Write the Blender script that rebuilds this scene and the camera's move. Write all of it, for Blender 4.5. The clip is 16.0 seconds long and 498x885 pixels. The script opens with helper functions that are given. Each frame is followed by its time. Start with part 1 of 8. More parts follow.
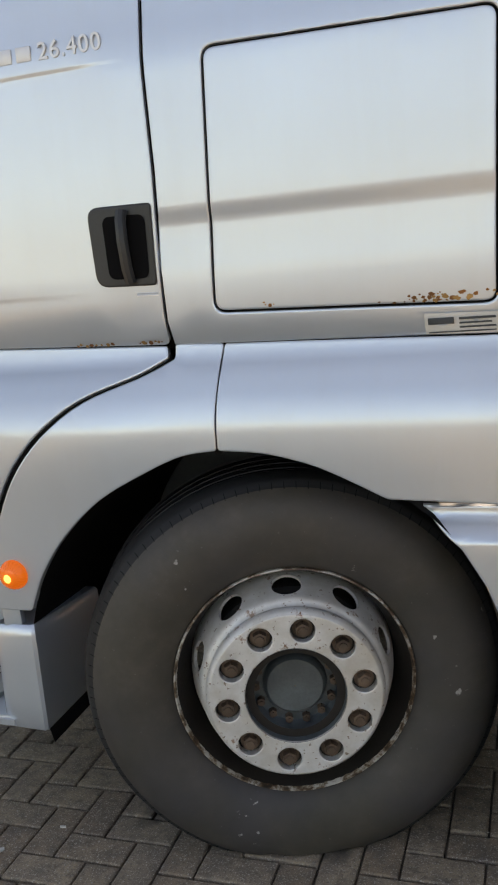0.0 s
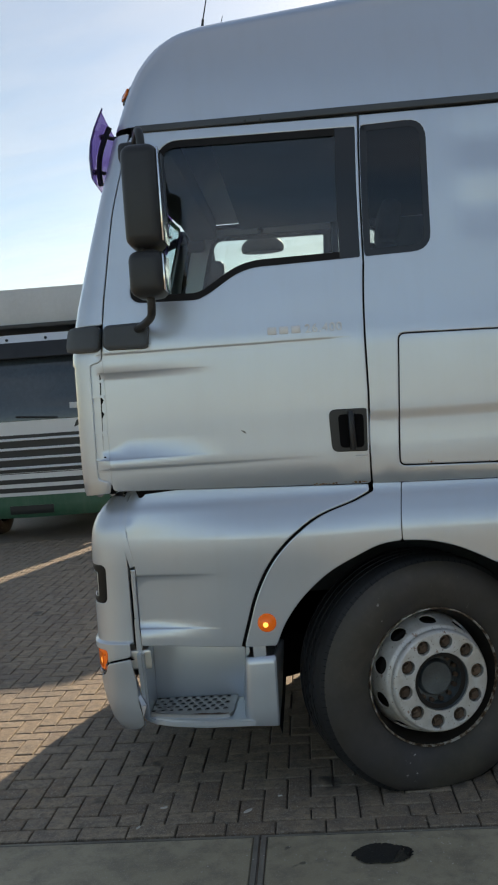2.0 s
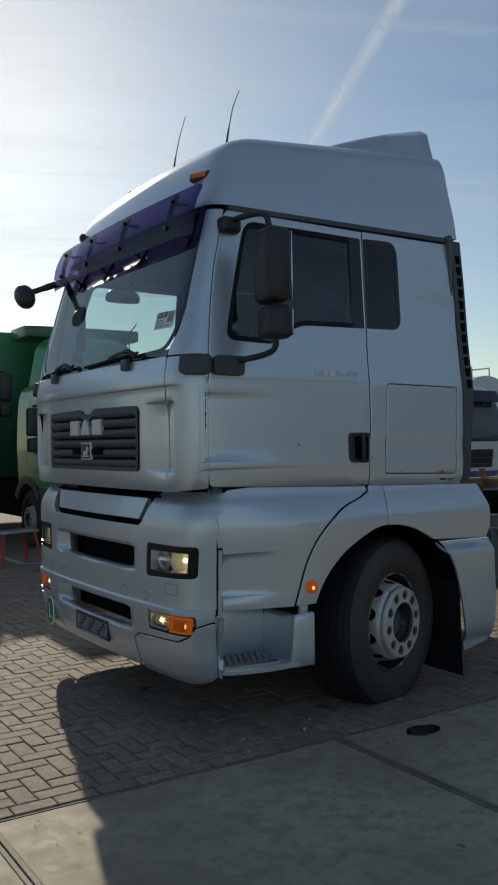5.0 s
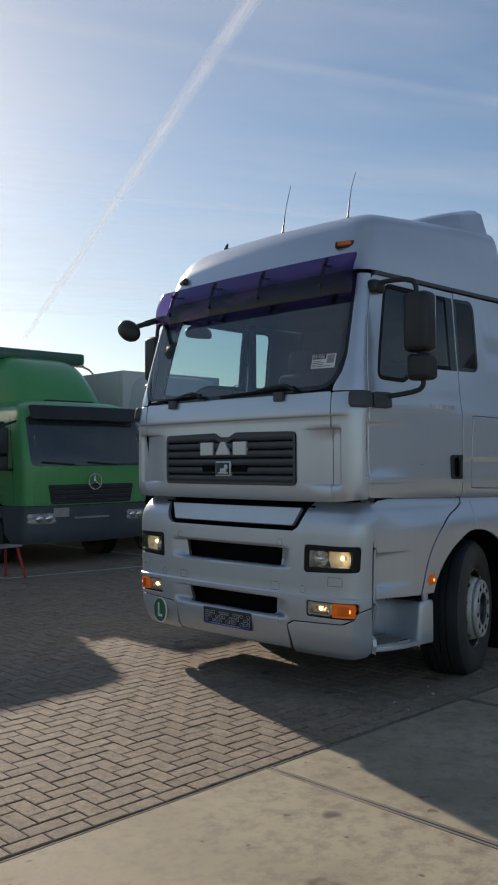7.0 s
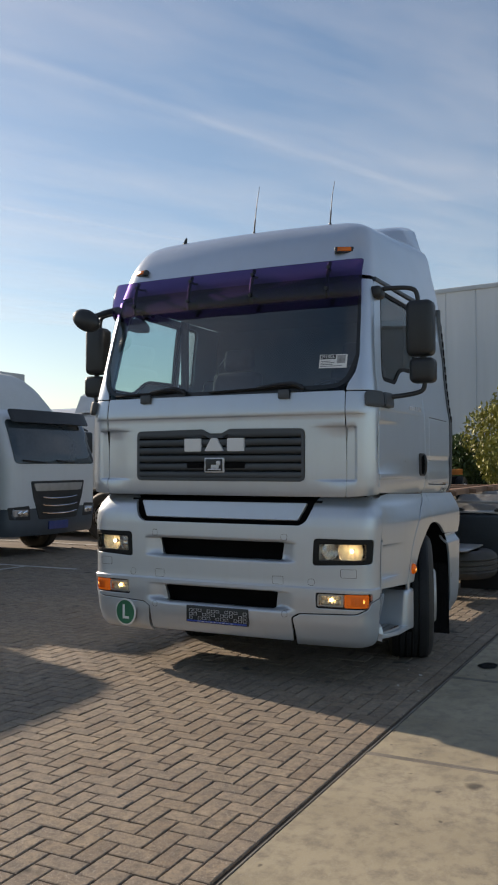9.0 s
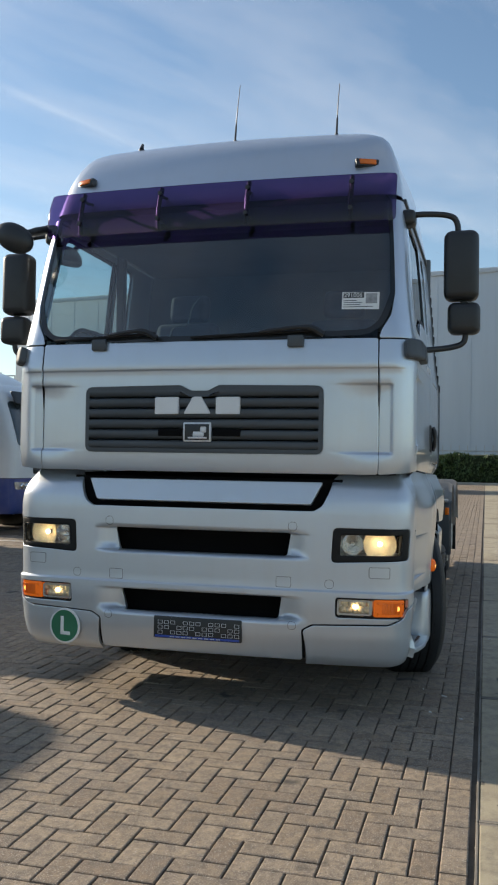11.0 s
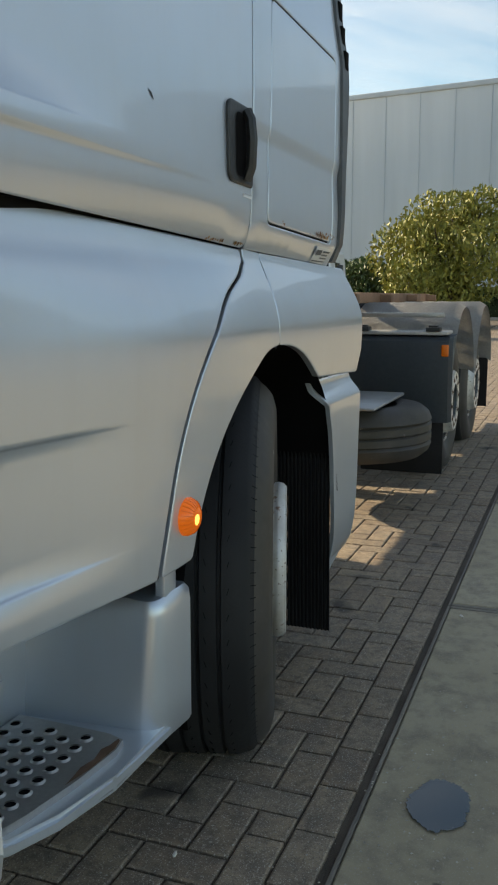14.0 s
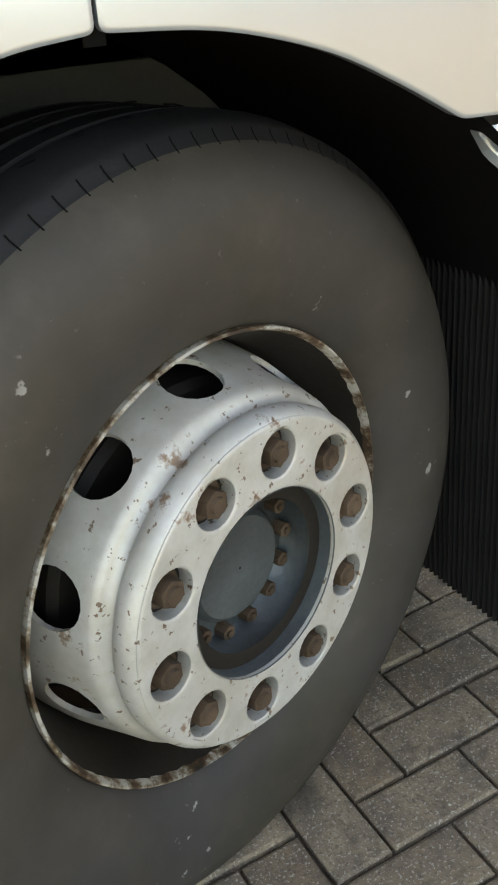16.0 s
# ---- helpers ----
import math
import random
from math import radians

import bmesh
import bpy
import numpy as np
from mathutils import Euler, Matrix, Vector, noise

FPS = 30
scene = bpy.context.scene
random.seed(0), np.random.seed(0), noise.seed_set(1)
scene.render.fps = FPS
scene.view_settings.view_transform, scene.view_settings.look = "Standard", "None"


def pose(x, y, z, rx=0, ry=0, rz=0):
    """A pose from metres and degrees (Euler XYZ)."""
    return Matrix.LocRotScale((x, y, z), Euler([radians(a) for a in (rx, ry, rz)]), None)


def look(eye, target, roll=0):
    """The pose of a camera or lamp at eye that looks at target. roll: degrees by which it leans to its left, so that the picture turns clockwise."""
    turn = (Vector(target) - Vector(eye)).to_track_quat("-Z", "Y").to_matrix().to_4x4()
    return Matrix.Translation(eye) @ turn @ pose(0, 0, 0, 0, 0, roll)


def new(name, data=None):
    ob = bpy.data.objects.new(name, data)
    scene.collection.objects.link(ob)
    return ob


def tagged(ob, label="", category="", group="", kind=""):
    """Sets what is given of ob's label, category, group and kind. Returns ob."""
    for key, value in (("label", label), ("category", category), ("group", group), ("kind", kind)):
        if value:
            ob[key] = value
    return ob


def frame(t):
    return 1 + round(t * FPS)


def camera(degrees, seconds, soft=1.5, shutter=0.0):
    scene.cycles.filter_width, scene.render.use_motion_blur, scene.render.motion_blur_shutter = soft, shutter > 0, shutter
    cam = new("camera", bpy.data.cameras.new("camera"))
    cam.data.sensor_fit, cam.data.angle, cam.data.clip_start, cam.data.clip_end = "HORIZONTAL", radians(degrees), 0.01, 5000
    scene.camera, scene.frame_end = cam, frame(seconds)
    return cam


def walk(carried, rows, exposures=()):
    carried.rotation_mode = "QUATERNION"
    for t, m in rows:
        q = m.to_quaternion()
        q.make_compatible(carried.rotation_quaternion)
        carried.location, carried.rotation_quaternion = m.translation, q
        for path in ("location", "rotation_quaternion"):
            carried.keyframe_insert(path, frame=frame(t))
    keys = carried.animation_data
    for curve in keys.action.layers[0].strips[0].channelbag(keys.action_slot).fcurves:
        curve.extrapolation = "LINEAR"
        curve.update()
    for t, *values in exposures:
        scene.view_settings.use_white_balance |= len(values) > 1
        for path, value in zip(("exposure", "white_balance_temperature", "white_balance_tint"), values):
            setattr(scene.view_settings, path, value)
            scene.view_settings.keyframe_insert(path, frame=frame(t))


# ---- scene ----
cam = camera(31.7, 16.0, soft=2.1)
PATH = [
    (0, (2.218, -3.045, 1.514), (1.578, -1.199, 1.089), -5.3),
    (0.5, (2.027, -3.525, 1.585), (1.573, -1.612, 1.216), -4.9),
    (1, (1.761, -3.965, 1.622), (1.447, -2.01, 1.348), -4.5),
    (1.5, (1.437, -4.468, 1.692), (1.244, -2.484, 1.522), -4.2),
    (2, (1.145, -4.89, 1.679), (1.014, -2.896, 1.596), -4.0),
    (2.5, (0.648, -5.239, 1.635), (0.669, -3.24, 1.606), -3.8),
    (3, (0.118, -5.456, 1.613), (0.374, -3.473, 1.598), -3.5),
    (3.9, (-0.871, -5.535, 1.596), (-0.172, -3.653, 1.582), -2.6),
    (4.6, (-1.614, -5.359, 1.586), (-0.635, -3.612, 1.578), -1.3),
    (5.5, (-2.647, -5.165, 1.601), (-1.473, -3.545, 1.614), -0.6),
    (6, (-3.244, -5.142, 1.619), (-1.999, -3.577, 1.647), -0.6),
    (6.5, (-3.774, -5.018, 1.575), (-2.46, -3.511, 1.621), -0.6),
    (7, (-4.301, -4.793, 1.602), (-2.908, -3.358, 1.645), -0.4),
    (7.5, (-4.737, -4.48, 1.558), (-3.245, -3.148, 1.603), -0.3),
    (8, (-5.095, -4.091, 1.56), (-3.498, -2.888, 1.604), -0.3),
    (8.5, (-5.359, -3.638, 1.57), (-3.658, -2.587, 1.614), -0.2),
    (9.1, (-5.562, -3.018, 1.556), (-3.757, -2.143, 1.605), -0.1),
    (9.75, (-5.511, -2.305, 1.502), (-3.636, -1.596, 1.558), -0.1),
    (10.4, (-5.19, -1.735, 1.447), (-3.275, -1.15, 1.500), 0.5),
    (11, (-4.581, -1.555, 1.411), (-2.65, -1.034, 1.445), 0.8),
    (11.5, (-3.928, -1.584, 1.392), (-1.993, -1.08, 1.405), 0.8),
    (12, (-3.257, -1.667, 1.388), (-1.322, -1.161, 1.354), 0.8),
    (12.5, (-2.565, -1.717, 1.359), (-0.631, -1.211, 1.297), 0.7),
    (13, (-1.886, -1.798, 1.321), (0.042, -1.273, 1.216), 0.7),
    (13.5, (-1.233, -1.872, 1.254), (0.676, -1.303, 1.08), 0.5),
    (14, (-0.641, -1.967, 1.201), (1.205, -1.271, 0.875), -0.1),
    (14.5, (-0.110, -2.027, 1.172), (1.556, -1.033, 0.690), -1.5),
    (15, (0.379, -2.011, 1.167), (1.826, -0.813, 0.479), -2.0),
    (15.5, (0.859, -2.030, 1.142), (1.998, -0.634, 0.275), -2.7),
    (16, (1.250, -1.953, 1.123), (2.053, -0.395, 0.159), -4.5),
]
walk(cam, [(t, look(eye, target, roll)) for t, eye, target, roll in PATH],
     [(0, 1.55, 7900, 17), (1.0, 1.45, 8000, 22), (1.5, 1.15, 7700, 12), (2.0, 0.70, 7000, 9), (2.5, 0.70, 6600, 12), (3.0, 0.12, 6100, 6), (5.5, -0.20, 6050, 3), (6.0, -0.20, 6050, 3), (7.0, 0.03, 6150, 9), (8.5, 0.30, 6500, 11),
      (11, 0.72, 6200, 6), (11.8, 0.97, 6200, 6), (12.5, 1.30, 6100, 5), (13.0, 1.22, 6400, 4), (13.5, 1.05, 6850, 2), (14.0, 1.10, 7150, 4), (14.5, 1.35, 8000, 12), (15.1, 1.95, 8200, 14), (15.5, 2.45, 8200, 12), (16, 2.38, 8400, 10)])

# ---- world and sun ----
SUN = Vector((0.25, 0.885, 0.397)).normalized()
world = bpy.data.worlds.new("sky")
scene.world = world
world.use_nodes = True
wn = world.node_tree.nodes
wn.clear()
w_sky = wn.new("ShaderNodeTexSky")
w_sky.sky_type, w_sky.sun_disc = "NISHITA", False
w_sky.sun_elevation = math.asin(SUN.z)
w_sky.sun_rotation = math.atan2(SUN.x, SUN.y)
w_sky.altitude, w_sky.air_density, w_sky.dust_density, w_sky.ozone_density = 0, 1.0, 0.4, 1.0
w_bg = wn.new("ShaderNodeBackground")
w_bg.inputs["Strength"].default_value = 0.088
w_out = wn.new("ShaderNodeOutputWorld")
world.node_tree.links.new(w_sky.outputs[0], w_bg.inputs[0])
world.node_tree.links.new(w_bg.outputs[0], w_out.inputs[0])
sun = new("sun", bpy.data.lights.new("sun", "SUN"))
sun.data.energy, sun.data.angle, sun.data.color = 5.0, radians(0.6), (1.0, 0.83, 0.645)
sun.matrix_world = look((0, 0, 60), Vector((0, 0, 60)) - SUN)

# ---- materials ----
def material(name):
    m = bpy.data.materials.new(name)
    m.use_nodes = True
    nt = m.node_tree
    return m, nt, nt.nodes["Principled BSDF"]


def texco(nt, scale=(1, 1, 1)):
    t = nt.nodes.new("ShaderNodeTexCoord")
    mp = nt.nodes.new("ShaderNodeMapping")
    mp.inputs["Scale"].default_value = scale
    nt.links.new(t.outputs["Object"], mp.inputs["Vector"])
    return mp.outputs[0]


def noise_tex(nt, vec, scale, detail=4, rough=0.6):
    n = nt.nodes.new("ShaderNodeTexNoise")
    n.inputs["Scale"].default_value, n.inputs["Detail"].default_value, n.inputs["Roughness"].default_value = scale, detail, rough
    if vec is not None:
        nt.links.new(vec, n.inputs["Vector"])
    return n.outputs["Fac"]


def ramp(nt, fac, *stops):
    r = nt.nodes.new("ShaderNodeValToRGB")
    els = r.color_ramp.elements
    while len(els) < len(stops):
        els.new(0.5)
    for e, (p, c) in zip(els, stops):
        e.position = p
        e.color = (*c, 1) if len(c) == 3 else c
    nt.links.new(fac, r.inputs[0])
    return r.outputs[0]


def grey(v):
    return (v, v, v)


def mix(nt, fac, a, b, blend="MIX"):
    n = nt.nodes.new("ShaderNodeMix")
    n.data_type, n.blend_type = "RGBA", blend
    for sock, v in ((n.inputs[0], fac), (n.inputs[6], a), (n.inputs[7], b)):
        if hasattr(v, "is_linked"):
            nt.links.new(v, sock)
        elif isinstance(v, (int, float)):
            sock.default_value = v
        else:
            sock.default_value = (*v, 1)
    return n.outputs[2]


def bump(nt, bsdf, height, strength, dist):
    b = nt.nodes.new("ShaderNodeBump")
    b.inputs["Strength"].default_value, b.inputs["Distance"].default_value = strength, dist
    nt.links.new(height, b.inputs["Height"])
    nt.links.new(b.outputs[0], bsdf.inputs["Normal"])


def simple(name, col, rough, metal=0.0, var=0.15, scale=12, bumps=0.15, bdist=0.002, coat=0.0, spec=None):
    """A plain material with two scales of colour change and fine relief."""
    m, nt, b = material(name)
    v = texco(nt)
    big = noise_tex(nt, v, scale * 0.15, 3)
    fine = noise_tex(nt, v, scale * 6, 5, 0.7)
    c = mix(nt, ramp(nt, big, (0.3, grey(0)), (0.7, grey(1))), [x * (1 - var) for x in col], [min(1, x * (1 + var)) for x in col])
    c = mix(nt, 0.35 * min(1, var * 4), c, mix(nt, 1.0, c, fine, "OVERLAY"))
    nt.links.new(c, b.inputs["Base Color"])
    rr = ramp(nt, fine, (0.2, grey(max(0.02, rough - 0.08))), (0.8, grey(min(1, rough + 0.08))))
    nt.links.new(rr, b.inputs["Roughness"])
    b.inputs["Metallic"].default_value = metal
    b.inputs["Coat Weight"].default_value = coat
    b.inputs["Coat Roughness"].default_value = 0.06
    if spec is not None:
        b.inputs["Specular IOR Level"].default_value = spec
    if bumps:
        bump(nt, b, fine, bumps, bdist)
    return m


def paint(name, col, metal=0.78, rough=0.35, coat=0.9, rust=0.0):
    """Vehicle paint: a metallic base with dust film, faint ripples and small chips."""
    m, nt, b = material(name)
    v = texco(nt)
    dust = noise_tex(nt, v, 1.7, 5, 0.62)
    streak = noise_tex(nt, texco(nt, (14, 14, 1.2)), 1.0, 4, 0.6)
    c = mix(nt, ramp(nt, dust, (0.35, grey(0)), (0.75, grey(0.12))), col, (0.45, 0.43, 0.39))
    c = mix(nt, ramp(nt, streak, (0.5, grey(0)), (0.8, grey(0.07))), c, (0.42, 0.39, 0.34))
    if rust:
        chips = noise_tex(nt, v, 45, 3, 0.5)
        zone = noise_tex(nt, v, 5, 2, 0.5)
        hit = nt.nodes.new("ShaderNodeMath")
        hit.operation = "MULTIPLY"
        nt.links.new(ramp(nt, chips, (0.60, grey(0)), (0.66, grey(1))), hit.inputs[0])
        nt.links.new(ramp(nt, zone, (0.48, grey(0)), (0.60, grey(rust))), hit.inputs[1])
        c = mix(nt, hit.outputs[0], c, (0.16, 0.07, 0.03))
    nt.links.new(c, b.inputs["Base Color"])
    nt.links.new(ramp(nt, dust, (0.3, grey(rough - 0.03)), (0.8, grey(rough + 0.05))), b.inputs["Roughness"])
    b.inputs["Metallic"].default_value = metal
    b.inputs["Coat Weight"].default_value, b.inputs["Coat Roughness"].default_value = coat, 0.05
    bump(nt, b, noise_tex(nt, v, 2.5, 1, 0.3), 0.035, 0.004)
    return m


def glass(name, col, gloss=0.06, rough=0.0):
    """Thin pane: clear mixed with gloss by the angle."""
    m, nt, b = material(name)
    nt.nodes.remove(b)
    tr = nt.nodes.new("ShaderNodeBsdfTransparent")
    tr.inputs[0].default_value = (*col, 1)
    gl = nt.nodes.new("ShaderNodeBsdfGlossy")
    gl.inputs["Roughness"].default_value = rough
    lw = nt.nodes.new("ShaderNodeLayerWeight")
    lw.inputs[0].default_value = 0.5
    mx = nt.nodes.new("ShaderNodeMixShader")
    nt.links.new(ramp(nt, lw.outputs["Facing"], (0.0, grey(gloss)), (0.5, grey(gloss * 1.3)), (0.8, grey(0.30)), (1.0, grey(0.95))), mx.inputs[0])
    nt.links.new(tr.outputs[0], mx.inputs[1])
    nt.links.new(gl.outputs[0], mx.inputs[2])
    nt.links.new(mx.outputs[0], nt.nodes["Material Output"].inputs[0])
    return m


def emitter(name, col, power):
    m, nt, b = material(name)
    b.inputs["Base Color"].default_value = (*col, 1)
    b.inputs["Emission Color"].default_value = (*col, 1)
    b.inputs["Emission Strength"].default_value = power
    b.inputs["Roughness"].default_value = 0.2
    return m


SILVER = paint("silver_paint", (0.575, 0.635, 0.710), metal=0.64, rough=0.34, coat=0.75)

BUMPER = paint("bumper_paint", (0.59, 0.64, 0.70), metal=0.64, rough=0.42, coat=0.6)
BLACK = simple("black_plastic", (0.022, 0.024, 0.026), 0.42, var=0.2, scale=20, bumps=0.2, bdist=0.0008)
DARKGREY = simple("grey_plastic", (0.064, 0.074, 0.084), 0.5, var=0.12, scale=24, bumps=0.25, bdist=0.0008)
RUBBER = simple("rubber", (0.011, 0.011, 0.012), 0.72, var=0.3, scale=30, bumps=0.2, bdist=0.001, spec=0.3)
GAP = simple("seam_rubber", (0.005, 0.005, 0.005), 0.95, var=0.1, scale=30, bumps=0, spec=0.15)
# near-black for underbody parts and recesses, with their deep shade put into the colour
VOID = simple("underbody_shade_black", (0.005, 0.005, 0.0055), 0.95, var=0.2, scale=8, bumps=0.2, spec=0.12)
CHASSIS = simple("chassis_grey", (0.10, 0.11, 0.115), 0.55, var=0.3, scale=9, bumps=0.3)
GALV = simple("bare_metal", (0.45, 0.45, 0.44), 0.42, metal=0.8, var=0.2, scale=18)
CHROME = simple("chrome", (0.75, 0.75, 0.76), 0.12, metal=1.0, var=0.03, bumps=0)
GLASS = glass("window_glass", (0.70, 0.77, 0.76), 0.09)
WGLASS = glass("windscreen_glass", (0.58, 0.74, 0.77), 0.13)
LENS = glass("lamp_lens", (0.95, 0.95, 0.93))
QGLASS = glass("quarter_glass", (0.42, 0.46, 0.47))
TINT = simple("dark_tinted_glass", (0.02, 0.022, 0.024), 0.06, var=0.02, bumps=0)
# blue-grey base paints in the sky that the parked trucks' glass reflects
PARKGLASS = simple("windscreen_sky_grey", (0.040, 0.052, 0.060), 0.08, var=0.35, scale=3, bumps=0, coat=0.6)
CABIN = simple("cabin_grey", (0.042, 0.054, 0.060), 0.75, var=0.2, scale=16)
DASH = simple("dash_grey", (0.035, 0.036, 0.040), 0.6, var=0.2, scale=16)
FABRIC = simple("seat_fabric", (0.05, 0.055, 0.075), 0.9, var=0.25, scale=40, bumps=0.4)
PAINT_W = simple("road_paint", (0.55, 0.54, 0.50), 0.7, var=0.25, scale=20, bumps=0.3)

# ---- building helpers ----
from mathutils.geometry import delaunay_2d_cdt


def set_normals(me):
    """Shades skin faces by the true normals of their surface and turned-in edges flat."""
    n = np.zeros(len(me.vertices) * 3, np.float32)
    me.attributes["skin_normal"].data.foreach_get("vector", n)
    n = n.reshape(-1, 3)
    tag = np.zeros(len(me.polygons), np.int32)
    me.attributes["skin_face"].data.foreach_get("value", tag)
    out = [(0.0, 0.0, 0.0)] * len(me.loops)
    for p in me.polygons:
        if tag[p.index]:
            for li in p.loop_indices:
                out[li] = tuple(n[me.loops[li].vertex_index]) if tag[p.index] == 1 else tuple(p.normal)
    me.normals_split_custom_set(out)
    for k in ("skin_normal", "skin_face"):
        me.attributes.remove(me.attributes[k])


def part(name, bm, mat, parent=None, label="", smooth=True, loc=None):
    me = bpy.data.meshes.new(name)
    bm.to_mesh(me)
    bm.free()
    for m in (mat if isinstance(mat, (list, tuple)) else [mat]):
        me.materials.append(m)
    if smooth:
        me.polygons.foreach_set("use_smooth", [True] * len(me.polygons))
        me.set_sharp_from_angle(angle=radians(38))
        if "skin_normal" in me.attributes:
            set_normals(me)
    ob = new(name, me)
    if loc is not None:
        ob.matrix_basis = loc
    if parent is not None:
        ob.parent = parent
    if label:
        ob["label"] = label
    return ob


def empty(name, m, label, category, group="", kind=""):
    e = new(name)
    e.empty_display_size = 0.2
    e.matrix_basis = m
    return tagged(e, label, category, group, kind)


def bm_new():
    return bmesh.new()


def box(bm, lo, hi, bevel=0.0, seg=2, m=None, mi=0):
    """A box from corner to corner, edges rounded by bevel."""
    r = bmesh.ops.create_cube(bm, size=1.0)
    vs = r["verts"]
    for v in vs:
        v.co = Vector([lo[i] + (v.co[i] + 0.5) * (hi[i] - lo[i]) for i in range(3)])
    fs = list({f for v in vs for f in v.link_faces})
    if bevel > 0:
        es = list({e for v in vs for e in v.link_edges})
        out = bmesh.ops.bevel(bm, geom=es, offset=bevel, segments=seg, affect="EDGES", profile=0.5)
        vs = list({v for f in out["faces"] for v in f.verts} | {v for v in vs if v.is_valid})
        fs = list({f for v in vs for f in v.link_faces})
    if m is not None:
        bmesh.ops.transform(bm, matrix=m, verts=vs)
    for f in fs:
        f.material_index = mi
    return vs


def cyl(bm, p0, p1, r0, r1=None, seg=20, caps=True, mi=0):
    p0, p1 = Vector(p0), Vector(p1)
    d = p1 - p0
    r1 = r0 if r1 is None else r1
    q = d.to_track_quat("Z", "Y").to_matrix().to_4x4()
    out = bmesh.ops.create_cone(bm, cap_ends=caps, segments=seg, radius1=r0, radius2=r1, depth=d.length, matrix=Matrix.Translation((p0 + p1) / 2) @ q)
    for v in out["verts"]:
        for f in v.link_faces:
            f.material_index = mi
    return out["verts"]


def ball(bm, c, r, m=None, u=16, v=10, mi=0):
    mt = Matrix.Translation(c) @ (m if m is not None else Matrix.Identity(4)) @ Matrix.Diagonal((*(r if hasattr(r, "__len__") else (r, r, r)), 1))
    out = bmesh.ops.create_uvsphere(bm, u_segments=u, v_segments=v, radius=1.0, matrix=mt)
    for w in out["verts"]:
        for f in w.link_faces:
            f.material_index = mi
    return out["verts"]


def lathe(bm, prof, seg=48, axis="y", close=False, mi=0):
    """A turned body: prof holds (radius, place along the axis)."""
    rings = []
    for r, h in prof:
        ring = []
        for k in range(seg):
            a = 2 * math.pi * k / seg
            c, s = r * math.cos(a), r * math.sin(a)
            ring.append(bm.verts.new((c, h, s) if axis == "y" else (c, s, h) if axis == "z" else (h, c, s)))
        rings.append(ring)
    pairs = list(zip(rings, rings[1:])) + ([(rings[-1], rings[0])] if close else [])
    for a, b in pairs:
        for k in range(seg):
            f = bm.faces.new((a[k], a[(k + 1) % seg], b[(k + 1) % seg], b[k]))
            f.material_index = mi
    return rings


def tube(bm, pts, r, seg=10, mi=0, caps=True):
    """A round bar along a line of points; r may be a list."""
    pts = [Vector(p) for p in pts]
    rs = r if hasattr(r, "__len__") else [r] * len(pts)
    rings, up = [], None
    for i, p in enumerate(pts):
        d = (pts[min(i + 1, len(pts) - 1)] - pts[max(i - 1, 0)]).normalized()
        if up is None:
            up = d.orthogonal().normalized()
        up = (up - d * up.dot(d)).normalized()
        side = d.cross(up)
        rings.append([bm.verts.new(p + rs[i] * (math.cos(2 * math.pi * k / seg) * up + math.sin(2 * math.pi * k / seg) * side)) for k in range(seg)])
    for a, b in zip(rings, rings[1:]):
        for k in range(seg):
            bm.faces.new((a[k], a[(k + 1) % seg], b[(k + 1) % seg], b[k])).material_index = mi
    if caps:
        for ring in (rings[0], rings[-1]):
            bm.faces.new(ring).material_index = mi


def bend(pts, n=6):
    """A smooth line through the points (Catmull-Rom)."""
    P = [Vector(p) for p in pts]
    P = [2 * P[0] - P[1]] + P + [2 * P[-1] - P[-2]]
    out = []
    for i in range(1, len(P) - 2):
        for k in range(n):
            t = k / n
            a, b, c, d = P[i - 1], P[i], P[i + 1], P[i + 2]
            out.append(0.5 * (2 * b + (c - a) * t + (2 * a - 5 * b + 4 * c - d) * t * t + (3 * b - a - 3 * c + d) * t ** 3))
    return out + [P[-2]]


def fix(bm):
    bmesh.ops.recalc_face_normals(bm, faces=bm.faces[:])
    return bm


def rounded(pts, r, n=5):
    """Rounds a polygon's corners; r is one radius or one for each corner."""
    P = [Vector(p) for p in pts]
    rs = r if hasattr(r, "__len__") else [r] * len(P)
    out = []
    for i, p in enumerate(P):
        a, b = P[i - 1] - p, P[(i + 1) % len(P)] - p
        d = min(rs[i], a.length * 0.48, b.length * 0.48)
        if d < 1e-4:
            out.append(p)
            continue
        s, e = p + a.normalized() * d, p + b.normalized() * d
        for k in range(n + 1):
            t = k / n
            out.append((1 - t) ** 2 * s + 2 * t * (1 - t) * p + t * t * e)
    return out


def in_poly(P, x, y):
    c = False
    for i in range(len(P)):
        (x1, y1), (x2, y2) = P[i - 1], P[i]
        if (y1 > y) != (y2 > y) and x < (x2 - x1) * (y - y1) / (y2 - y1) + x1:
            c = not c
    return c


def area2(P):
    return 0.5 * sum(P[i - 1][0] * P[i][1] - P[i][0] * P[i - 1][1] for i in range(len(P)))


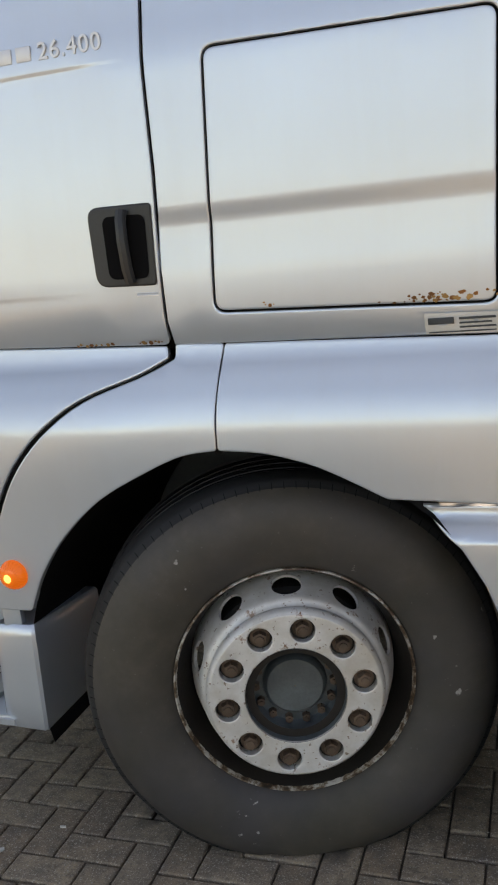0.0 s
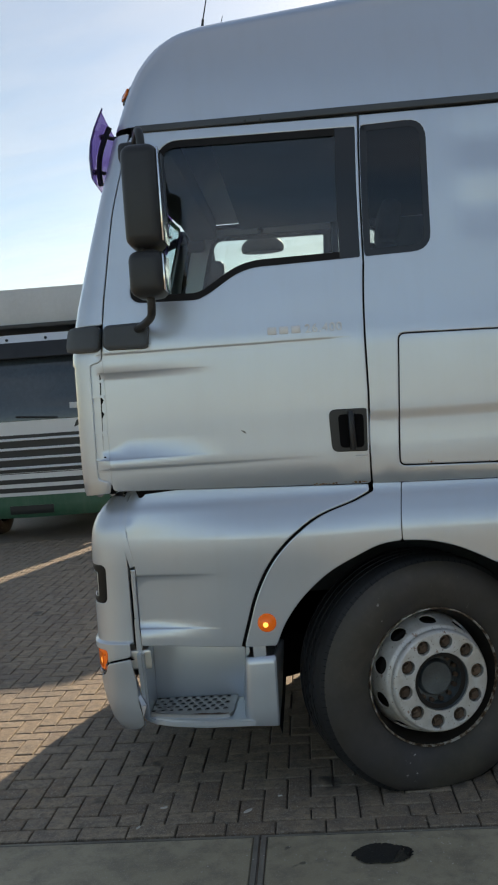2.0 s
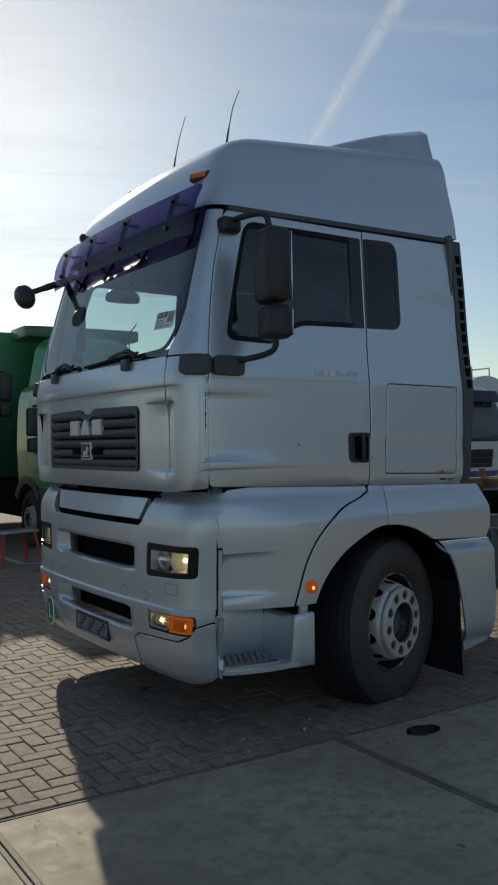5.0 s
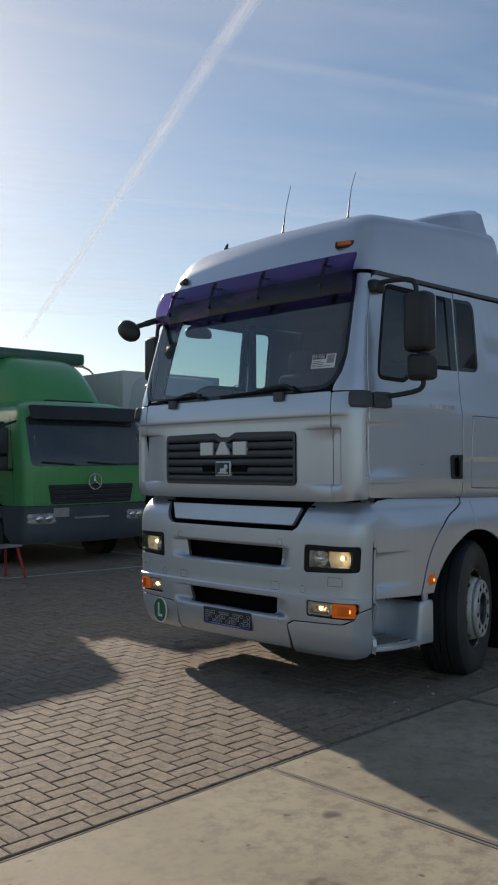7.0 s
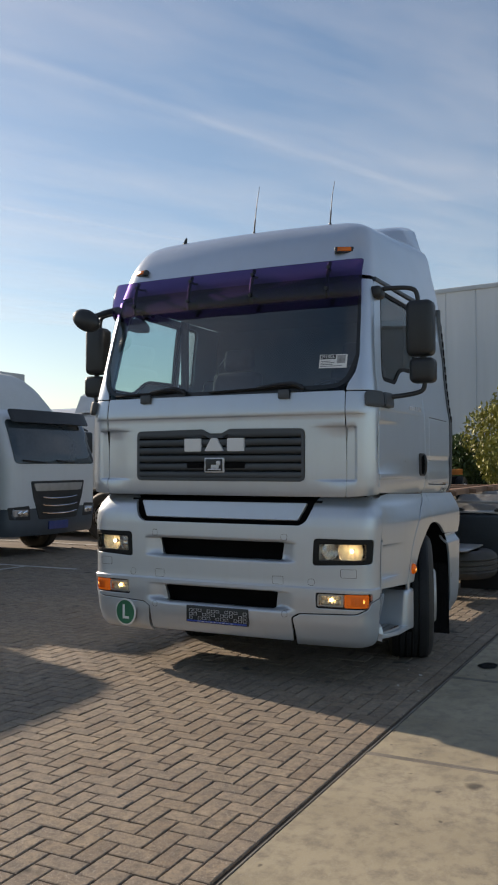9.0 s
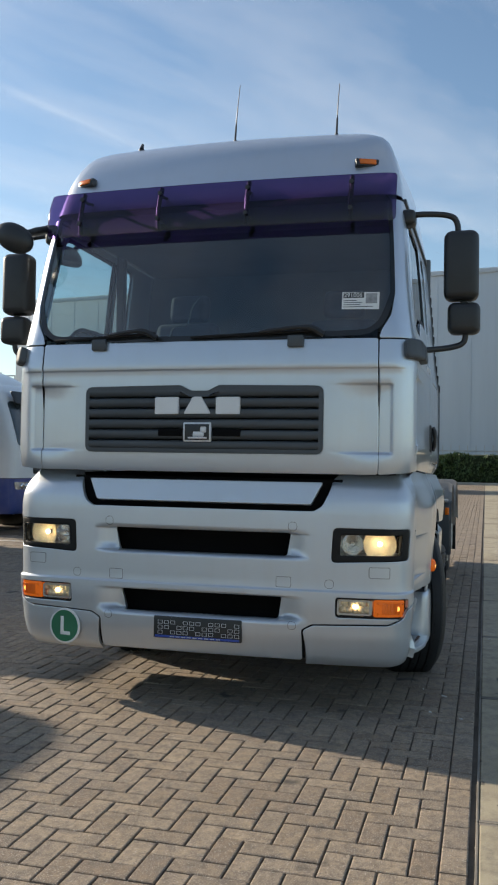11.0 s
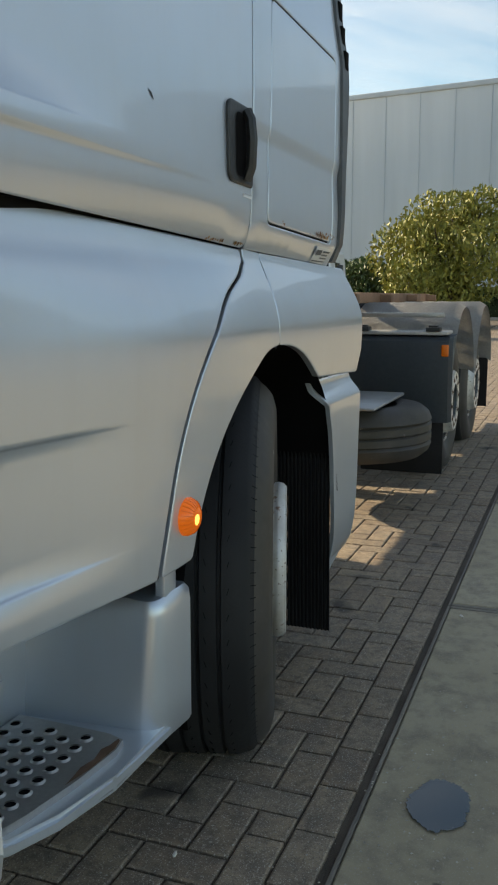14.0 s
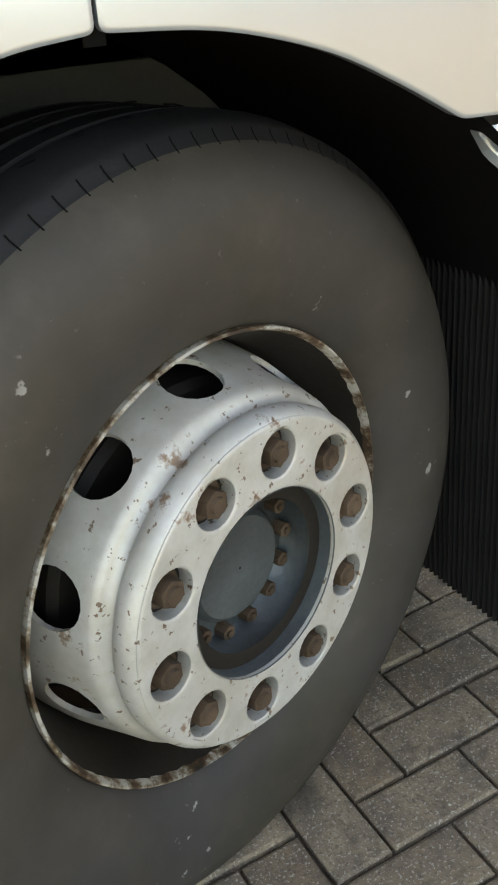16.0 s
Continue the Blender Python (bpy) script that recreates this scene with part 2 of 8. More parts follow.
def resample(P, res, rows=(), cols=()):
    if rows or cols:
        Q = []
        for i in range(len(P)):
            a, b = Vector(P[i]), Vector(P[(i + 1) % len(P)])
            Q.append(a)
            cut = [(z - a.y) / (b.y - a.y) for z in rows if abs(b.y - a.y) > 1e-6] + [(w - a.x) / (b.x - a.x) for w in cols if abs(b.x - a.x) > 1e-6]
            cut.sort()
            Q += [a.lerp(b, t) for t in cut if 0.003 < t * (b - a).length < (b - a).length - 0.003 and 0 < t < 1]
        P = Q
    out = []
    for i in range(len(P)):
        a, b = Vector(P[i]), Vector(P[(i + 1) % len(P)])
        n = max(1, math.ceil((b - a).length / res))
        out += [a.lerp(b, k / n) for k in range(n)]
    return out


def inset(P, d):
    s = 1 if area2(P) > 0 else -1
    out = []
    for i in range(len(P)):
        a, p, b = Vector(P[i - 1]), Vector(P[i]), Vector(P[(i + 1) % len(P)])
        e1, e2 = (p - a), (b - p)
        n1, n2 = Vector((-e1.y, e1.x)), Vector((-e2.y, e2.x))
        n1 = n1.normalized() if n1.length > 1e-9 else n2.normalized()
        n2 = n2.normalized() if n2.length > 1e-9 else n1
        n = n1 + n2
        n = n.normalized() if n.length > 1e-6 else n1
        out.append(p + n * s * d / max(0.5, n.dot(n1)))
    return out


CREASE_ROWS = {}
CREASE_COLS = {}


def normal_at(surf, a, b, e=0.003):
    n = (surf(a + e, b) - surf(a - e, b)).cross(surf(a, b + e) - surf(a, b - e))
    return n.normalized()


def sheet(bm, surf, poly, holes=(), res=0.06, lift=0.0, edge=0.0035, depth=0.018, mi=0, flip=False, wall_holes=True):
    """A piece of the surface surf(a, b) cut out by a polygon, with holes, turned-in edges and rounded rims."""
    crease, ccols = CREASE_ROWS.get(surf, ()), CREASE_COLS.get(surf, ())
    nl = bm.verts.layers.float_vector.get("skin_normal") or bm.verts.layers.float_vector.new("skin_normal")
    fl = bm.faces.layers.int.get("skin_face") or bm.faces.layers.int.new("skin_face")
    loops = [resample(poly, res, crease, ccols)] + [resample(h, res, crease, ccols) for h in holes]
    outward = {}
    pts, edges, kind = [], [], []
    for li, L in enumerate(loops):
        o = len(pts)
        pts += L
        kind += [(li, k) for k in range(len(L))]
        edges += [(o + k, o + (k + 1) % len(L)) for k in range(len(L))]
        if edge:
            for k, p in enumerate(inset(L, edge * 1.4 if li == 0 else -edge * 1.4)):
                outward[(li, k)] = (L[k], p)
                pts.append(p)
                kind.append(None)
            q = len(pts) - len(L)
            edges += [(q + k, q + (k + 1) % len(L)) for k in range(len(L))]
    P0, H = [tuple(p) for p in poly], [[tuple(p) for p in h] for h in holes]
    xs, ys = [p[0] for p in P0], [p[1] for p in P0]
    border = np.array([tuple(p) for L in loops for p in L])
    nx, ny = int((max(xs) - min(xs)) / res), int((max(ys) - min(ys)) / res)
    ys_in = [(min(ys) + (j - 0.5) * (max(ys) - min(ys)) / ny, 0.45 * res) for j in range(1, ny + 1)]
    ys_in = [q for q in ys_in if not any(abs(q[0] - z) < 0.3 * res for z in crease)] + [(z, 0.010) for z in crease if min(ys) < z < max(ys)]
    xs_in = [(min(xs) + (i - 0.5) * (max(xs) - min(xs)) / nx, 0.45 * res) for i in range(1, nx + 1)]
    xs_in = [q for q in xs_in if not any(abs(q[0] - w) < 0.3 * res for w in ccols)] + [(w, 0.010) for w in ccols if min(xs) < w < max(xs)]
    for x, near_x in xs_in:
        for y, near_y in ys_in:
            near = min(near_x, near_y)
            if in_poly(P0, x, y) and not any(in_poly(h, x, y) for h in H):
                if np.min((border[:, 0] - x) ** 2 + (border[:, 1] - y) ** 2) > near ** 2:
                    pts.append(Vector((x, y)))
                    kind.append(None)
    vo, eo, fo, ov, oe, of = delaunay_2d_cdt([Vector(p) for p in pts], edges, [], 0, 1e-6)
    V, drop = [], []
    for i, p in enumerate(vo):
        n = normal_at(surf, p.x, p.y) * (-1 if flip else 1)
        rim = any(kind[o] is not None for o in ov[i])
        V.append(bm.verts.new(surf(p.x, p.y) + n * (lift - (edge * 0.8 if rim and edge else 0))))
        ns = n
        for o in ov[i]:
            if kind[o] is not None and kind[o] in outward:
                p0, p1 = outward[kind[o]]
                d = surf(p0.x, p0.y) - surf(p1.x, p1.y)
                if d.length > 1e-6:
                    ns = (n + 0.75 * d.normalized()).normalized()
        V[-1][nl] = ns
        drop.append(n)
    for f in fo:
        c = sum((vo[k] for k in f), Vector((0, 0))) / 3
        if in_poly(P0, c.x, c.y) and not any(in_poly(h, c.x, c.y) for h in H):
            try:
                face = bm.faces.new([V[k] for k in (reversed(f) if flip else f)])
                face.material_index = mi
                face[fl] = 1
            except ValueError:
                pass
    if depth:
        index = {}
        for i, os_ in enumerate(ov):
            for o in os_:
                index[o] = i
        o = 0
        for li, L in enumerate(loops):
            if li == 0 or wall_holes:
                ids = [index[o + k] for k in range(len(L))]
                low = [bm.verts.new(V[i].co - drop[i] * depth) for i in ids]
                for k in range(len(ids)):
                    a, b2 = ids[k], ids[(k + 1) % len(ids)]
                    if a != b2:
                        try:
                            wf = bm.faces.new((V[a], low[k], low[(k + 1) % len(ids)], V[b2]))
                            wf.material_index = mi
                            wf[fl] = 2
                        except ValueError:
                            pass
            o += len(L) * (2 if edge else 1)
    loose = [v for v in bm.verts if not v.link_faces]
    bmesh.ops.delete(bm, geom=loose, context="VERTS")
    return bm


def ribbon(bm, surf, line, width, lift, closed=False, flip=False, mi=0, res=0.03):
    """A flat strip along a line on a surface."""
    L = [Vector(p) for p in line]
    pts = []
    for i in range(len(L) - (0 if closed else 1)):
        a, b = L[i], L[(i + 1) % len(L)]
        n = max(1, math.ceil((b - a).length / res))
        pts += [a.lerp(b, k / n) for k in range(n)]
    if not closed:
        pts.append(L[-1])
    rows = []
    N = len(pts)
    for i, p in enumerate(pts):
        d = pts[(i + 1) % N if closed else min(i + 1, N - 1)] - pts[i - 1 if closed else max(i - 1, 0)]
        s = Vector((-d.y, d.x)).normalized() * width / 2
        n = normal_at(surf, p.x, p.y) * (-1 if flip else 1)
        rows.append([bm.verts.new(surf(q.x, q.y) + n * lift) for q in (p - s, p, p + s)])
    for i in range(N if closed else N - 1):
        a, b = rows[i], rows[(i + 1) % N]
        for k in (0, 1):
            q = (a[k], b[k], b[k + 1], a[k + 1])
            bm.faces.new(q if not flip else q[::-1]).material_index = mi


def mesh_from(name, data, mats):
    me = bpy.data.meshes.new(name)
    me.from_pydata(data[0], [], data[1])
    for m in mats:
        me.materials.append(m)
    me.update()
    return me

# ---- the silver tractor truck: its skin ----
def curve_table(rows):
    """Smooth interpolation of rows by their first column (monotone cubic)."""
    R = np.array(rows, float)
    z = R[:, 0]
    d = np.diff(R[:, 1:], axis=0) / np.diff(z)[:, None]
    m = np.zeros_like(R[:, 1:])
    m[0], m[-1] = d[0], d[-1]
    for i in range(1, len(z) - 1):
        for k in range(m.shape[1]):
            a, b = d[i - 1, k], d[i, k]
            m[i, k] = 0 if a * b <= 0 else 2 * a * b / (a + b)

    def at(t):
        t = min(max(t, z[0]), z[-1])
        i = min(max(int(np.searchsorted(z, t)) - 1, 0), len(z) - 2)
        h = z[i + 1] - z[i]
        u = (t - z[i]) / h
        return (2 * u ** 3 - 3 * u * u + 1) * R[i, 1:] + (u ** 3 - 2 * u * u + u) * h * m[i] + (-2 * u ** 3 + 3 * u * u) * R[i + 1, 1:] + (u ** 3 - u * u) * h * m[i + 1]
    return at


# z: front x, crown, end of the front, start of the side, half width there, half width at the rear, rear x
CAB = curve_table([
    (1.30, 0.120, 0.030, 0.96, 0.34, 1.168, 1.168, 2.20),
    (1.36, 0.103, 0.030, 0.97, 0.325, 1.194, 1.202, 2.20),
    (1.50, 0.098, 0.030, 0.97, 0.320, 1.200, 1.210, 2.20),
    (1.90, 0.100, 0.030, 0.97, 0.320, 1.198, 1.208, 2.20),
    (2.06, 0.120, 0.030, 0.97, 0.330, 1.182, 1.186, 2.20),
    (2.30, 0.180, 0.030, 0.97, 0.370, 1.152, 1.160, 2.20),
    (2.60, 0.265, 0.030, 0.96, 0.430, 1.125, 1.135, 2.20),
    (2.92, 0.360, 0.030, 0.95, 0.510, 1.090, 1.100, 2.20),
])
ROOF = curve_table([
    (2.90, 0.352, 0.030, 0.94, 0.515, 1.085, 1.105, 2.27),
    (3.00, 0.382, 0.032, 0.92, 0.560, 1.070, 1.090, 2.27),
    (3.15, 0.430, 0.035, 0.89, 0.640, 1.040, 1.060, 2.265),
    (3.26, 0.490, 0.040, 0.85, 0.720, 1.005, 1.030, 2.26),
    (3.33, 0.555, 0.045, 0.82, 0.790, 0.976, 1.010, 2.255),
    (3.38, 0.630, 0.050, 0.77, 0.860, 0.912, 0.976, 2.25),
    (3.41, 0.725, 0.050, 0.66, 0.950, 0.790, 0.890, 2.24),
    (3.425, 0.845, 0.045, 0.50, 1.030, 0.600, 0.700, 2.23),
])
LOW = curve_table([
    (0.265, 0.190, 0.040, 0.90, 0.37, 1.105, 1.110, 2.20),
    (0.31, 0.140, 0.040, 0.94, 0.35, 1.142, 1.148, 2.20),
    (0.42, 0.112, 0.040, 0.95, 0.34, 1.165, 1.168, 2.20),
    (0.62, 0.103, 0.040, 0.95, 0.34, 1.174, 1.176, 2.20),
    (0.90, 0.102, 0.040, 0.95, 0.34, 1.180, 1.188, 2.20),
    (1.10, 0.105, 0.040, 0.95, 0.34, 1.188, 1.200, 2.20),
    (1.17, 0.112, 0.040, 0.95, 0.345, 1.184, 1.197, 2.20),
    (1.24, 0.138, 0.040, 0.94, 0.36, 1.162, 1.185, 2.20),
    (1.30, 0.190, 0.040, 0.91, 0.38, 1.122, 1.166, 2.20),
    (1.35, 0.250, 0.040, 0.88, 0.41, 1.100, 1.158, 2.20),
])
AF, AC, AS = 0.97, 1.27, 1.87


def skin(table):
    """The skin as a function of the way round from the front's middle (to the truck's left) and the height."""
    def at(a, z):
        xf, c, yf, xc, w0, wr, xr = table(z)
        s, b = (1, a) if a >= 0 else (-1, -a)
        if b <= AF:
            y = b / AF * yf
            return Vector((xf + c * (y / yf) ** 2, -s * y, z))
        if b <= AC:
            t = (b - AF) / (AC - AF)
            p0, p3 = Vector((xf + c, yf)), Vector((xc, w0))
            t0 = Vector((2 * c / yf, 1)).normalized()
            t3 = Vector((xr - xc, wr - w0)).normalized()
            k = (p3 - p0).length * 0.52
            p1, p2 = p0 + t0 * k, p3 - t3 * k
            p = (1 - t) ** 3 * p0 + 3 * t * (1 - t) ** 2 * p1 + 3 * t * t * (1 - t) * p2 + t ** 3 * p3
            return Vector((p.x, -s * p.y, z))
        u = (b - AC) / AS
        return Vector((xc + (xr - xc) * u, -s * (w0 + (wr - w0) * u), z))
    return at


def soft(t):
    t = min(1.0, max(0.0, t))
    return t * t * (3 - 2 * t)


def band(z, lo, hi, e=0.012):
    """1 between lo and hi, falling off over e."""
    return soft((z - lo) / e) * soft((hi - z) / e)


cab_plain, roof_skin, low_base = skin(CAB), skin(ROOF), skin(LOW)


def low_plain(a, z):
    """The lower skin swells out over the wheel."""
    p = low_base(a, z)
    s = 1 if a >= 0 else -1
    if abs(a) > AC:
        p.y -= s * (0.062 * soft((p.x - 0.30) / 0.62) - 0.016 * soft((p.x - 1.15) / 0.35)) * (1 - 0.6 * soft((z - 1.12) / 0.18))
        u = (abs(a) - AC) / AS
        p.y -= s * 0.25 * max(0, z - 1.18) * soft((u + 0.002) / 0.012) * max(0, 1 - u)
    return p



def cab_skin(a, z):
    """The cab's skin with its pressed creases and recesses."""
    p = cab_plain(a, z)
    b, s = abs(a), (1 if a >= 0 else -1)
    if b < AF + 0.11 and z < 2.066:
        d = 0.007 * soft((1.908 - z) / 0.012)
        d += 0.022 * soft((b - 0.74) / 0.24) * band(z, 1.43, 1.825, 0.02) * soft((AF + 0.085 - b) / 0.025)
        p.x += d
    elif b > AC - 0.022:
        d = 0.008 * band(z, 1.485, 1.862, 0.012) * max(0, 1 - max(0, p.x - 0.31) / 0.46)
        d += 0.0035 * soft((1.945 - z) / 0.012) * (1 - soft((p.x - 1.25) / 0.1)) * (1 - soft((1.55 - z) / 0.2))
        d += 0.0075 * soft((1.628 - z) / 0.05) * soft((z - 1.36) / 0.24) * soft((p.x - 1.412) / 0.004)
        d += 0.006 * soft((1.455 - z) / 0.014) * max(0, 1 - max(0, p.x - 0.40) / 0.8)
        d -= 0.0016 * math.sin((z - 2.28) * 2 * math.pi / 0.095) * band(z, 2.28, 2.85, 0.04) * soft((p.x - 1.80) / 0.06)
        p.y += s * d
    return p


def rows_of(*spans):
    return [z0 + (z1 - z0) * k / n for z0, z1, n in spans for k in range(n + 1)]


CREASE_ROWS[cab_skin] = rows_of((1.430, 1.440, 1), (1.443, 1.455, 3), (1.485, 1.495, 2), (1.578, 1.628, 5), (1.805, 1.825, 2), (1.852, 1.862, 2), (1.896, 1.908, 3), (1.933, 1.945, 3))


def low_skin(a, z):
    """The lower skin: bumper scoops, the bumper's waist line and the creases of the step skirts."""
    p = low_plain(a, z)
    b, s = abs(a), (1 if a >= 0 else -1)
    if b < AC:
        d = 0.0
        for yi, yo, z0, z1 in ((0.50, 0.66, 0.862, 1.004), (0.46, 0.64, 0.522, 0.655)):
            d += 0.060 * soft((yo - b) / (yo - yi)) * band(z, z0, z1, 0.014)
        ledge = 0.012 * soft((0.698 - z) / 0.009) * (1 - soft((0.64 - z) / 0.16))
        d -= ledge
        p.y -= s * 0.7 * ledge * soft((b - AF) / 0.18)
        d += 0.012 * soft((0.47 - z) / 0.10)
        p.x += d
    else:
        d = 0.013 * band(z, 0.745, 0.985, 0.010) * max(0, 1 - max(0, p.x - 0.36) / 0.36) * soft((p.x - 0.3735) / 0.004)
        p.y += s * d
    return p


CREASE_COLS[cab_skin] = [s * (AF + v) for s in (1, -1) for v in (0.058, 0.066, 0.074, 0.082, 0.088)]
CREASE_ROWS[low_skin] = rows_of((1.12, 1.30, 6), (0.655, 0.669, 2), (0.686, 0.700, 4), (0.745, 0.755, 2), (0.862, 0.876, 2), (0.975, 0.990, 3), (0.990, 1.004, 2))


def on_side(table, pts):
    """Side points (x, z) as places on the skin."""
    out = []
    for x, z in pts:
        r = table(z)
        out.append((AC + (x - r[3]) * AS / (r[6] - r[3]), z))
    return out


def on_front(table, pts):
    """Front points (to the left, z)."""
    return [(y * AF / table(z)[2] if abs(y) <= table(z)[2] else math.copysign(AF + (abs(y) - table(z)[2]), y), z) for y, z in pts]


def mirrored(pts):
    return [(-a, z) for a, z in reversed([tuple(p) for p in pts])]


def both(pts):
    return ((1, [tuple(p) for p in pts]), (-1, mirrored(pts)))


truck = empty("tractor_truck", pose(0, 0, 0), "silver high-roof tractor truck on brick paving, lamps lit", "truck")


def skin_part(name, surf, poly, mat=None, parent=None, holes=(), label="", **kw):
    bm = bm_new()
    sheet(bm, surf, [tuple(p) for p in poly], holes=[[tuple(p) for p in h] for h in holes], **kw)
    return part(name, bm, mat or SILVER, parent or truck, label)


def seam(surf, line, width=0.03, lift=-0.012, closed=False, name="seam"):
    bm = bm_new()
    ribbon(bm, surf, line, width, lift, closed)
    return part(name, bm, GAP, truck)


G = 0.004
# doors, side panels, front corners, both sides
WIN = [(0.425, 2.150), (0.725, 2.142), (0.775, 2.165), (0.925, 2.262), (1.420, 2.270), (1.436, 2.826), (0.60, 2.838)]
QWIN = [(1.440, 2.272), (1.716, 2.278), (1.730, 2.835), (1.459, 2.828)]
DOOR = [(0.312, 1.352), (1.405, 1.318), (1.412, 1.70), (1.428, 2.25), (1.450, 2.872), (0.475, 2.885), (0.385, 2.55), (0.322, 2.10)]
LOCK = [(1.525, 1.386), (2.135, 1.368), (2.152, 1.928), (1.552, 1.940)]
door_poly = rounded(on_side(CAB, DOOR), [0.02, 0.02, 0, 0, 0.01, 0.05, 0, 0])
win_poly = rounded(on_side(CAB, WIN), [0.07, 0.08, 0.05, 0.10, 0.01, 0.01, 0.09], 6)
qwin_poly = rounded(on_side(CAB, QWIN), [0.01, 0.08, 0.09, 0.01], 6)
lock_poly = rounded(on_side(CAB, LOCK), 0.03)
SIDE = [(1.413, 1.318), (2.20, 1.300), (2.20, 2.872), (1.457, 2.874), (1.436, 2.25), (1.420, 1.70)]
side_poly = rounded(on_side(CAB, SIDE), 0.0)
hood_edge = 0.985
corner_poly = on_front(CAB, [(hood_edge, 1.325), (hood_edge, 2.062)]) + [(AF + 0.05, 2.075), (AF + 0.08, 2.14)]
for s, dp in both(door_poly):
    w, q, l, sd = (win_poly, qwin_poly, lock_poly, side_poly) if s > 0 else (mirrored(win_poly), mirrored(qwin_poly), mirrored(lock_poly), mirrored(side_poly))
    door = skin_part("door", cab_skin, dp, holes=[w], res=0.07, label="silver cab door with dents, chips and a rusty lower edge")
    skin_part("window_pane", cab_skin, w, GLASS, door, edge=0, depth=0, lift=-0.012, res=0.1, label="tinted side window pane")
    bt = on_side(CAB, [(1.335, 2.266), (1.421, 2.268), (1.437, 2.827), (1.350, 2.828)])
    skin_part("rear_window_trim", cab_skin, bt if s > 0 else mirrored(bt), TINT, door, edge=0.002, depth=0.02, lift=-0.003, res=0.1, label="black rear window frame")
    bm = bm_new()
    ribbon(bm, cab_skin, inset(w, 0.014), 0.034, -0.004, closed=True)
    part("window_seal", bm, RUBBER, door)
    panel = skin_part("side_panel", cab_skin, sd, holes=[q, l], res=0.07, label="silver rear cab side panel")
    skin_part("quarter_window", cab_skin, q, QGLASS if s > 0 else GLASS, panel, edge=0, depth=0, lift=-0.004, res=0.1, label="dark tinted rear quarter window" if s > 0 else "clear rear quarter window")
    bm = bm_new()
    ribbon(bm, cab_skin, inset(q, 0.012), 0.030, -0.002, closed=True)
    part("window_seal", bm, TINT, panel)
    skin_part("locker_door", cab_skin, inset(l, 0.006), SILVER, panel, res=0.07, label="silver locker door, rust along its lower edge")
    bm = bm_new()
    ribbon(bm, cab_skin, l, 0.034, -0.012, closed=True)
    part("seam", bm, GAP, panel)
    # pillar strip between the door's front and the screen, and the corner below it
    A0, A1 = AF + 0.095, on_side(CAB, [(0.304, 1.9)])[0][0]
    up = [(a, z) for a, z in on_side(CAB, [(0.316, 2.066), (0.380, 2.55), (0.470, 2.885)])]
    pil = [(hood_edge + 0.004, 2.068)] + up + [(AF + 0.10, 2.885), (AF + 0.105, 2.60), (AF + 0.10, 2.32), (AF + 0.075, 2.20), (AF + 0.03, 2.115)]
    cor = [(hood_edge + 0.006, 1.325)] + on_side(CAB, [(0.306, 1.345), (0.306, 1.392), (0.262, 1.408), (0.262, 1.895), (0.306, 1.912), (0.310, 2.058)]) + [(hood_edge + 0.006, 2.060)]
    for nm, pl, lab in (("windscreen_pillar", pil, "silver windscreen pillar"), ("corner_panel", cor, "silver rounded cab corner panel")):
        pl = rounded(pl, 0.012)
        skin_part(nm, cab_skin, pl if s > 0 else mirrored(pl), res=0.05, label=lab)
    # air slot behind the corner panel, with small bridges
    sl = on_side(CAB, [(0.250, 1.395), (0.3105, 1.380), (0.3105, 1.925), (0.250, 1.910)])
    slot = skin_part("air_slot", cab_skin, sl if s > 0 else mirrored(sl), SILVER, edge=0, depth=0, lift=-0.008, res=0.06, label="recessed silver air slot behind the cab corner")
    for z in (1.445, 1.495, 1.61, 1.765, 1.83):
        br = on_side(CAB, [(0.254, z - 0.006), (0.305, z - 0.009), (0.305, z + 0.004), (0.254, z + 0.005)])
        skin_part("slot_bridge", cab_skin, br if s > 0 else mirrored(br), SILVER, slot, edge=0.001, depth=0.012, lift=-0.002, res=0.06)
    ln = on_side(CAB, [(0.309, 1.34), (0.309, 1.9), (0.318, 2.08), (0.383, 2.55), (0.472, 2.885)])
    seam(cab_skin, ln if s > 0 else mirrored(ln))
    ln = on_side(CAB, [(1.409, 1.318), (1.416, 1.70), (1.432, 2.25)])
    seam(cab_skin, ln if s > 0 else mirrored(ln))
    ln = [(hood_edge + 0.003, 1.33), (hood_edge + 0.003, 2.10)]
    seam(cab_skin, ln if s > 0 else mirrored(ln), 0.012, -0.006)
    ln = [(hood_edge + 0.002, 2.063)] + on_side(CAB, [(0.31, 2.063)])
    seam(cab_skin, ln if s > 0 else mirrored(ln), 0.02)

# front flap with the grille opening
GR = [(-0.70, 1.434), (0.70, 1.434), (0.70, 1.805), (0.115, 1.812), (0.05, 1.780), (-0.05, 1.780), (-0.115, 1.812), (-0.70, 1.805)]
gr_poly = rounded(on_front(CAB, GR), [0.04, 0.04, 0.04, 0.01, 0.01, 0.01, 0.01, 0.04])
flap_poly = rounded(on_front(CAB, [(-hood_edge, 1.325), (hood_edge, 1.325), (hood_edge, 2.066), (-hood_edge, 2.066)]), 0.012)
flap = skin_part("front_flap", cab_skin, flap_poly, holes=[gr_poly], res=0.06, label="silver front flap round the grille")
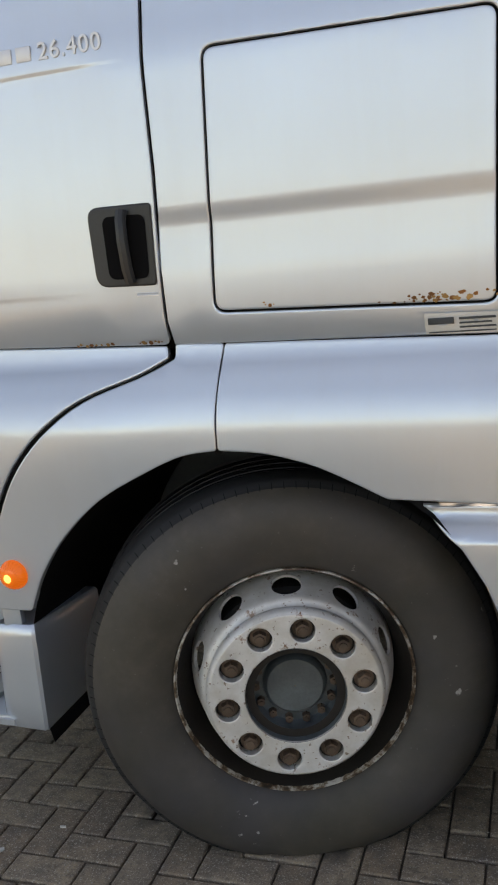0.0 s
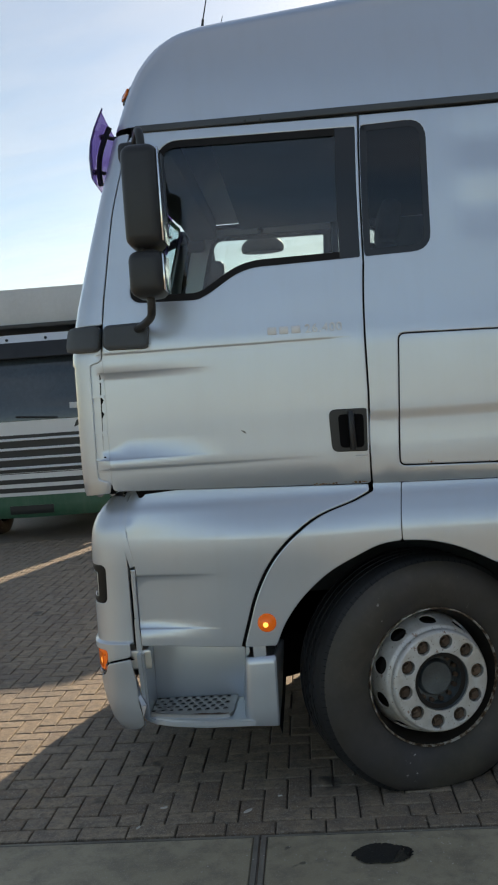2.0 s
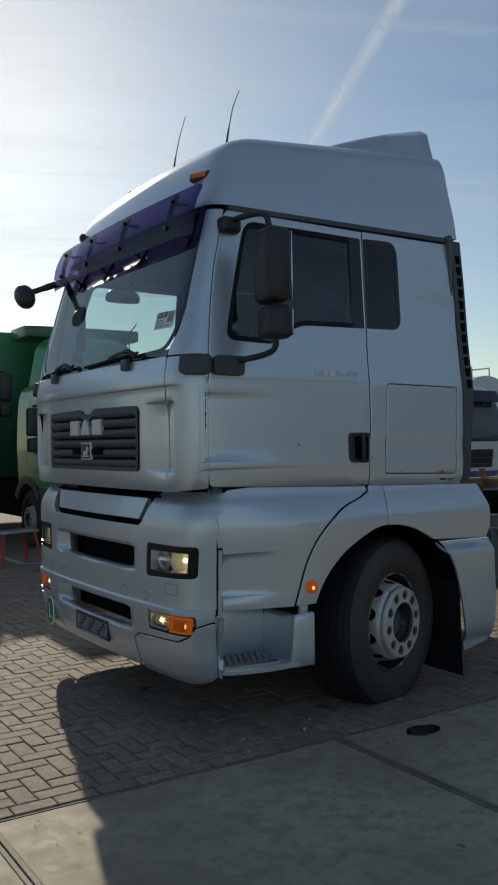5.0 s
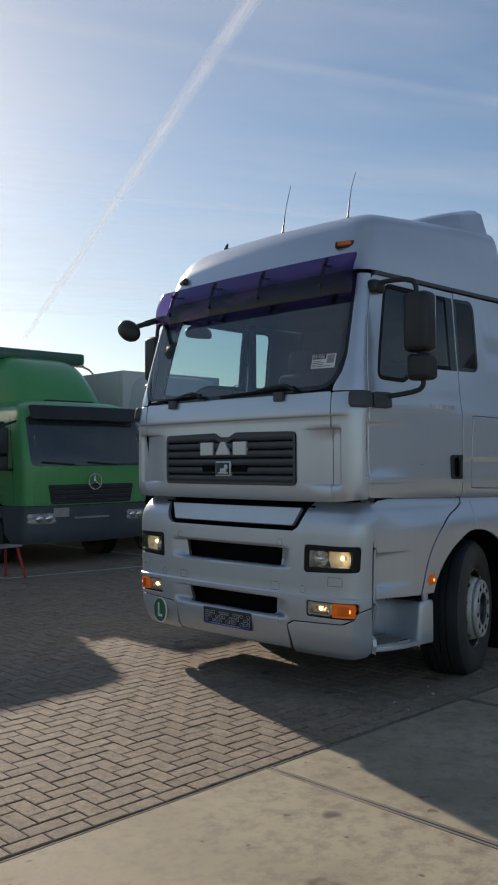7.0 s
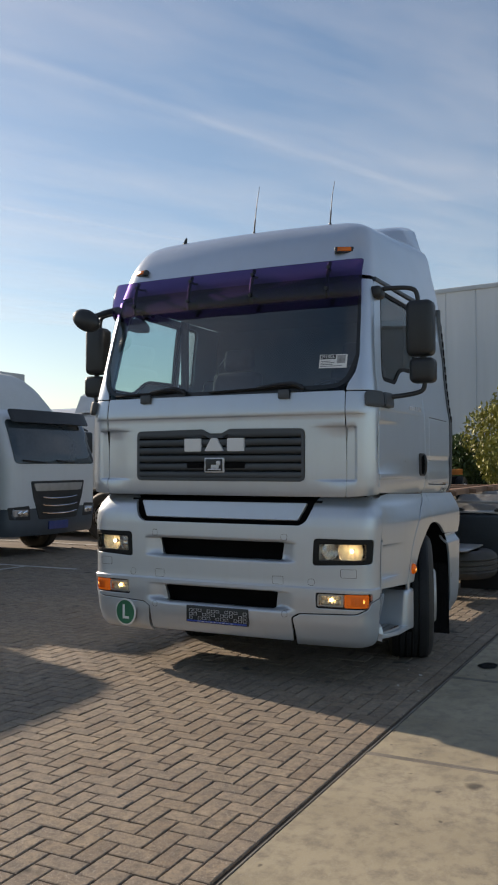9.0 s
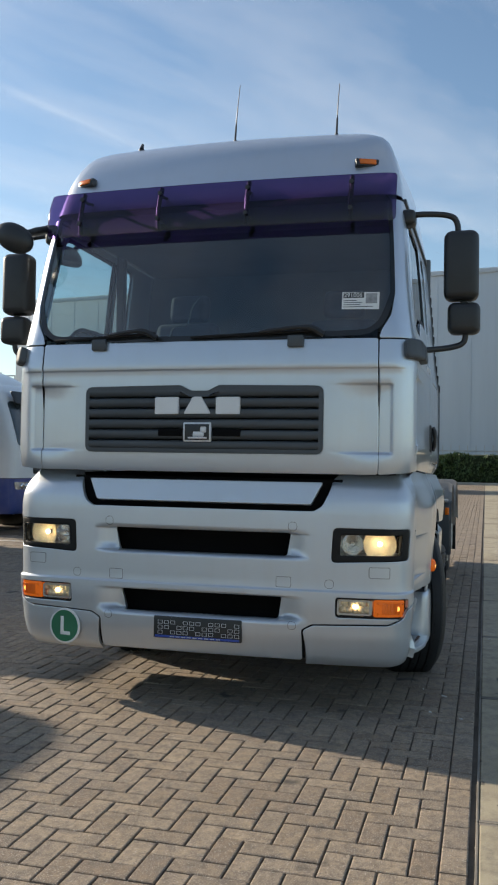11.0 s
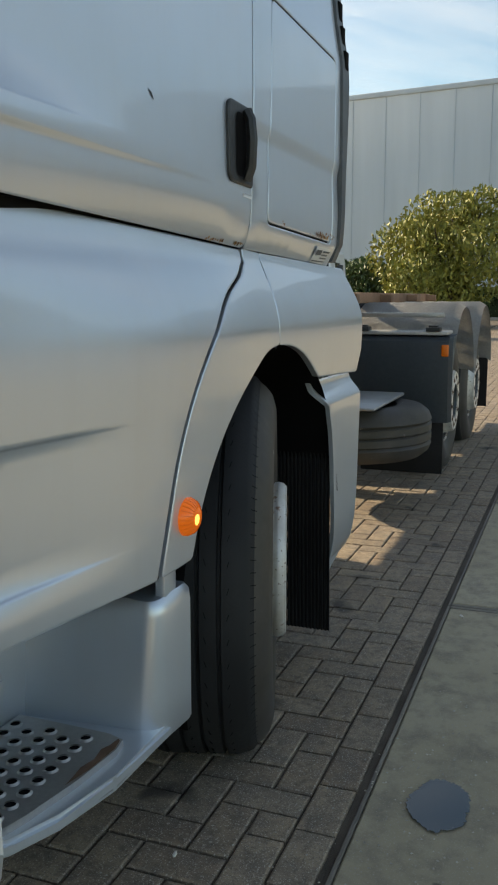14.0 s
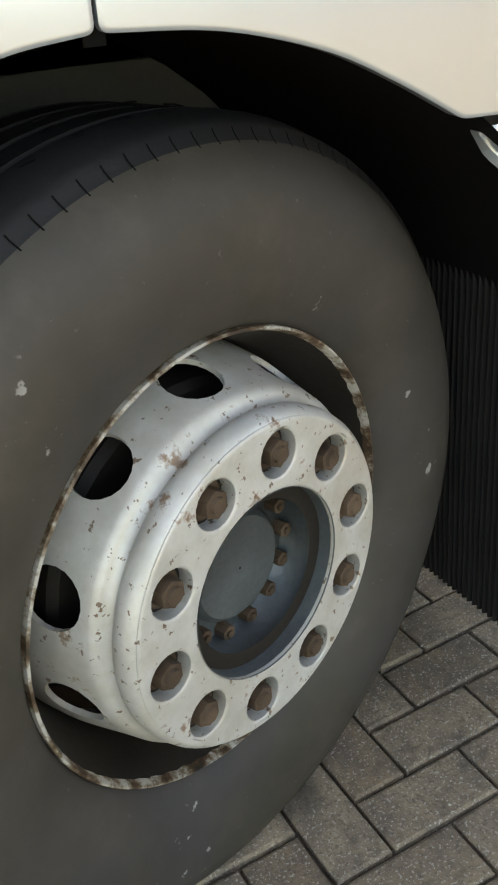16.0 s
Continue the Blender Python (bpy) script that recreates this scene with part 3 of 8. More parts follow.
# windscreen
ws = [(-(AF + 0.02), 2.09), (-0.5, 2.072), (0, 2.068), (0.5, 2.072), (AF + 0.02, 2.09), (AF + 0.098, 2.32), (AF + 0.103, 2.6), (AF + 0.098, 2.90), (-(AF + 0.098), 2.90), (-(AF + 0.103), 2.6), (-(AF + 0.098), 2.32)]
ws_poly = rounded(ws, [0.10, 0, 0, 0, 0.10, 0, 0, 0.05, 0.05, 0, 0])
screen = skin_part("windscreen", cab_skin, ws_poly, WGLASS, edge=0, depth=0, lift=-0.006, res=0.09, label="large tinted windscreen")
bm = bm_new()
ribbon(bm, cab_skin, inset(ws_poly, 0.013), 0.030, -0.003, closed=True)
part("screen_border", bm, TINT, screen)

# roof cap
bm = bm_new()
zs = [2.915, 2.95, 3.0, 3.06, 3.12, 3.18, 3.22, 3.26, 3.29, 3.315, 3.34, 3.36, 3.38, 3.395, 3.41, 3.418, 3.425]
cols = [-(AC + AS) + i * (AC + AS) / 44 for i in range(89)]
rows = [[bm.verts.new(roof_skin(a, z) + Vector((0, 0, 0.11 * max(0, (z - 3.2) / 0.225) * min(1, max(0, (roof_skin(a, z).x - 0.7) / 1.3))))) for a in cols] for z in zs]
for r0, r1 in zip(rows, rows[1:]):
    for k in range(len(cols) - 1):
        bm.faces.new((r0[k], r0[k + 1], r1[k + 1], r1[k]))
bm.faces.new(rows[-1])
bm.faces.new([r[0] for r in rows] + [r[-1] for r in reversed(rows)])
part("roof", bm, SILVER, truck, "silver moulded high roof")
# rain rail
for s in (1, -1):
    bm = bm_new()
    ln = on_side(CAB, [(0.50, 2.905), (1.0, 2.905), (1.6, 2.905), (2.20, 2.905)])
    pl = [(a, z - 0.022) for a, z in ln] + [(a, z + 0.006) for a, z in reversed(ln)]
    sheet(bm, cab_skin, pl if s > 0 else mirrored(pl), res=0.08, lift=0.012, depth=0.03)
    part("rain_rail", bm, DARKGREY, truck, "dark rain rail")

# ---- bumper and lower sides ----
RUSTY = simple("rusty_steel", (0.125, 0.072, 0.045), 0.8, var=0.6, scale=70, bumps=0.4)
AMBER = simple("amber_lens", (0.75, 0.17, 0.015), 0.18, var=0.15, scale=50, bumps=0.5, bdist=0.002)
AMBER_LIT = emitter("amber_lit", (0.50, 0.095, 0.006), 0.36)
# lit copy of the reflector: the bulb's warm glow is put into its colour
LIT_BOWL = simple("lit_bowl", (0.92, 0.76, 0.56), 0.40, metal=0.35, var=0.3, scale=60, bumps=0.6, bdist=0.004)
BEZEL = simple("bezel_plastic", (0.007, 0.0075, 0.008), 0.50, var=0.2, scale=20, bumps=0.2, bdist=0.0006, spec=0.3)
AMBER_CORE = emitter("amber_core", (1.0, 0.42, 0.07), 1.5)
BULB = emitter("lit_bulb", (1.0, 0.70, 0.40), 4.5)
MIRROR_BOWL = simple("mirror_bowl", (0.86, 0.84, 0.80), 0.24, metal=1.0, var=0.05, scale=20, bumps=0.05, bdist=0.002)
BULB_SOFT = emitter("lit_bulb_soft", (1.0, 0.66, 0.32), 6.0)
REFLECT = simple("lamp_reflector", (0.82, 0.80, 0.76), 0.36, metal=0.9, var=0.06, scale=20, bumps=0.08, bdist=0.003)
LSIDE = lambda pts: on_side(LOW, pts)
LFRONT = lambda pts: on_front(LOW, pts)

# bumper
right_half = LFRONT([(0.589, 0.300), (0.592, 0.475), (0.65, 0.509), (1.035, 0.524), (1.118, 0.560), (1.146, 0.604)]) + [(AC, 0.630), (AC, 1.29), (AC - 0.06, 1.325)] + LFRONT([(0.77, 1.325), (0.745, 1.29), (0.70, 1.150), (0.655, 1.122)])
bump_poly = right_half + [(-a, z) for a, z in reversed(right_half)]
HL = LFRONT([(0.752, 0.846), (1.166, 0.866), (1.172, 1.034), (0.762, 1.036)])
FG = LFRONT([(0.778, 0.552), (1.160, 0.554), (1.160, 0.662), (0.780, 0.662)])
SL1 = rounded(LFRONT([(-0.50, 0.874), (0.50, 0.874), (0.52, 0.996), (-0.52, 0.996)]), 0.012)
SL2 = rounded(LFRONT([(-0.455, 0.530), (0.455, 0.530), (0.475, 0.648), (-0.475, 0.648)]), 0.012)
hl_poly, fg_poly = rounded(HL, 0.03), rounded(FG, 0.02)
bumper = skin_part("bumper", low_skin, rounded(bump_poly, 0.014), BUMPER, holes=[hl_poly, mirrored(hl_poly), fg_poly, mirrored(fg_poly), SL1, SL2], res=0.035, depth=0.03, label="silver moulded front bumper with dark air slots")
COR = LFRONT([(0.600, 0.272), (1.06, 0.276)]) + [(AC - 0.03, 0.292), (AC, 0.318), (AC, 0.620)] + LFRONT([(1.153, 0.597), (1.126, 0.553), (1.037, 0.516), (0.656, 0.501), (0.602, 0.472)])
for s, cp in both(rounded(COR, 0.014)):
    skin_part("bumper_corner", low_skin, cp, BUMPER, res=0.04, depth=0.03, label="silver bumper corner piece")
    ln = LFRONT([(0.595, 0.305), (0.597, 0.474), (0.653, 0.505), (1.037, 0.520), (1.122, 0.5565), (1.1495, 0.6005)]) + [(AC, 0.625)]
    seam(low_skin, rounded(ln, 0.0) if s > 0 else mirrored(ln), 0.024)
    # small caps pressed into the bumper
    for y, z, w, h, r in ((0.997, 0.800, 0.042, 0.029, 0.008), (0.494, 0.733, 0.041, 0.028, 0.008), (0.745, 0.731, 0.024, 0.024, 0.024), (0.541, 1.037, 0.024, 0.024, 0.024), (0.542, 0.497, 0.022, 0.022, 0.022)):
        q = rounded(LFRONT([(y - w, z - h), (y + w, z - h), (y + w, z + h), (y - w, z + h)]), r, 4)
        bm = bm_new()
        ribbon(bm, low_skin, q if s > 0 else mirrored(q), 0.0020, 0.0006, closed=True, res=0.02)
        part("cap_joint", bm, GAP, bumper)

# step plate in the bumper's top, and near-black boards painting the shade round it
bm = bm_new()
lip = on_front(LOW, [(-0.635, 1.158), (0.635, 1.158), (0.675, 1.280), (-0.675, 1.280)])
sheet(bm, lambda a, z: low_plain(a, 1.17) + Vector((0.012 + (z - 1.158) * 0.25, 0, z - 1.17)), rounded(lip, 0.012), res=0.06, depth=0.03)
part("bumper_step", bm, BUMPER, truck, "silver folding step plate")
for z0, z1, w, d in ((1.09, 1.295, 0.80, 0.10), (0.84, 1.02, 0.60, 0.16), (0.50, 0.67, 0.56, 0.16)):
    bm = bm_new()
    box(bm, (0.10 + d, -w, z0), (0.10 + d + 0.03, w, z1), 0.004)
    part("bumper_cavity", bm, VOID, truck, "near-black board standing in for the shade behind a bumper slot")


def lamp_face(name, poly, s, hole):
    """The dark housing and the clear cover of a lamp set in an opening."""
    pl = poly if s > 0 else mirrored(poly)
    house = skin_part(name, low_plain, pl, REFLECT, res=0.04, edge=0, depth=0, lift=-0.19)
    hp = hole if s > 0 else mirrored(hole)
    skin_part("bezel", low_plain, pl, BEZEL, house, holes=[hp], res=0.03, edge=0.008, depth=0.022, lift=-0.002, label="thick black lamp bezel")
    bm = bm_new()
    ln = [low_plain(*p) + Vector((0.004, 0, 0)) for p in resample(hp, 0.03)]
    lo = [p + Vector((0.18, 0, 0)) for p in ln]
    n = len(ln)
    va, vb = [bm.verts.new(p) for p in ln], [bm.verts.new(p) for p in lo]
    for i in range(n):
        bm.faces.new((va[i], va[(i + 1) % n], vb[(i + 1) % n], vb[i]))
    part("shroud", bm, REFLECT, house)
    return house


def bowl(parent, c, r, depth, d, lit):
    """A round reflector with its bulb, opening along d."""
    q = Vector(d).to_track_quat("Z", "Y").to_matrix().to_4x4()
    bm = bm_new()
    rings = lathe(bm, [(r * math.sqrt(t), -depth * (1 - t)) for t in (0.03, 0.1, 0.2, 0.35, 0.5, 0.7, 0.85, 1.0)], 28, axis="z")
    for i, ring in enumerate(rings):
        for k, v in enumerate(ring):
            v.co.z += 0.004 * math.sin(k * 2 * math.pi / 7 + i) * (i / 7)
    part("reflector", bm, LIT_BOWL if lit else MIRROR_BOWL, parent, "warm lit reflector" if lit else "chromed reflector", loc=Matrix.Translation(c) @ q)
    bm = bm_new()
    ball(bm, (0, 0, -depth * 0.55), r * (0.17 if lit else 0.20), u=14, v=8)
    part("bulb", bm, BULB if lit else CHROME, parent, "glowing bulb" if lit else "", loc=Matrix.Translation(c) @ q)
    bm = bm_new()
    lathe(bm, [(r * 1.0, 0.0), (r * 1.02, 0.004), (r * 1.05, 0.0)], 28, axis="z")
    part("reflector_rim", bm, CHROME, parent, loc=Matrix.Translation(c) @ q)


for s in (1, -1):
    hl_hole = rounded(LFRONT([(0.800, 0.886), (1.100, 0.892), (1.106, 1.000), (0.806, 0.998)]), 0.012)
    h = lamp_face("headlight", hl_poly, s, hl_hole)
    h["label"] = "lit rectangular headlight in a black bezel"
    d = Vector((-1, -0.12 * s, 0))
    bowl(h, Vector((0.192, -s * 0.860, 0.944)), 0.058, 0.050, d, False)
    bowl(h, Vector((0.214, -s * 1.006, 0.946)), 0.088, 0.062, d, True)
    pl = inset(hl_hole if s > 0 else mirrored(hl_hole), -0.004)
    skin_part("lens", low_plain, pl, LENS, h, edge=0, depth=0, lift=-0.012, res=0.06, label="clear lens")
    fg_hole = rounded(LFRONT([(0.788, 0.564), (1.152, 0.566), (1.152, 0.652), (0.790, 0.654)]), 0.014)
    f = lamp_face("fog_light", fg_poly, s, fg_hole)
    f["label"] = "lit fog lamp beside an amber indicator"
    mid = 0.968
    a = rounded(LFRONT([(0.792, 0.574), (mid - 0.006, 0.574), (mid - 0.006, 0.646), (0.794, 0.646)]), 0.008)
    b = rounded(LFRONT([(mid + 0.004, 0.562), (1.134, 0.564), (1.134, 0.654), (mid + 0.004, 0.656)]), 0.012)
    skin_part("lens", low_plain, a if s > 0 else mirrored(a), LENS, f, edge=0, depth=0, lift=-0.008, res=0.06)
    bm = bm_new()
    sheet(bm, low_plain, [tuple(p) for p in (a if s > 0 else mirrored(a))], res=0.05, edge=0, depth=0, lift=-0.036)
    part("reflector_panel", bm, REFLECT, f)
    bm = bm_new()
    for i in range(5):
        for j in range(2):
            q = LFRONT([(0.812 + 0.034 * i + 0.012 * j, 0.592 + 0.036 * j)])
            p = (q if s > 0 else mirrored(q))[0]
            ball(bm, low_plain(*p) + Vector((0.036, 0, 0)), (0.012, 0.022, 0.020), u=14, v=8)
    part("reflector_facets", bm, LIT_BOWL, f)["kind"] = "stuff"
    bm = bm_new()
    p = (LFRONT([(0.884, 0.612)]) if s > 0 else mirrored(LFRONT([(0.884, 0.612)])))[0]
    ball(bm, low_plain(*p) + Vector((0.018, 0, 0)), (0.006, 0.017, 0.012), u=14, v=8)
    part("bulb", bm, BULB_SOFT, f, "glowing bulb")
    bm = bm_new()
    ribbon(bm, low_plain, a if s > 0 else mirrored(a), 0.010, -0.002, closed=True)
    part("lens_frame", bm, GALV, f)
    skin_part("indicator", low_plain, b if s > 0 else mirrored(b), AMBER_LIT, f, edge=0.004, depth=0.03, lift=0.0, res=0.03, label="lit amber indicator lens with upright ribs")
    for k in range(13):
        ya = mid + 0.040 + k * 0.0072
        q = LFRONT([(ya, 0.578), (ya + 0.0036, 0.578), (ya + 0.0036, 0.640), (ya, 0.640)])
        skin_part("lens_rib", low_plain, q if s > 0 else mirrored(q), AMBER, f, edge=0.001, depth=0.004, lift=0.003, res=0.05)
    for ya, za in ((mid + 0.022, 0.580), (mid + 0.022, 0.638), (1.120, 0.584), (1.120, 0.634)):
        c = low_plain(*(LFRONT([(ya, za)]) if s > 0 else mirrored(LFRONT([(ya, za)])))[0])
        bm = bm_new()
        ball(bm, c, (0.004, 0.006, 0.006), u=8, v=6)
        part("lens_screw", bm, AMBER, f)
    c = low_plain(*(LFRONT([(1.083, 0.610)]) if s > 0 else mirrored(LFRONT([(1.083, 0.610)])))[0])
    bm = bm_new()
    ball(bm, c + Vector((0.003, 0, 0)), (0.0040, 0.013, 0.016), u=12, v=8)
    part("glow", bm, AMBER_CORE, f)

# number plate holder with plain bars, on the bumper's middle
bm = bm_new()
box(bm, (0.104, -0.262, 0.383), (0.122, 0.256, 0.508), 0.006)
plate = part("plate_holder", bm, BLACK, truck, "empty black number plate holder with a blue strip")
PALE = simple("pale_marks", (0.55, 0.56, 0.58), 0.5, var=0.1, bumps=0)
BLUE = simple("blue_strip", (0.03, 0.07, 0.35), 0.45, var=0.1, bumps=0)
bm = bm_new()
for r_ in range(3):
    for k in range(13):
        y = -0.235 + k * 0.0375
        z = 0.418 + r_ * 0.028
        if (k + r_) % 4 != 3:
            for lo, hi in (((-0.014, 0.008), (0.014, 0.010)), ((-0.014, -0.010), (0.014, -0.008)), ((-0.014, -0.008), (-0.0115, 0.008)), ((0.0115, -0.008), (0.014, 0.008))):
                box(bm, (0.1025, y + lo[0], z + lo[1]), (0.105, y + hi[0], z + hi[1]), 0)
part("plate_pattern", bm, PALE, plate)["kind"] = "stuff"
bm = bm_new()
box(bm, (0.1015, -0.250, 0.388), (0.105, 0.246, 0.401), 0.001)
part("plate_strip", bm, BLUE, plate, "blue strip with pale bars")
bm = bm_new()
for k in range(9):
    y = -0.14 + k * 0.034
    box(bm, (0.1003, y, 0.3925), (0.1018, y + 0.024, 0.3965), 0)
part("strip_marks", bm, PALE, plate, smooth=False)

# round green sign on the right bumper corner
GREEN = simple("sign_green", (0.03, 0.16, 0.08), 0.4, var=0.12, bumps=0)
WHITE = simple("sign_white", (0.78, 0.78, 0.76), 0.45, var=0.05, bumps=0)
SIGN = low_plain(-0.842, 0.408) + Vector((-0.006, 0, 0))
sm = Matrix.Translation(SIGN) @ pose(0, 0, 0, 0, 0, -7.5)
bm = bm_new()
lathe(bm, [(0.001, -0.003), (0.101, -0.003), (0.104, 0.0), (0.104, 0.004)], 40, axis="x")
sign = part("green_sign", bm, WHITE, truck, "round green environment sign with a white letter L", loc=sm)
bm = bm_new()
lathe(bm, [(0.001, -0.0045), (0.091, -0.0045), (0.093, -0.002)], 40, axis="x")
part("disc", bm, GREEN, sign)
bm = bm_new()
box(bm, (-0.0065, 0.004, -0.052), (-0.004, 0.026, 0.056), 0.001)
box(bm, (-0.0065, -0.040, -0.052), (-0.004, 0.0259, -0.032), 0.001)
part("letter", bm, WHITE, sign)

# lower sides
OUT = [(1.400, 1.290), (1.318, 1.254), (1.174, 1.204), (1.060, 1.126), (0.963, 1.022), (0.891, 0.890), (0.845, 0.751), (0.818, 0.664)]
INN = [(0.962, 0.665), (1.012, 0.768), (1.090, 0.868), (1.200, 0.962), (1.330, 1.030), (1.425, 1.068), (1.512, 1.080)]
INR = [(1.516, 1.080), (1.622, 1.072), (1.726, 1.046), (1.808, 1.010), (1.894, 0.965)]
OUT, INN, INR = ([tuple(p) for p in bend([(x, z, 0) for x, z in L], 4)] for L in (OUT, INN, INR))
OUT, INN, INR = ([(p[0], p[1]) for p in L] for L in (OUT, INN, INR))
skirt = [(0.377, 0.676)] + [(x - 0.006, z) for x, z in reversed(OUT)] + [(1.392, 1.317), (0.377, 1.351), (0.377, 1.0)]
archf = [(0.830, 0.664)] + [(x, z) for x, z in INN] + [(1.531, 1.316), (1.413, 1.322), (1.412, 1.288)] + [(x + 0.008, z - 0.004) for x, z in OUT[1:-1]]
archr = [(x, z) for x, z in INR] + [(2.36, 0.945), (2.40, 1.02), (2.395, 1.15), (2.335, 1.298), (1.534, 1.316)]
tail = [(1.958, 0.938), (1.980, 0.915), (2.045, 0.852), (2.095, 0.765), (2.132, 0.66), (2.165, 0.52), (2.195, 0.38), (2.235, 0.20), (2.46, 0.25), (2.475, 0.55), (2.44, 0.935)]


def tail_skin(a, z):
    p = low_plain(a, min(z, 1.0))
    s = 1 if a >= 0 else -1
    p.z = z
    p.y += s * 0.045 * soft((z - 0.86) / 0.07)
    return p


CREASE_ROWS[tail_skin] = rows_of((0.86, 0.93, 5))
for s in (1, -1):
    pick = (lambda q: q) if s > 0 else mirrored
    skin_part("step_skirt", low_skin, pick(rounded(LSIDE(skirt), 0.008)), res=0.05, label="silver skirt panel over the entry step")
    for z0, z1, x0 in ((1.018, 1.348, 0.351), (0.800, 1.010, 0.353), (0.655, 0.792, 0.351)):
        st = LSIDE([(x0, z0), (0.373, z0 + (0.008 if z0 > 1 else -0.008)), (0.373, z1 + (0.012 if z0 < 0.7 else 0)), (x0, z1)])
        skin_part("skirt_strip", low_skin, pick(rounded(st, 0.004)), res=0.06, depth=0.02, label="narrow silver strip before the skirt")
    skin_part("wheel_arch", low_skin, pick(rounded(LSIDE(archf), 0.008)), res=0.05, depth=0.018, label="silver wheel arch panel")
    skin_part("wheel_arch", low_skin, pick(rounded(LSIDE(archr), 0.008)), res=0.05, depth=0.018, label="silver rear wheel arch panel")
    skin_part("arch_tail", tail_skin, pick(rounded(LSIDE(tail), 0.006)), res=0.04, depth=0.014, label="silver lower tail of the wheel arch")
    seam(low_skin, pick(LSIDE([(x + 0.001, z - 0.001) for x, z in OUT])), 0.026)
    seam(low_skin, pick(LSIDE([(1.532, 1.316), (1.514, 1.07)])), 0.02)
    ln = LSIDE([(0.358, 1.335), (0.358, 0.66)])
    seam(low_skin, pick(ln), 0.030, -0.016)
    # dark gap between cab and lower body
    bm = bm_new()
    ribbon(bm, cab_plain, pick(on_side(CAB, [(0.40, 1.318), (1.4, 1.308), (2.19, 1.295)])), 0.035, -0.030)
    part("cab_gap", bm, GAP, truck)
    # round amber marker
    c = low_skin(*pick(LSIDE([(0.928, 0.765)]))[0])
    bm = bm_new()
    lathe(bm, [(0.0005, 0.026), (0.020, 0.0245), (0.032, 0.018), (0.038, 0.008), (0.040, 0.0), (0.040, -0.01)], 28, axis="y")
    mk = part("side_marker", bm, AMBER_LIT if s > 0 else AMBER, truck, "round amber side marker lamp, glowing", loc=Matrix.Translation(c) @ pose(0, 0, 0, 0, 0, 180 if s > 0 else 0))
    if s > 0:
        bm = bm_new()
        ball(bm, (0.004, 0.020, -0.003), (0.016, 0.0075, 0.016), u=12, v=8)
        part("glow", bm, AMBER_CORE, mk, "bright lamp core")
        bm = bm_new()
        for k in range(24):
            a = 2 * math.pi * k / 24
            tube(bm, [(0.020 * math.cos(a), 0.0248, 0.020 * math.sin(a)), (0.033 * math.cos(a), 0.0175, 0.033 * math.sin(a)), (0.0395 * math.cos(a), 0.004, 0.0395 * math.sin(a))], 0.0007, 5)
        part("lens_ribs", bm, AMBER, mk)
    # entry step
    bm = bm_new()
    y0, y1 = 1.232, 0.930
    S = lambda x, y, z: (x, -s * y, z)

    def slab(bm, lo, hi, bev):
        a, b = S(*lo), S(*hi)
        box(bm, [min(a[i], b[i]) for i in range(3)], [max(a[i], b[i]) for i in range(3)], bev)
    fl_ = [(0.366, y1), (0.366, 1.124), (0.41, 1.166), (0.50, 1.204), (0.64, 1.225), (0.86, y0 + 0.004), (0.86, y1)]
    va = [bm.verts.new(S(x, y, 0.322)) for x, y in fl_]
    vb = [bm.verts.new(S(x, y, 0.352)) for x, y in fl_]
    for k in range(len(fl_)):
        bm.faces.new((va[k], va[(k + 1) % 7], vb[(k + 1) % 7], vb[k]))
    bm.faces.new(va)
    bm.faces.new(vb)
    bmesh.ops.bevel(bm, geom=bm.edges[:], offset=0.008, segments=2, affect="EDGES")
    fix(bm)
    step = part("entry_step", bm, SILVER, truck, "silver entry step with a perforated tread")
    bm = bm_new()
    va = [bm.verts.new(S(*q)) for q in ((0.352, y1, 0.318), (0.380, y1, 0.318), (0.382, 1.134, 0.326), (0.354, 1.124, 0.326))]
    vb = [bm.verts.new(S(*q)) for q in ((0.352, y1, 0.640), (0.380, y1, 0.640), (0.382, 1.199, 0.652), (0.352, 1.197, 0.652))]
    for k in range(4):
        bm.faces.new((va[k], va[(k + 1) % 4], vb[(k + 1) % 4], vb[k]))
    bm.faces.new(va)
    bm.faces.new(vb)
    bmesh.ops.bevel(bm, geom=bm.edges[:], offset=0.009, segments=3, affect="EDGES")
    fix(bm)
    part("step_side", bm, SILVER, step)
    for nm, lo, hi, bv in (("step_back", (0.355, y1 - 0.012, 0.335), (0.80, y1 + 0.006, 0.675), 0.004), ("step_bracket", (0.86, 1.20, 0.59), (0.915, 1.222, 0.70), 0.004)):
        bm = bm_new()
        slab(bm, lo, hi, bv)
        part(nm, bm, SILVER, step)
    bm = bm_new()
    prof = [(0.775, y1), (0.785, 1.02), (0.794, 1.10), (0.799, 1.160), (0.803, 1.188), (0.811, 1.209), (0.825, 1.223), (0.845, 1.230), (0.89, 1.234), (0.946, 1.237), (0.953, 1.230), (0.953, y1)]
    rings = []
    for z, o in ((0.316, 0.016), (0.320, 0.005), (0.330, 0.0), (0.40, 0.0), (0.50, 0.0), (0.58, 0.0), (0.602, 0.003), (0.612, 0.012)):
        ring = []
        for x, y in prof:
            up = (z - 0.316) / 0.306
            lean = 0.032 * up * soft((1.25 - y) / 0.10)
            rise = 0.008 * up * soft((x - 0.79) / 0.15) * soft((y - 1.0) / 0.2)
            inn = Vector((0.86 - x, 1.08 - y)).normalized() * o
            ring.append(bm.verts.new(S(x + lean + inn.x, y + inn.y, z + rise)))
        rings.append(ring)
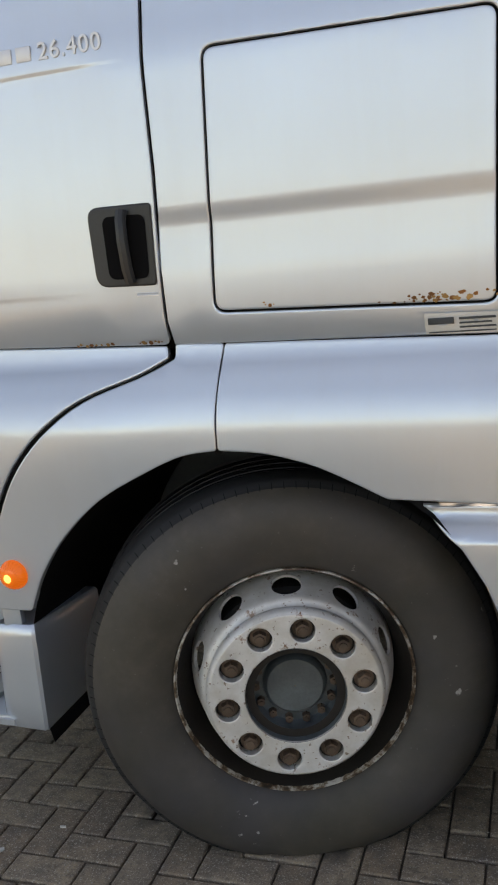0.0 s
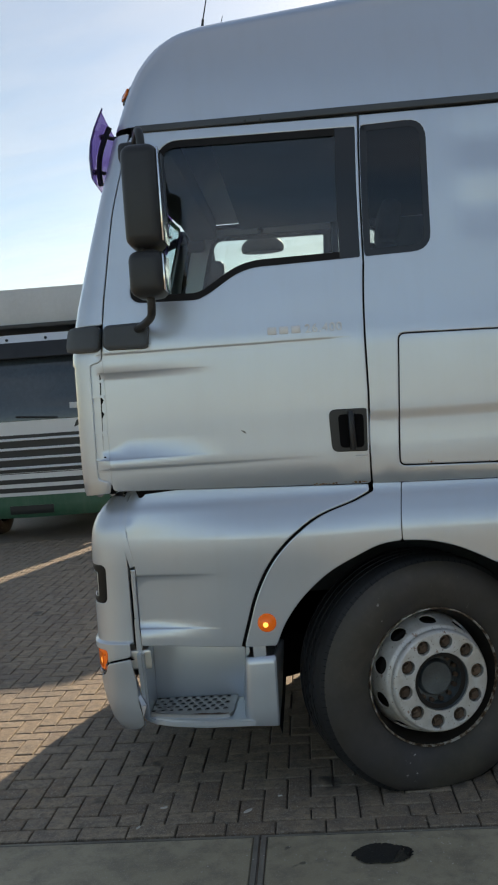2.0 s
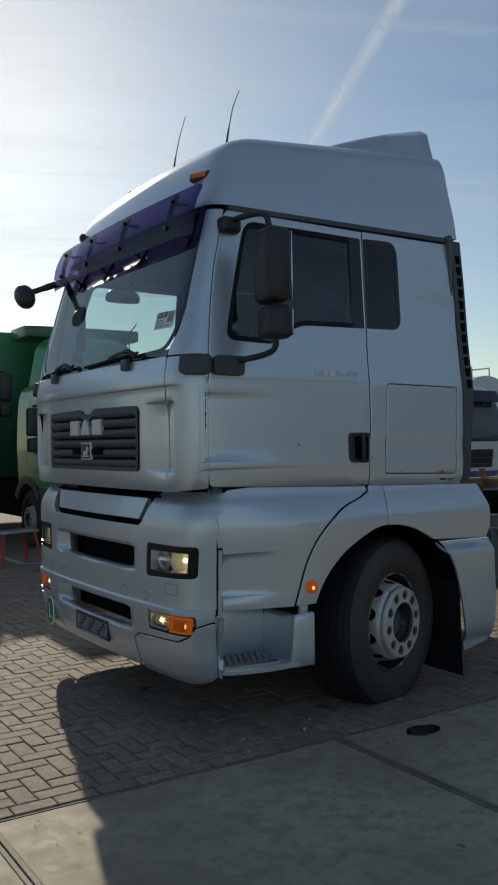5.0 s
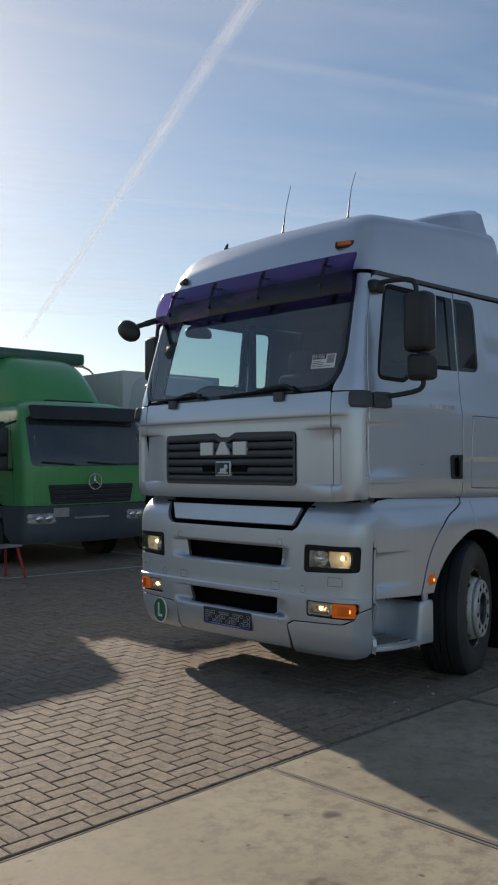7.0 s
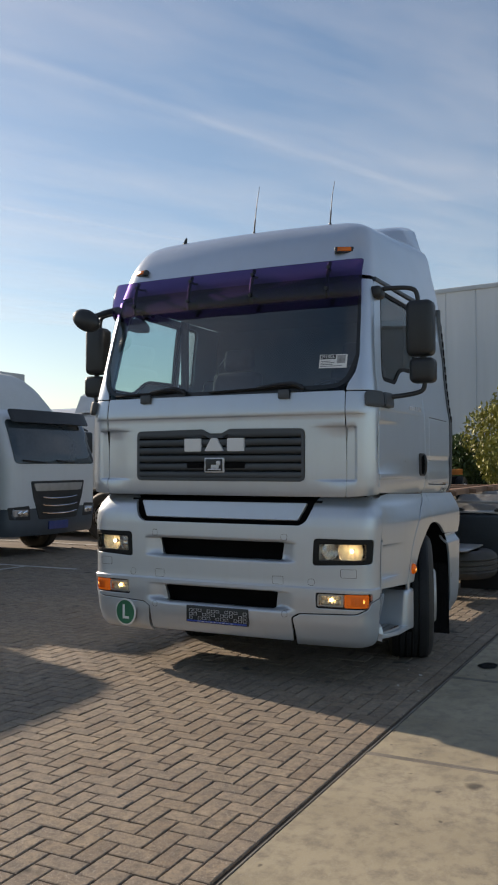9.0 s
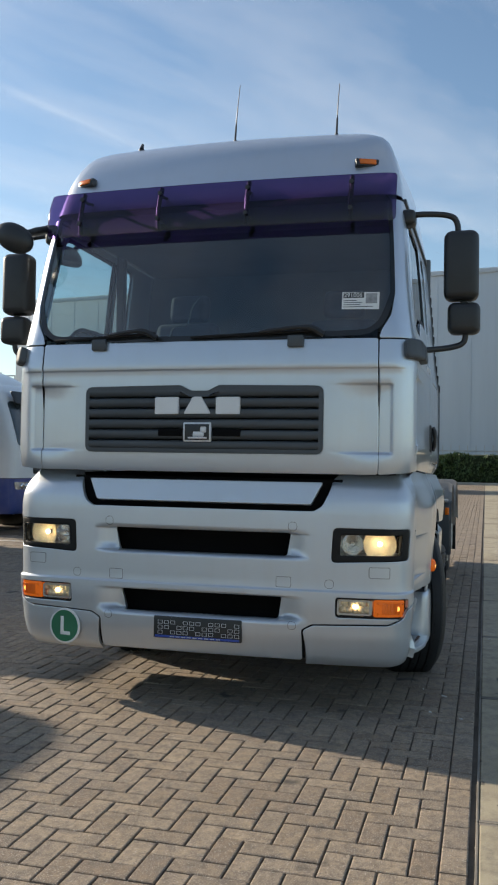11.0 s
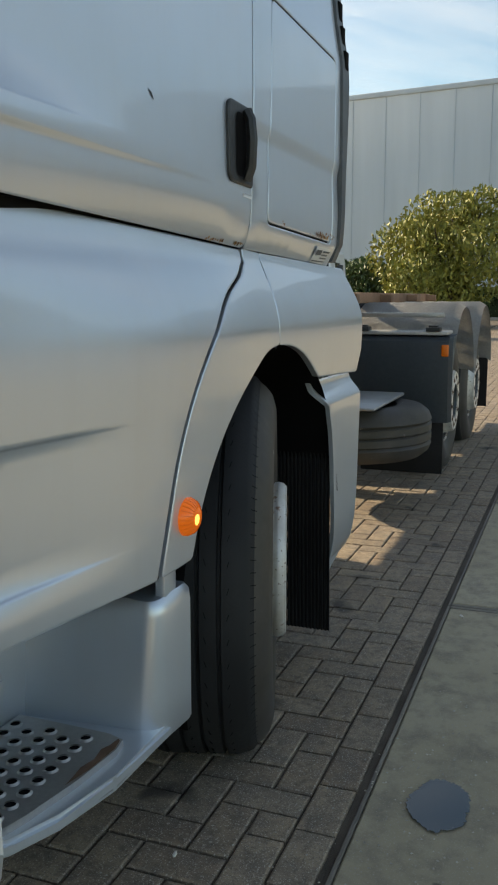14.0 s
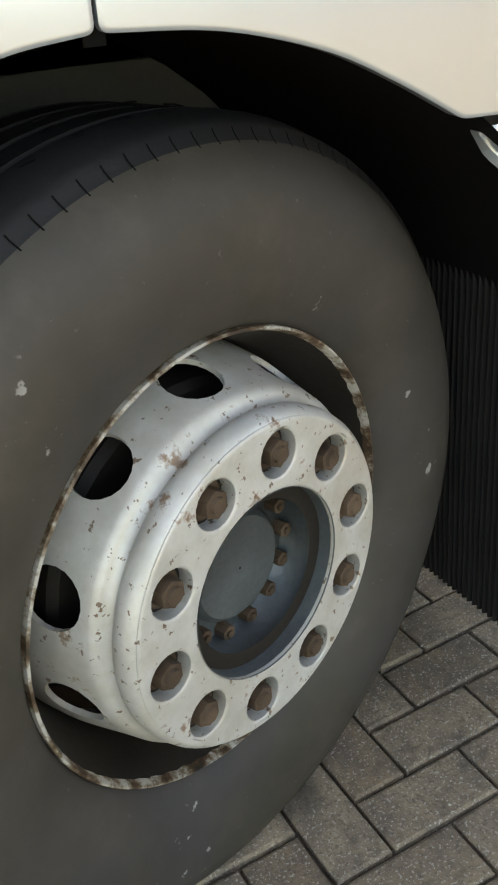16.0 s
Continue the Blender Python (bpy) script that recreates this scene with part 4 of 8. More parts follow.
    for ra, rb in zip(rings, rings[1:]):
        for k in range(len(prof)):
            bm.faces.new((ra[k], ra[(k + 1) % len(prof)], rb[(k + 1) % len(prof)], rb[k]))
    bm.faces.new(rings[0])
    bm.faces.new(rings[-1])
    fix(bm)
    part("step_panel", bm, SILVER, step, "silver outer panel of the step")
    bm = bm_new()
    tp = [(0.386, y1 + 0.01), (0.386, 1.138), (0.46, 1.160), (0.58, 1.182), (0.70, 1.194), (0.738, 1.188), (0.750, 1.150), (0.756, y1 + 0.01)]
    va = [bm.verts.new(S(x, y, 0.350)) for x, y in tp]
    vb = [bm.verts.new(S(x, y, 0.366)) for x, y in tp]
    for k in range(len(tp)):
        bm.faces.new((va[k], va[(k + 1) % len(tp)], vb[(k + 1) % len(tp)], vb[k]))
    bm.faces.new(va)
    bm.faces.new(vb)
    fix(bm)
    tread = part("step_tread", bm, GALV, truck, "worn perforated metal tread")
    # near-black discs on the solid tread stand in for the shade in its holes
    bm = bm_new()
    for i in range(9):
        for j in range(5):
            x = 0.395 + i * 0.040 + (0.02 if j % 2 else 0)
            y = y1 + 0.030 + j * 0.040
            if x < 0.735:
                bmesh.ops.create_circle(bm, cap_ends=True, segments=12, radius=0.0105, matrix=Matrix.Translation(S(x, y, 0.3672)))
    part("tread_holes", bm, VOID, tread, smooth=False)["kind"] = "stuff"
    if s > 0:
        bm = bm_new()
        wear = [(0.56, 1.172), (0.62, 1.185), (0.70, 1.191), (0.732, 1.185), (0.736, 1.178), (0.712, 1.176), (0.69, 1.168), (0.655, 1.174), (0.62, 1.166), (0.59, 1.170)]
        bm.faces.new([bm.verts.new(S(x, y, 0.3668)) for x, y in wear])
        part("worn_edge", bm, RUSTY, tread, "rusty worn edge", smooth=False)
    bm = bm_new()
    for i in range(9):
        for j in range(5):
            x = 0.395 + i * 0.040 + (0.02 if j % 2 else 0)
            y = y1 + 0.030 + j * 0.040
            if x < 0.735:
                bmesh.ops.create_cone(bm, cap_ends=False, segments=12, radius1=0.0145, radius2=0.0108, depth=0.004, matrix=Matrix.Translation(S(x, y, 0.368)))
    part("tread_rims", bm, GALV, tread)["kind"] = "stuff"
    # black wheel housing, arch shade put into its colour; ribbed flap behind the wheel
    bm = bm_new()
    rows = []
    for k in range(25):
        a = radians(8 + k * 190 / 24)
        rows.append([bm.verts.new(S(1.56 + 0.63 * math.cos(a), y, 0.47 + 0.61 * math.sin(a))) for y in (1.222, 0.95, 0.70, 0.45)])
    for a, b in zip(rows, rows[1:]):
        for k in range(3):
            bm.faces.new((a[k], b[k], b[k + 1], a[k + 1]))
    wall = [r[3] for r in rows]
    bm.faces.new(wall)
    part("wheel_housing", bm, VOID, truck, "black plastic wheel housing with the arch's shade in its colour")
    bm = bm_new()
    rows = []
    for k in range(176):
        y = 0.62 + 0.585 * k / 175
        w = 0.004 * (1 if k % 4 < 2 else -1)
        rows.append([bm.verts.new(S(2.150 + w + 0.02 * (1 - t) ** 2, y, 0.058 + 0.84 * t)) for t in (0, 0.2, 0.4, 0.6, 0.8, 1.0)])
    for a, b in zip(rows, rows[1:]):
        for k in range(5):
            bm.faces.new((a[k], b[k], b[k + 1], a[k + 1]))
    part("mud_flap", bm, RUBBER, truck, "ribbed black rubber mud flap")

# ---- wheels ----
def tyre_mat():
    m, nt, b = material("tyre_rubber")
    v = texco(nt)
    n = noise_tex(nt, v, 7, 5, 0.65)
    f = noise_tex(nt, v, 90, 3, 0.6)
    c = ramp(nt, n, (0.25, (0.034, 0.031, 0.024)), (0.55, (0.058, 0.051, 0.040)), (0.8, (0.094, 0.080, 0.066)))
    nt.links.new(mix(nt, ramp(nt, f, (0.70, grey(0)), (0.74, grey(0.5))), c, (0.16, 0.15, 0.14)), b.inputs["Base Color"])
    scuff = noise_tex(nt, v, 34, 4, 0.55)
    zone = noise_tex(nt, v, 4.2, 2, 0.5)
    hit = nt.nodes.new("ShaderNodeMath")
    hit.operation = "MULTIPLY"
    nt.links.new(ramp(nt, scuff, (0.66, grey(0)), (0.69, grey(1))), hit.inputs[0])
    nt.links.new(ramp(nt, zone, (0.56, grey(0)), (0.62, grey(0.8))), hit.inputs[1])
    tint = noise_tex(nt, v, 2.6, 3, 0.5)
    base = mix(nt, ramp(nt, f, (0.70, grey(0)), (0.74, grey(0.5))), c, (0.16, 0.15, 0.14))
    base = mix(nt, ramp(nt, tint, (0.42, grey(0)), (0.62, grey(0.55))), base, (0.050, 0.048, 0.056))
    nt.links.new(mix(nt, hit.outputs[0], base, (0.42, 0.41, 0.39)), b.inputs["Base Color"])
    b.inputs["Roughness"].default_value = 0.62
    bump(nt, b, f, 0.25, 0.001)
    return m


def rim_mat():
    m, nt, b = material("rim_paint_rust")
    v = texco(nt)
    n = noise_tex(nt, v, 16, 5, 0.7)
    sp = noise_tex(nt, v, 70, 3, 0.6)
    c = mix(nt, ramp(nt, n, (0.35, grey(0)), (0.65, grey(1))), (0.56, 0.55, 0.52), (0.70, 0.70, 0.69))
    c = mix(nt, ramp(nt, sp, (0.63, grey(0)), (0.66, grey(0.85))), c, (0.13, 0.065, 0.03))
    c = mix(nt, ramp(nt, n, (0.615, grey(0)), (0.67, grey(0.85))), c, (0.21, 0.095, 0.035))
    film = noise_tex(nt, v, 5, 4, 0.6)
    c = mix(nt, ramp(nt, film, (0.42, grey(0)), (0.72, grey(0.55))), c, (0.42, 0.35, 0.25))
    nt.links.new(c, b.inputs["Base Color"])
    b.inputs["Roughness"].default_value, b.inputs["Metallic"].default_value = 0.42, 0.25
    bump(nt, b, sp, 0.25, 0.001)
    return m


TYRE, RIM = tyre_mat(), rim_mat()
TREAD = simple("tread_rubber", (0.015, 0.016, 0.018), 0.66, var=0.45, scale=16, bumps=0.5, bdist=0.0015, spec=0.35)
RIMEDGE, ent, eb = material("worn_rim_edge")
ev = texco(ent)
ent.links.new(ramp(ent, noise_tex(ent, ev, 26, 5, 0.7), (0.34, (0.026, 0.018, 0.012)), (0.44, (0.085, 0.048, 0.025)), (0.50, (0.22, 0.17, 0.12)), (0.58, (0.52, 0.50, 0.46))), eb.inputs["Base Color"])
eb.inputs["Roughness"].default_value = 0.55
bump(ent, eb, noise_tex(ent, ev, 60, 3, 0.6), 0.5, 0.002)
NUT = simple("rusty_nut", (0.115, 0.078, 0.054), 0.62, metal=0.3, var=0.6, scale=60, bumps=0.4)
HUB = simple("greasy_hub", (0.105, 0.122, 0.130), 0.36, metal=0.5, var=0.9, scale=18, bumps=0.4)


def wheel(m, parent, steer_face=True, detail=True, name="front_wheel", label="wide steered front wheel with a chipped silver rim"):
    """Axle along local y; the outer side is -y. The hub's face lies 0.07 outside the rim's flange."""
    w = new(name)
    w.matrix_basis = m
    w.parent = parent
    w["label"] = label
    R, B = 0.525, 0.297
    bm = bm_new()
    prof = [(B, 0.005), (B + 0.012, -0.012), (B + 0.05, -0.030), (0.385, -0.040), (0.43, -0.040), (0.465, -0.030), (0.488, -0.012), (0.497, 0.0), (0.503, 0.006), (0.5105, 0.010), (0.5165, 0.020), (0.520, 0.036)]
    y = 0.036
    groove = []
    for k in range(4):
        y += 0.040
        groove += [(R, y - 0.002), (R - 0.012, y + 0.001), (R - 0.012, y + 0.007), (R, y + 0.010)]
        y += 0.010
    prof += [(R, 0.05)] + groove + [(0.520, 0.258), (0.500, 0.285), (0.46, 0.31), (0.39, 0.318), (0.32, 0.30), (B, 0.28)]
    rings = lathe(bm, prof, 96 if detail else 40, axis="y")
    # flat where the tyre stands on the ground
    for v in bm.verts:
        if v.co.z < -0.468:
            v.co.z = -0.468 + (v.co.z + 0.468) * 0.04
    fix(bm)
    for f in bm.faces:
        c = f.calc_center_median()
        if math.hypot(c.x, c.z) > 0.4995 or c.z < -0.4675 and c.y > 0.0:
            f.material_index = 1
    part("tyre", bm, [TYRE, TREAD], w, "worn dusty black tyre with a scuffed sidewall")
    if detail:
        bm = bm_new()
        for k in range(110):
            a = 2 * math.pi * (k + 0.5) / 110
            t = Matrix.Rotation(a, 4, "Y")
            prof_s = ((0.4945, -0.0040), (0.4978, 0.0000), (0.5036, 0.0054), (0.5092, 0.0086))
            ra = [bm.verts.new(t @ Vector((-0.0009, h, r + 0.0004))) for r, h in prof_s]
            rb = [bm.verts.new(t @ Vector((0.0009, h, r + 0.0004))) for r, h in prof_s]
            for q in range(3):
                bm.faces.new((ra[q], rb[q], rb[q + 1], ra[q + 1]))
            if k % 2 == 0:
                for j, yy in enumerate((0.066, 0.118, 0.170)):
                    box(bm, (-0.008, yy - 0.0055 + 0.004 * (j % 2), 0.5235), (0.008, yy - 0.0040 + 0.004 * (j % 2), 0.5253), 0, m=t @ pose(0, 0, 0, 0, 0, 18 * (1 if j % 2 else -1)))
        for v in bm.verts:
            if v.co.z < -0.469:
                v.co.z = -0.469
        part("sipe_pattern", bm, VOID, w, smooth=False)["kind"] = "stuff"
    bm = bm_new()
    lathe(bm, [(0.297, 0.012), (0.2990, 0.0), (0.2980, -0.006), (0.2950, -0.0075), (0.2925, -0.003), (0.2900, 0.010)], 72, axis="y")
    fix(bm)
    part("rim_flange", bm, RIMEDGE, w, "worn rusty rim flange")
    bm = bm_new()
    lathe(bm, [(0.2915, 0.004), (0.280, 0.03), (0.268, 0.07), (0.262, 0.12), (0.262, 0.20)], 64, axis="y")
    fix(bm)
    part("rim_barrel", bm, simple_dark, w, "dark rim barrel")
    # drum added so that no sunlit ground shows through the hand holes
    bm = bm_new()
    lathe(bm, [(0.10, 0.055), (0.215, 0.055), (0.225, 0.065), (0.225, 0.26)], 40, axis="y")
    part("brake_drum", bm, simple_dark, w, "near-black brake drum added to close off the hand holes")
    # bell with hand holes
    bm = bm_new()
    prof = curve_table([(0.0, 0.262, 0.118), (0.040, 0.2565, 0.078), (0.080, 0.2465, 0.040), (0.110, 0.2385, 0.012), (0.130, 0.2335, -0.007), (0.142, 0.2305, -0.018), (0.150, 0.2245, -0.024), (0.157, 0.2150, -0.028), (0.163, 0.2095, -0.032), (0.169, 0.2095, -0.037), (0.175, 0.2165, -0.040), (0.184, 0.2175, -0.049), (0.194, 0.2155, -0.060), (0.203, 0.2110, -0.067), (0.209, 0.2045, -0.0712), (0.214, 0.1995, -0.072)])

    def bell(a, b):
        r, h = prof(b)
        return Vector((r * math.cos(a / 0.24), h, r * math.sin(a / 0.24)))
    W2 = 2 * math.pi * 0.24
    nh = 10 if detail else 0
    hs = [[(W2 * (k + 0.5) / 10 + 0.037 * math.cos(t), 0.090 + 0.040 * math.sin(t)) for t in [2 * math.pi * j / 20 for j in range(20)]] for k in range(nh)]
    sheet(bm, bell, [(0, 0), (W2, 0), (W2, 0.214), (0, 0.214)], holes=hs, res=0.011 if detail else 0.04, edge=0, depth=0.007, flip=False)
    part("rim_bell", bm, RIM, w, "chipped silver wheel disc with round hand holes")
    # nut ring with ten holes
    bm = bm_new()
    ring = [(0.2085 * math.cos(t), 0.2085 * math.sin(t)) for t in [2 * math.pi * k / 72 for k in range(72)]]
    hole = [(0.122 * math.cos(t), 0.122 * math.sin(t)) for t in [-2 * math.pi * k / 48 for k in range(48)]]
    nuts = [(0.1675 * math.cos(2 * math.pi * (k + 0.228) / 10), 0.1675 * math.sin(2 * math.pi * (k + 0.228) / 10)) for k in range(10)]
    hs = [hole] + [[(cx + 0.030 * math.cos(t), cz + 0.030 * math.sin(t)) for t in [2 * math.pi * k / 20 for k in range(20)]] for cx, cz in nuts]
    sheet(bm, lambda a, b: Vector((a, -0.072, b)), ring, holes=hs, res=0.05, edge=0.003, depth=0.022)
    part("nut_ring", bm, RIM, w, "silver nut ring with rust round its holes")
    # near-black backing paints the shade inside the nut holes
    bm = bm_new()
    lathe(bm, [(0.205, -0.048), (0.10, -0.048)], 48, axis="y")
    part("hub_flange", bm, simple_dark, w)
    bm = bm_new()
    lathe(bm, [(0.1225, -0.072), (0.120, -0.040), (0.115, -0.006), (0.105, 0.006), (0.080, 0.006), (0.076, -0.010), (0.068, -0.018), (0.002, -0.020)], 48, axis="y")
    fix(bm)
    hub = part("hub", bm, HUB, w, "greasy grey wheel hub")
    if detail:
        for k in range(14):
            a = 2 * math.pi * k / 14
            bm = bm_new()
            c = (0.096 * math.cos(a), 0.096 * math.sin(a))
            cyl(bm, (c[0], 0.007, c[1]), (c[0], -0.012, c[1]), 0.0105, seg=6)
            cyl(bm, (c[0], -0.012, c[1]), (c[0], -0.016, c[1]), 0.005, seg=8)
            part("hub_bolt", bm, NUT, w)
    for cx, cz in nuts:
        bm = bm_new()
        cyl(bm, (cx, -0.047, cz), (cx, -0.052, cz), 0.024, seg=20)
        cyl(bm, (cx, -0.052, cz), (cx, -0.071, cz), 0.0185, 0.0175, seg=6)
        cyl(bm, (cx, -0.071, cz), (cx, -0.076, cz), 0.011, 0.010, seg=12)
        part("wheel_nut", bm, NUT, w, "rusty wheel nut")
    return w


# rust-black rim inside, the shade of its depth put into the colour
simple_dark = simple("rim_inside_shade", (0.010, 0.007, 0.005), 0.7, var=0.5, scale=20, bumps=0.3)
STEER = 18.0
flange_c = Vector((1.622, -1.150, 0.470))
wheel(Matrix.Translation(flange_c) @ pose(0, 0, 0, 0, 0, STEER), truck)
wheel(Matrix.Translation((1.55, 1.06, 0.470)) @ pose(0, 0, 0, 0, 0, 180 + STEER), truck, detail=False, label="steered front wheel, silver rim")

# ---- truck details ----
# grille with its slats and plain badge shapes
# near-black backing sheet stands in for the shade behind the slats
bm = bm_new()
sheet(bm, cab_plain, [tuple(p) for p in inset(gr_poly, 0.004)], res=0.06, edge=0, depth=0, lift=-0.055)
grille = part("grille", bm, VOID, truck, "dark grey slatted radiator grille")
bm = bm_new()
ribbon(bm, cab_plain, inset(gr_poly, 0.010), 0.024, 0.002, closed=True)
part("grille_frame", bm, DARKGREY, grille)
for k in range(6):
    z = 1.475 + k * 0.060
    bm = bm_new()
    w = 0.682
    n = 24
    prof = [(0.032, 0.028), (0.012, 0.027), (0.000, 0.020), (-0.004, 0.004), (-0.001, -0.012), (0.012, -0.024), (0.034, -0.027)]
    rows = []
    for i in range(n + 1):
        y = -w + 2 * w * i / n
        if k == 5 and abs(y) < 0.09:
            dz = -0.030
        else:
            dz = 0.0
        rows.append([bm.verts.new(cab_plain(y * AF / 0.97, z) + Vector((dx, 0, zz + (dz if zz > 0 else 0)))) for dx, zz in prof])
    for a, b in zip(rows, rows[1:]):
        for j in range(len(prof)):
            bm.faces.new((a[j], b[j], b[(j + 1) % len(prof)], a[(j + 1) % len(prof)]))
    bm.faces.new(rows[0])
    bm.faces.new(rows[-1])
    fix(bm)
    part("slat", bm, DARKGREY, grille)
LETTER = simple("badge_silver", (0.70, 0.71, 0.73), 0.42, metal=0.35, var=0.05, bumps=0)
gx = 0.090
for k, (y0, y1) in enumerate(((0.262, 0.120), (0.090, -0.070), (-0.100, -0.240))):
    # three plain silver block shapes
    bm = bm_new()
    if k == 1:
        pts = [(y0, 1.652), (y0 - 0.055, 1.748), (y1 + 0.055, 1.748), (y1, 1.652)]
    else:
        pts = [(y0, 1.650), (y0, 1.746), (y1, 1.746), (y1, 1.650)]
    a = [bm.verts.new((gx - 0.006, y, z)) for y, z in pts]
    b = [bm.verts.new((gx + 0.020, y, z)) for y, z in pts]
    bm.faces.new(a)
    bm.faces.new(b)
    for i in range(4):
        bm.faces.new((a[i], a[(i + 1) % 4], b[(i + 1) % 4], b[i]))
    bmesh.ops.bevel(bm, geom=bm.edges[:], offset=0.004, segments=2, affect="EDGES")
    fix(bm)
    part("badge_block", bm, LETTER, grille, "plain silver badge block")
bm = bm_new()
box(bm, (gx - 0.004, -0.074, 1.494), (gx + 0.02, 0.090, 1.604), 0.006)
emb = part("emblem", bm, LETTER, grille, "square silver-framed emblem")
bm = bm_new()
box(bm, (gx - 0.0065, -0.064, 1.504), (gx - 0.003, 0.080, 1.594), 0.002)
part("emblem_field", bm, BLACK, emb)
bm = bm_new()
box(bm, (gx - 0.010, -0.052, 1.512), (gx - 0.0055, 0.060, 1.522), 0.002)
box(bm, (gx - 0.010, -0.034, 1.523), (gx - 0.0055, 0.030, 1.552), 0.006)
box(bm, (gx - 0.010, -0.048, 1.546), (gx - 0.0055, -0.014, 1.580), 0.006)
part("emblem_shape", bm, LETTER, emb)
# solid near-black blocks paint the shade of two slots beside the emblem
for y0, y1 in ((0.098, 0.243), (-0.243, -0.080)):
    bm = bm_new()
    box(bm, (gx - 0.002, y0, 1.526), (gx + 0.03, y1, 1.566), 0.006)
    part("air_slot", bm, VOID, grille)

# windscreen wipers
for y0, y1, side in ((0.92, 0.22, 0), (0.06, -0.74, 1)):
    w = new("wiper")
    w.parent = truck
    w["label"] = "black windscreen wiper resting on the glass"
    ya, yb = (0.64, 0.14) if side == 0 else (-0.10, -0.60)
    P = lambda y, z, o: cab_plain(-y, z) + Vector((-o, 0, 0))
    bm = bm_new()
    a0, a1, a2 = P(y1 + 0.04, 2.085, 0.03), P(y1 + 0.14, 2.125, 0.05), P((y0 + y1) / 2, 2.105, 0.035)
    tube(bm, bend([a0, a1, a2]), [0.016] * 7 + [0.012] * 5 + [0.008], 8)
    part("arm", bm, BLACK, w)
    bm = bm_new()
    tube(bm, bend([P(y0, 2.085, 0.012), P((y0 + y1) / 2, 2.098, 0.014), P(y1 + 0.06, 2.112, 0.014)]), 0.009, 6)
    part("blade", bm, RUBBER, w)
    bm = bm_new()
    c = P(0.625 if side == 0 else -0.545, 2.052, 0.012)
    box(bm, (c.x - 0.016, c.y - 0.045, c.z - 0.032), (c.x + 0.02, c.y + 0.045, c.z + 0.034), 0.008)
    part("wiper_stop", bm, DARKGREY, w)

# purple sun visor on its brackets
def visor_mat():
    m, nt, b = material("purple_acrylic")
    nt.nodes.remove(b)
    tr = nt.nodes.new("ShaderNodeBsdfTransparent")
    tl = nt.nodes.new("ShaderNodeBsdfTranslucent")
    gl = nt.nodes.new("ShaderNodeBsdfGlossy")
    v = texco(nt)
    n = noise_tex(nt, v, 3, 4, 0.6)
    col = mix(nt, n, (0.18, 0.115, 0.33), (0.23, 0.15, 0.39))
    nt.links.new(col, tr.inputs[0])
    tl.inputs[0].default_value = (0.11, 0.065, 0.25, 1)
    gl.inputs["Roughness"].default_value = 0.12
    lw = nt.nodes.new("ShaderNodeLayerWeight")
    fr = ramp(nt, lw.outputs["Facing"], (0.0, grey(0.03)), (0.7, grey(0.06)), (1.0, grey(0.5)))
    m1, m2 = nt.nodes.new("ShaderNodeMixShader"), nt.nodes.new("ShaderNodeMixShader")
    m1.inputs[0].default_value = 0.34
    nt.links.new(tr.outputs[0], m1.inputs[1])
    nt.links.new(tl.outputs[0], m1.inputs[2])
    nt.links.new(fr, m2.inputs[0])
    nt.links.new(m1.outputs[0], m2.inputs[1])
    nt.links.new(gl.outputs[0], m2.inputs[2])
    nt.links.new(m2.outputs[0], nt.nodes["Material Output"].inputs[0])
    return m


VISOR = visor_mat()


def visor_skin(a, z):
    p = cab_plain(a, 2.86)
    t = (z - 2.66) / 0.36
    q = p.copy()
    q.z = 2.735 + 0.285 * t
    q.x = p.x - 0.105 - 0.030 * math.sin(math.pi * t) + 0.065 * t
    return q


bm = bm_new()
va = AF + 0.16
vp = rounded([(-va, 2.66), (va, 2.66), (va, 3.02), (-va, 3.02)], [0.05, 0.05, 0.04, 0.04])
sheet(bm, visor_skin, vp, res=0.07, edge=0.001, depth=0.004)
visor = part("sun_visor", bm, VISOR, truck, "translucent purple sun visor on black brackets")
for y in (-0.85, -0.33, 0.22, 0.83):
    bm = bm_new()
    for k in range(6):
        p, q = visor_skin(y, 2.675 + 0.055 * k), visor_skin(y, 2.675 + 0.055 * (k + 1))
        tube(bm, [p + Vector((0.016, 0, 0)), q + Vector((0.016, 0, 0))], 0.014, 6)
    part("stay", bm, BLACK, visor)
    for z in (2.755, 2.955):
        b0 = visor_skin(y, z)
        wall = (cab_plain if z < 2.88 else roof_skin)(y, b0.z)
        bm = bm_new()
        cyl(bm, b0 + Vector((-0.012, 0, 0)), b0 + Vector((0.012, 0, 0)), 0.013, seg=14)
        tube(bm, [b0 + Vector((0.01, 0, 0)), b0.lerp(wall, 0.5) + Vector((0, 0, -0.01)), wall + Vector((0.01, 0, 0))], 0.009, 8)
        part("bracket", bm, BLACK, visor)

# roof lamps, whip aerials, stub aerial
for s in (1, -1):
    c = roof_skin(s * 0.955, 3.118) + Vector((-0.01, 0, 0))
    m = Matrix.Translation(c) @ pose(0, 0, 0, 0, 14, -s * 24 * -1)
    bm = bm_new()
    box(bm, (-0.008, -0.070, -0.024), (0.03, 0.070, 0.024), 0.008)
    rl = part("roof_lamp", bm, BLACK, truck, "amber roof marker lamp", loc=m)
    bm = bm_new()
    box(bm, (-0.018, -0.050, -0.016), (-0.006, 0.050, 0.016), 0.006)
    part("lens", bm, AMBER, rl)
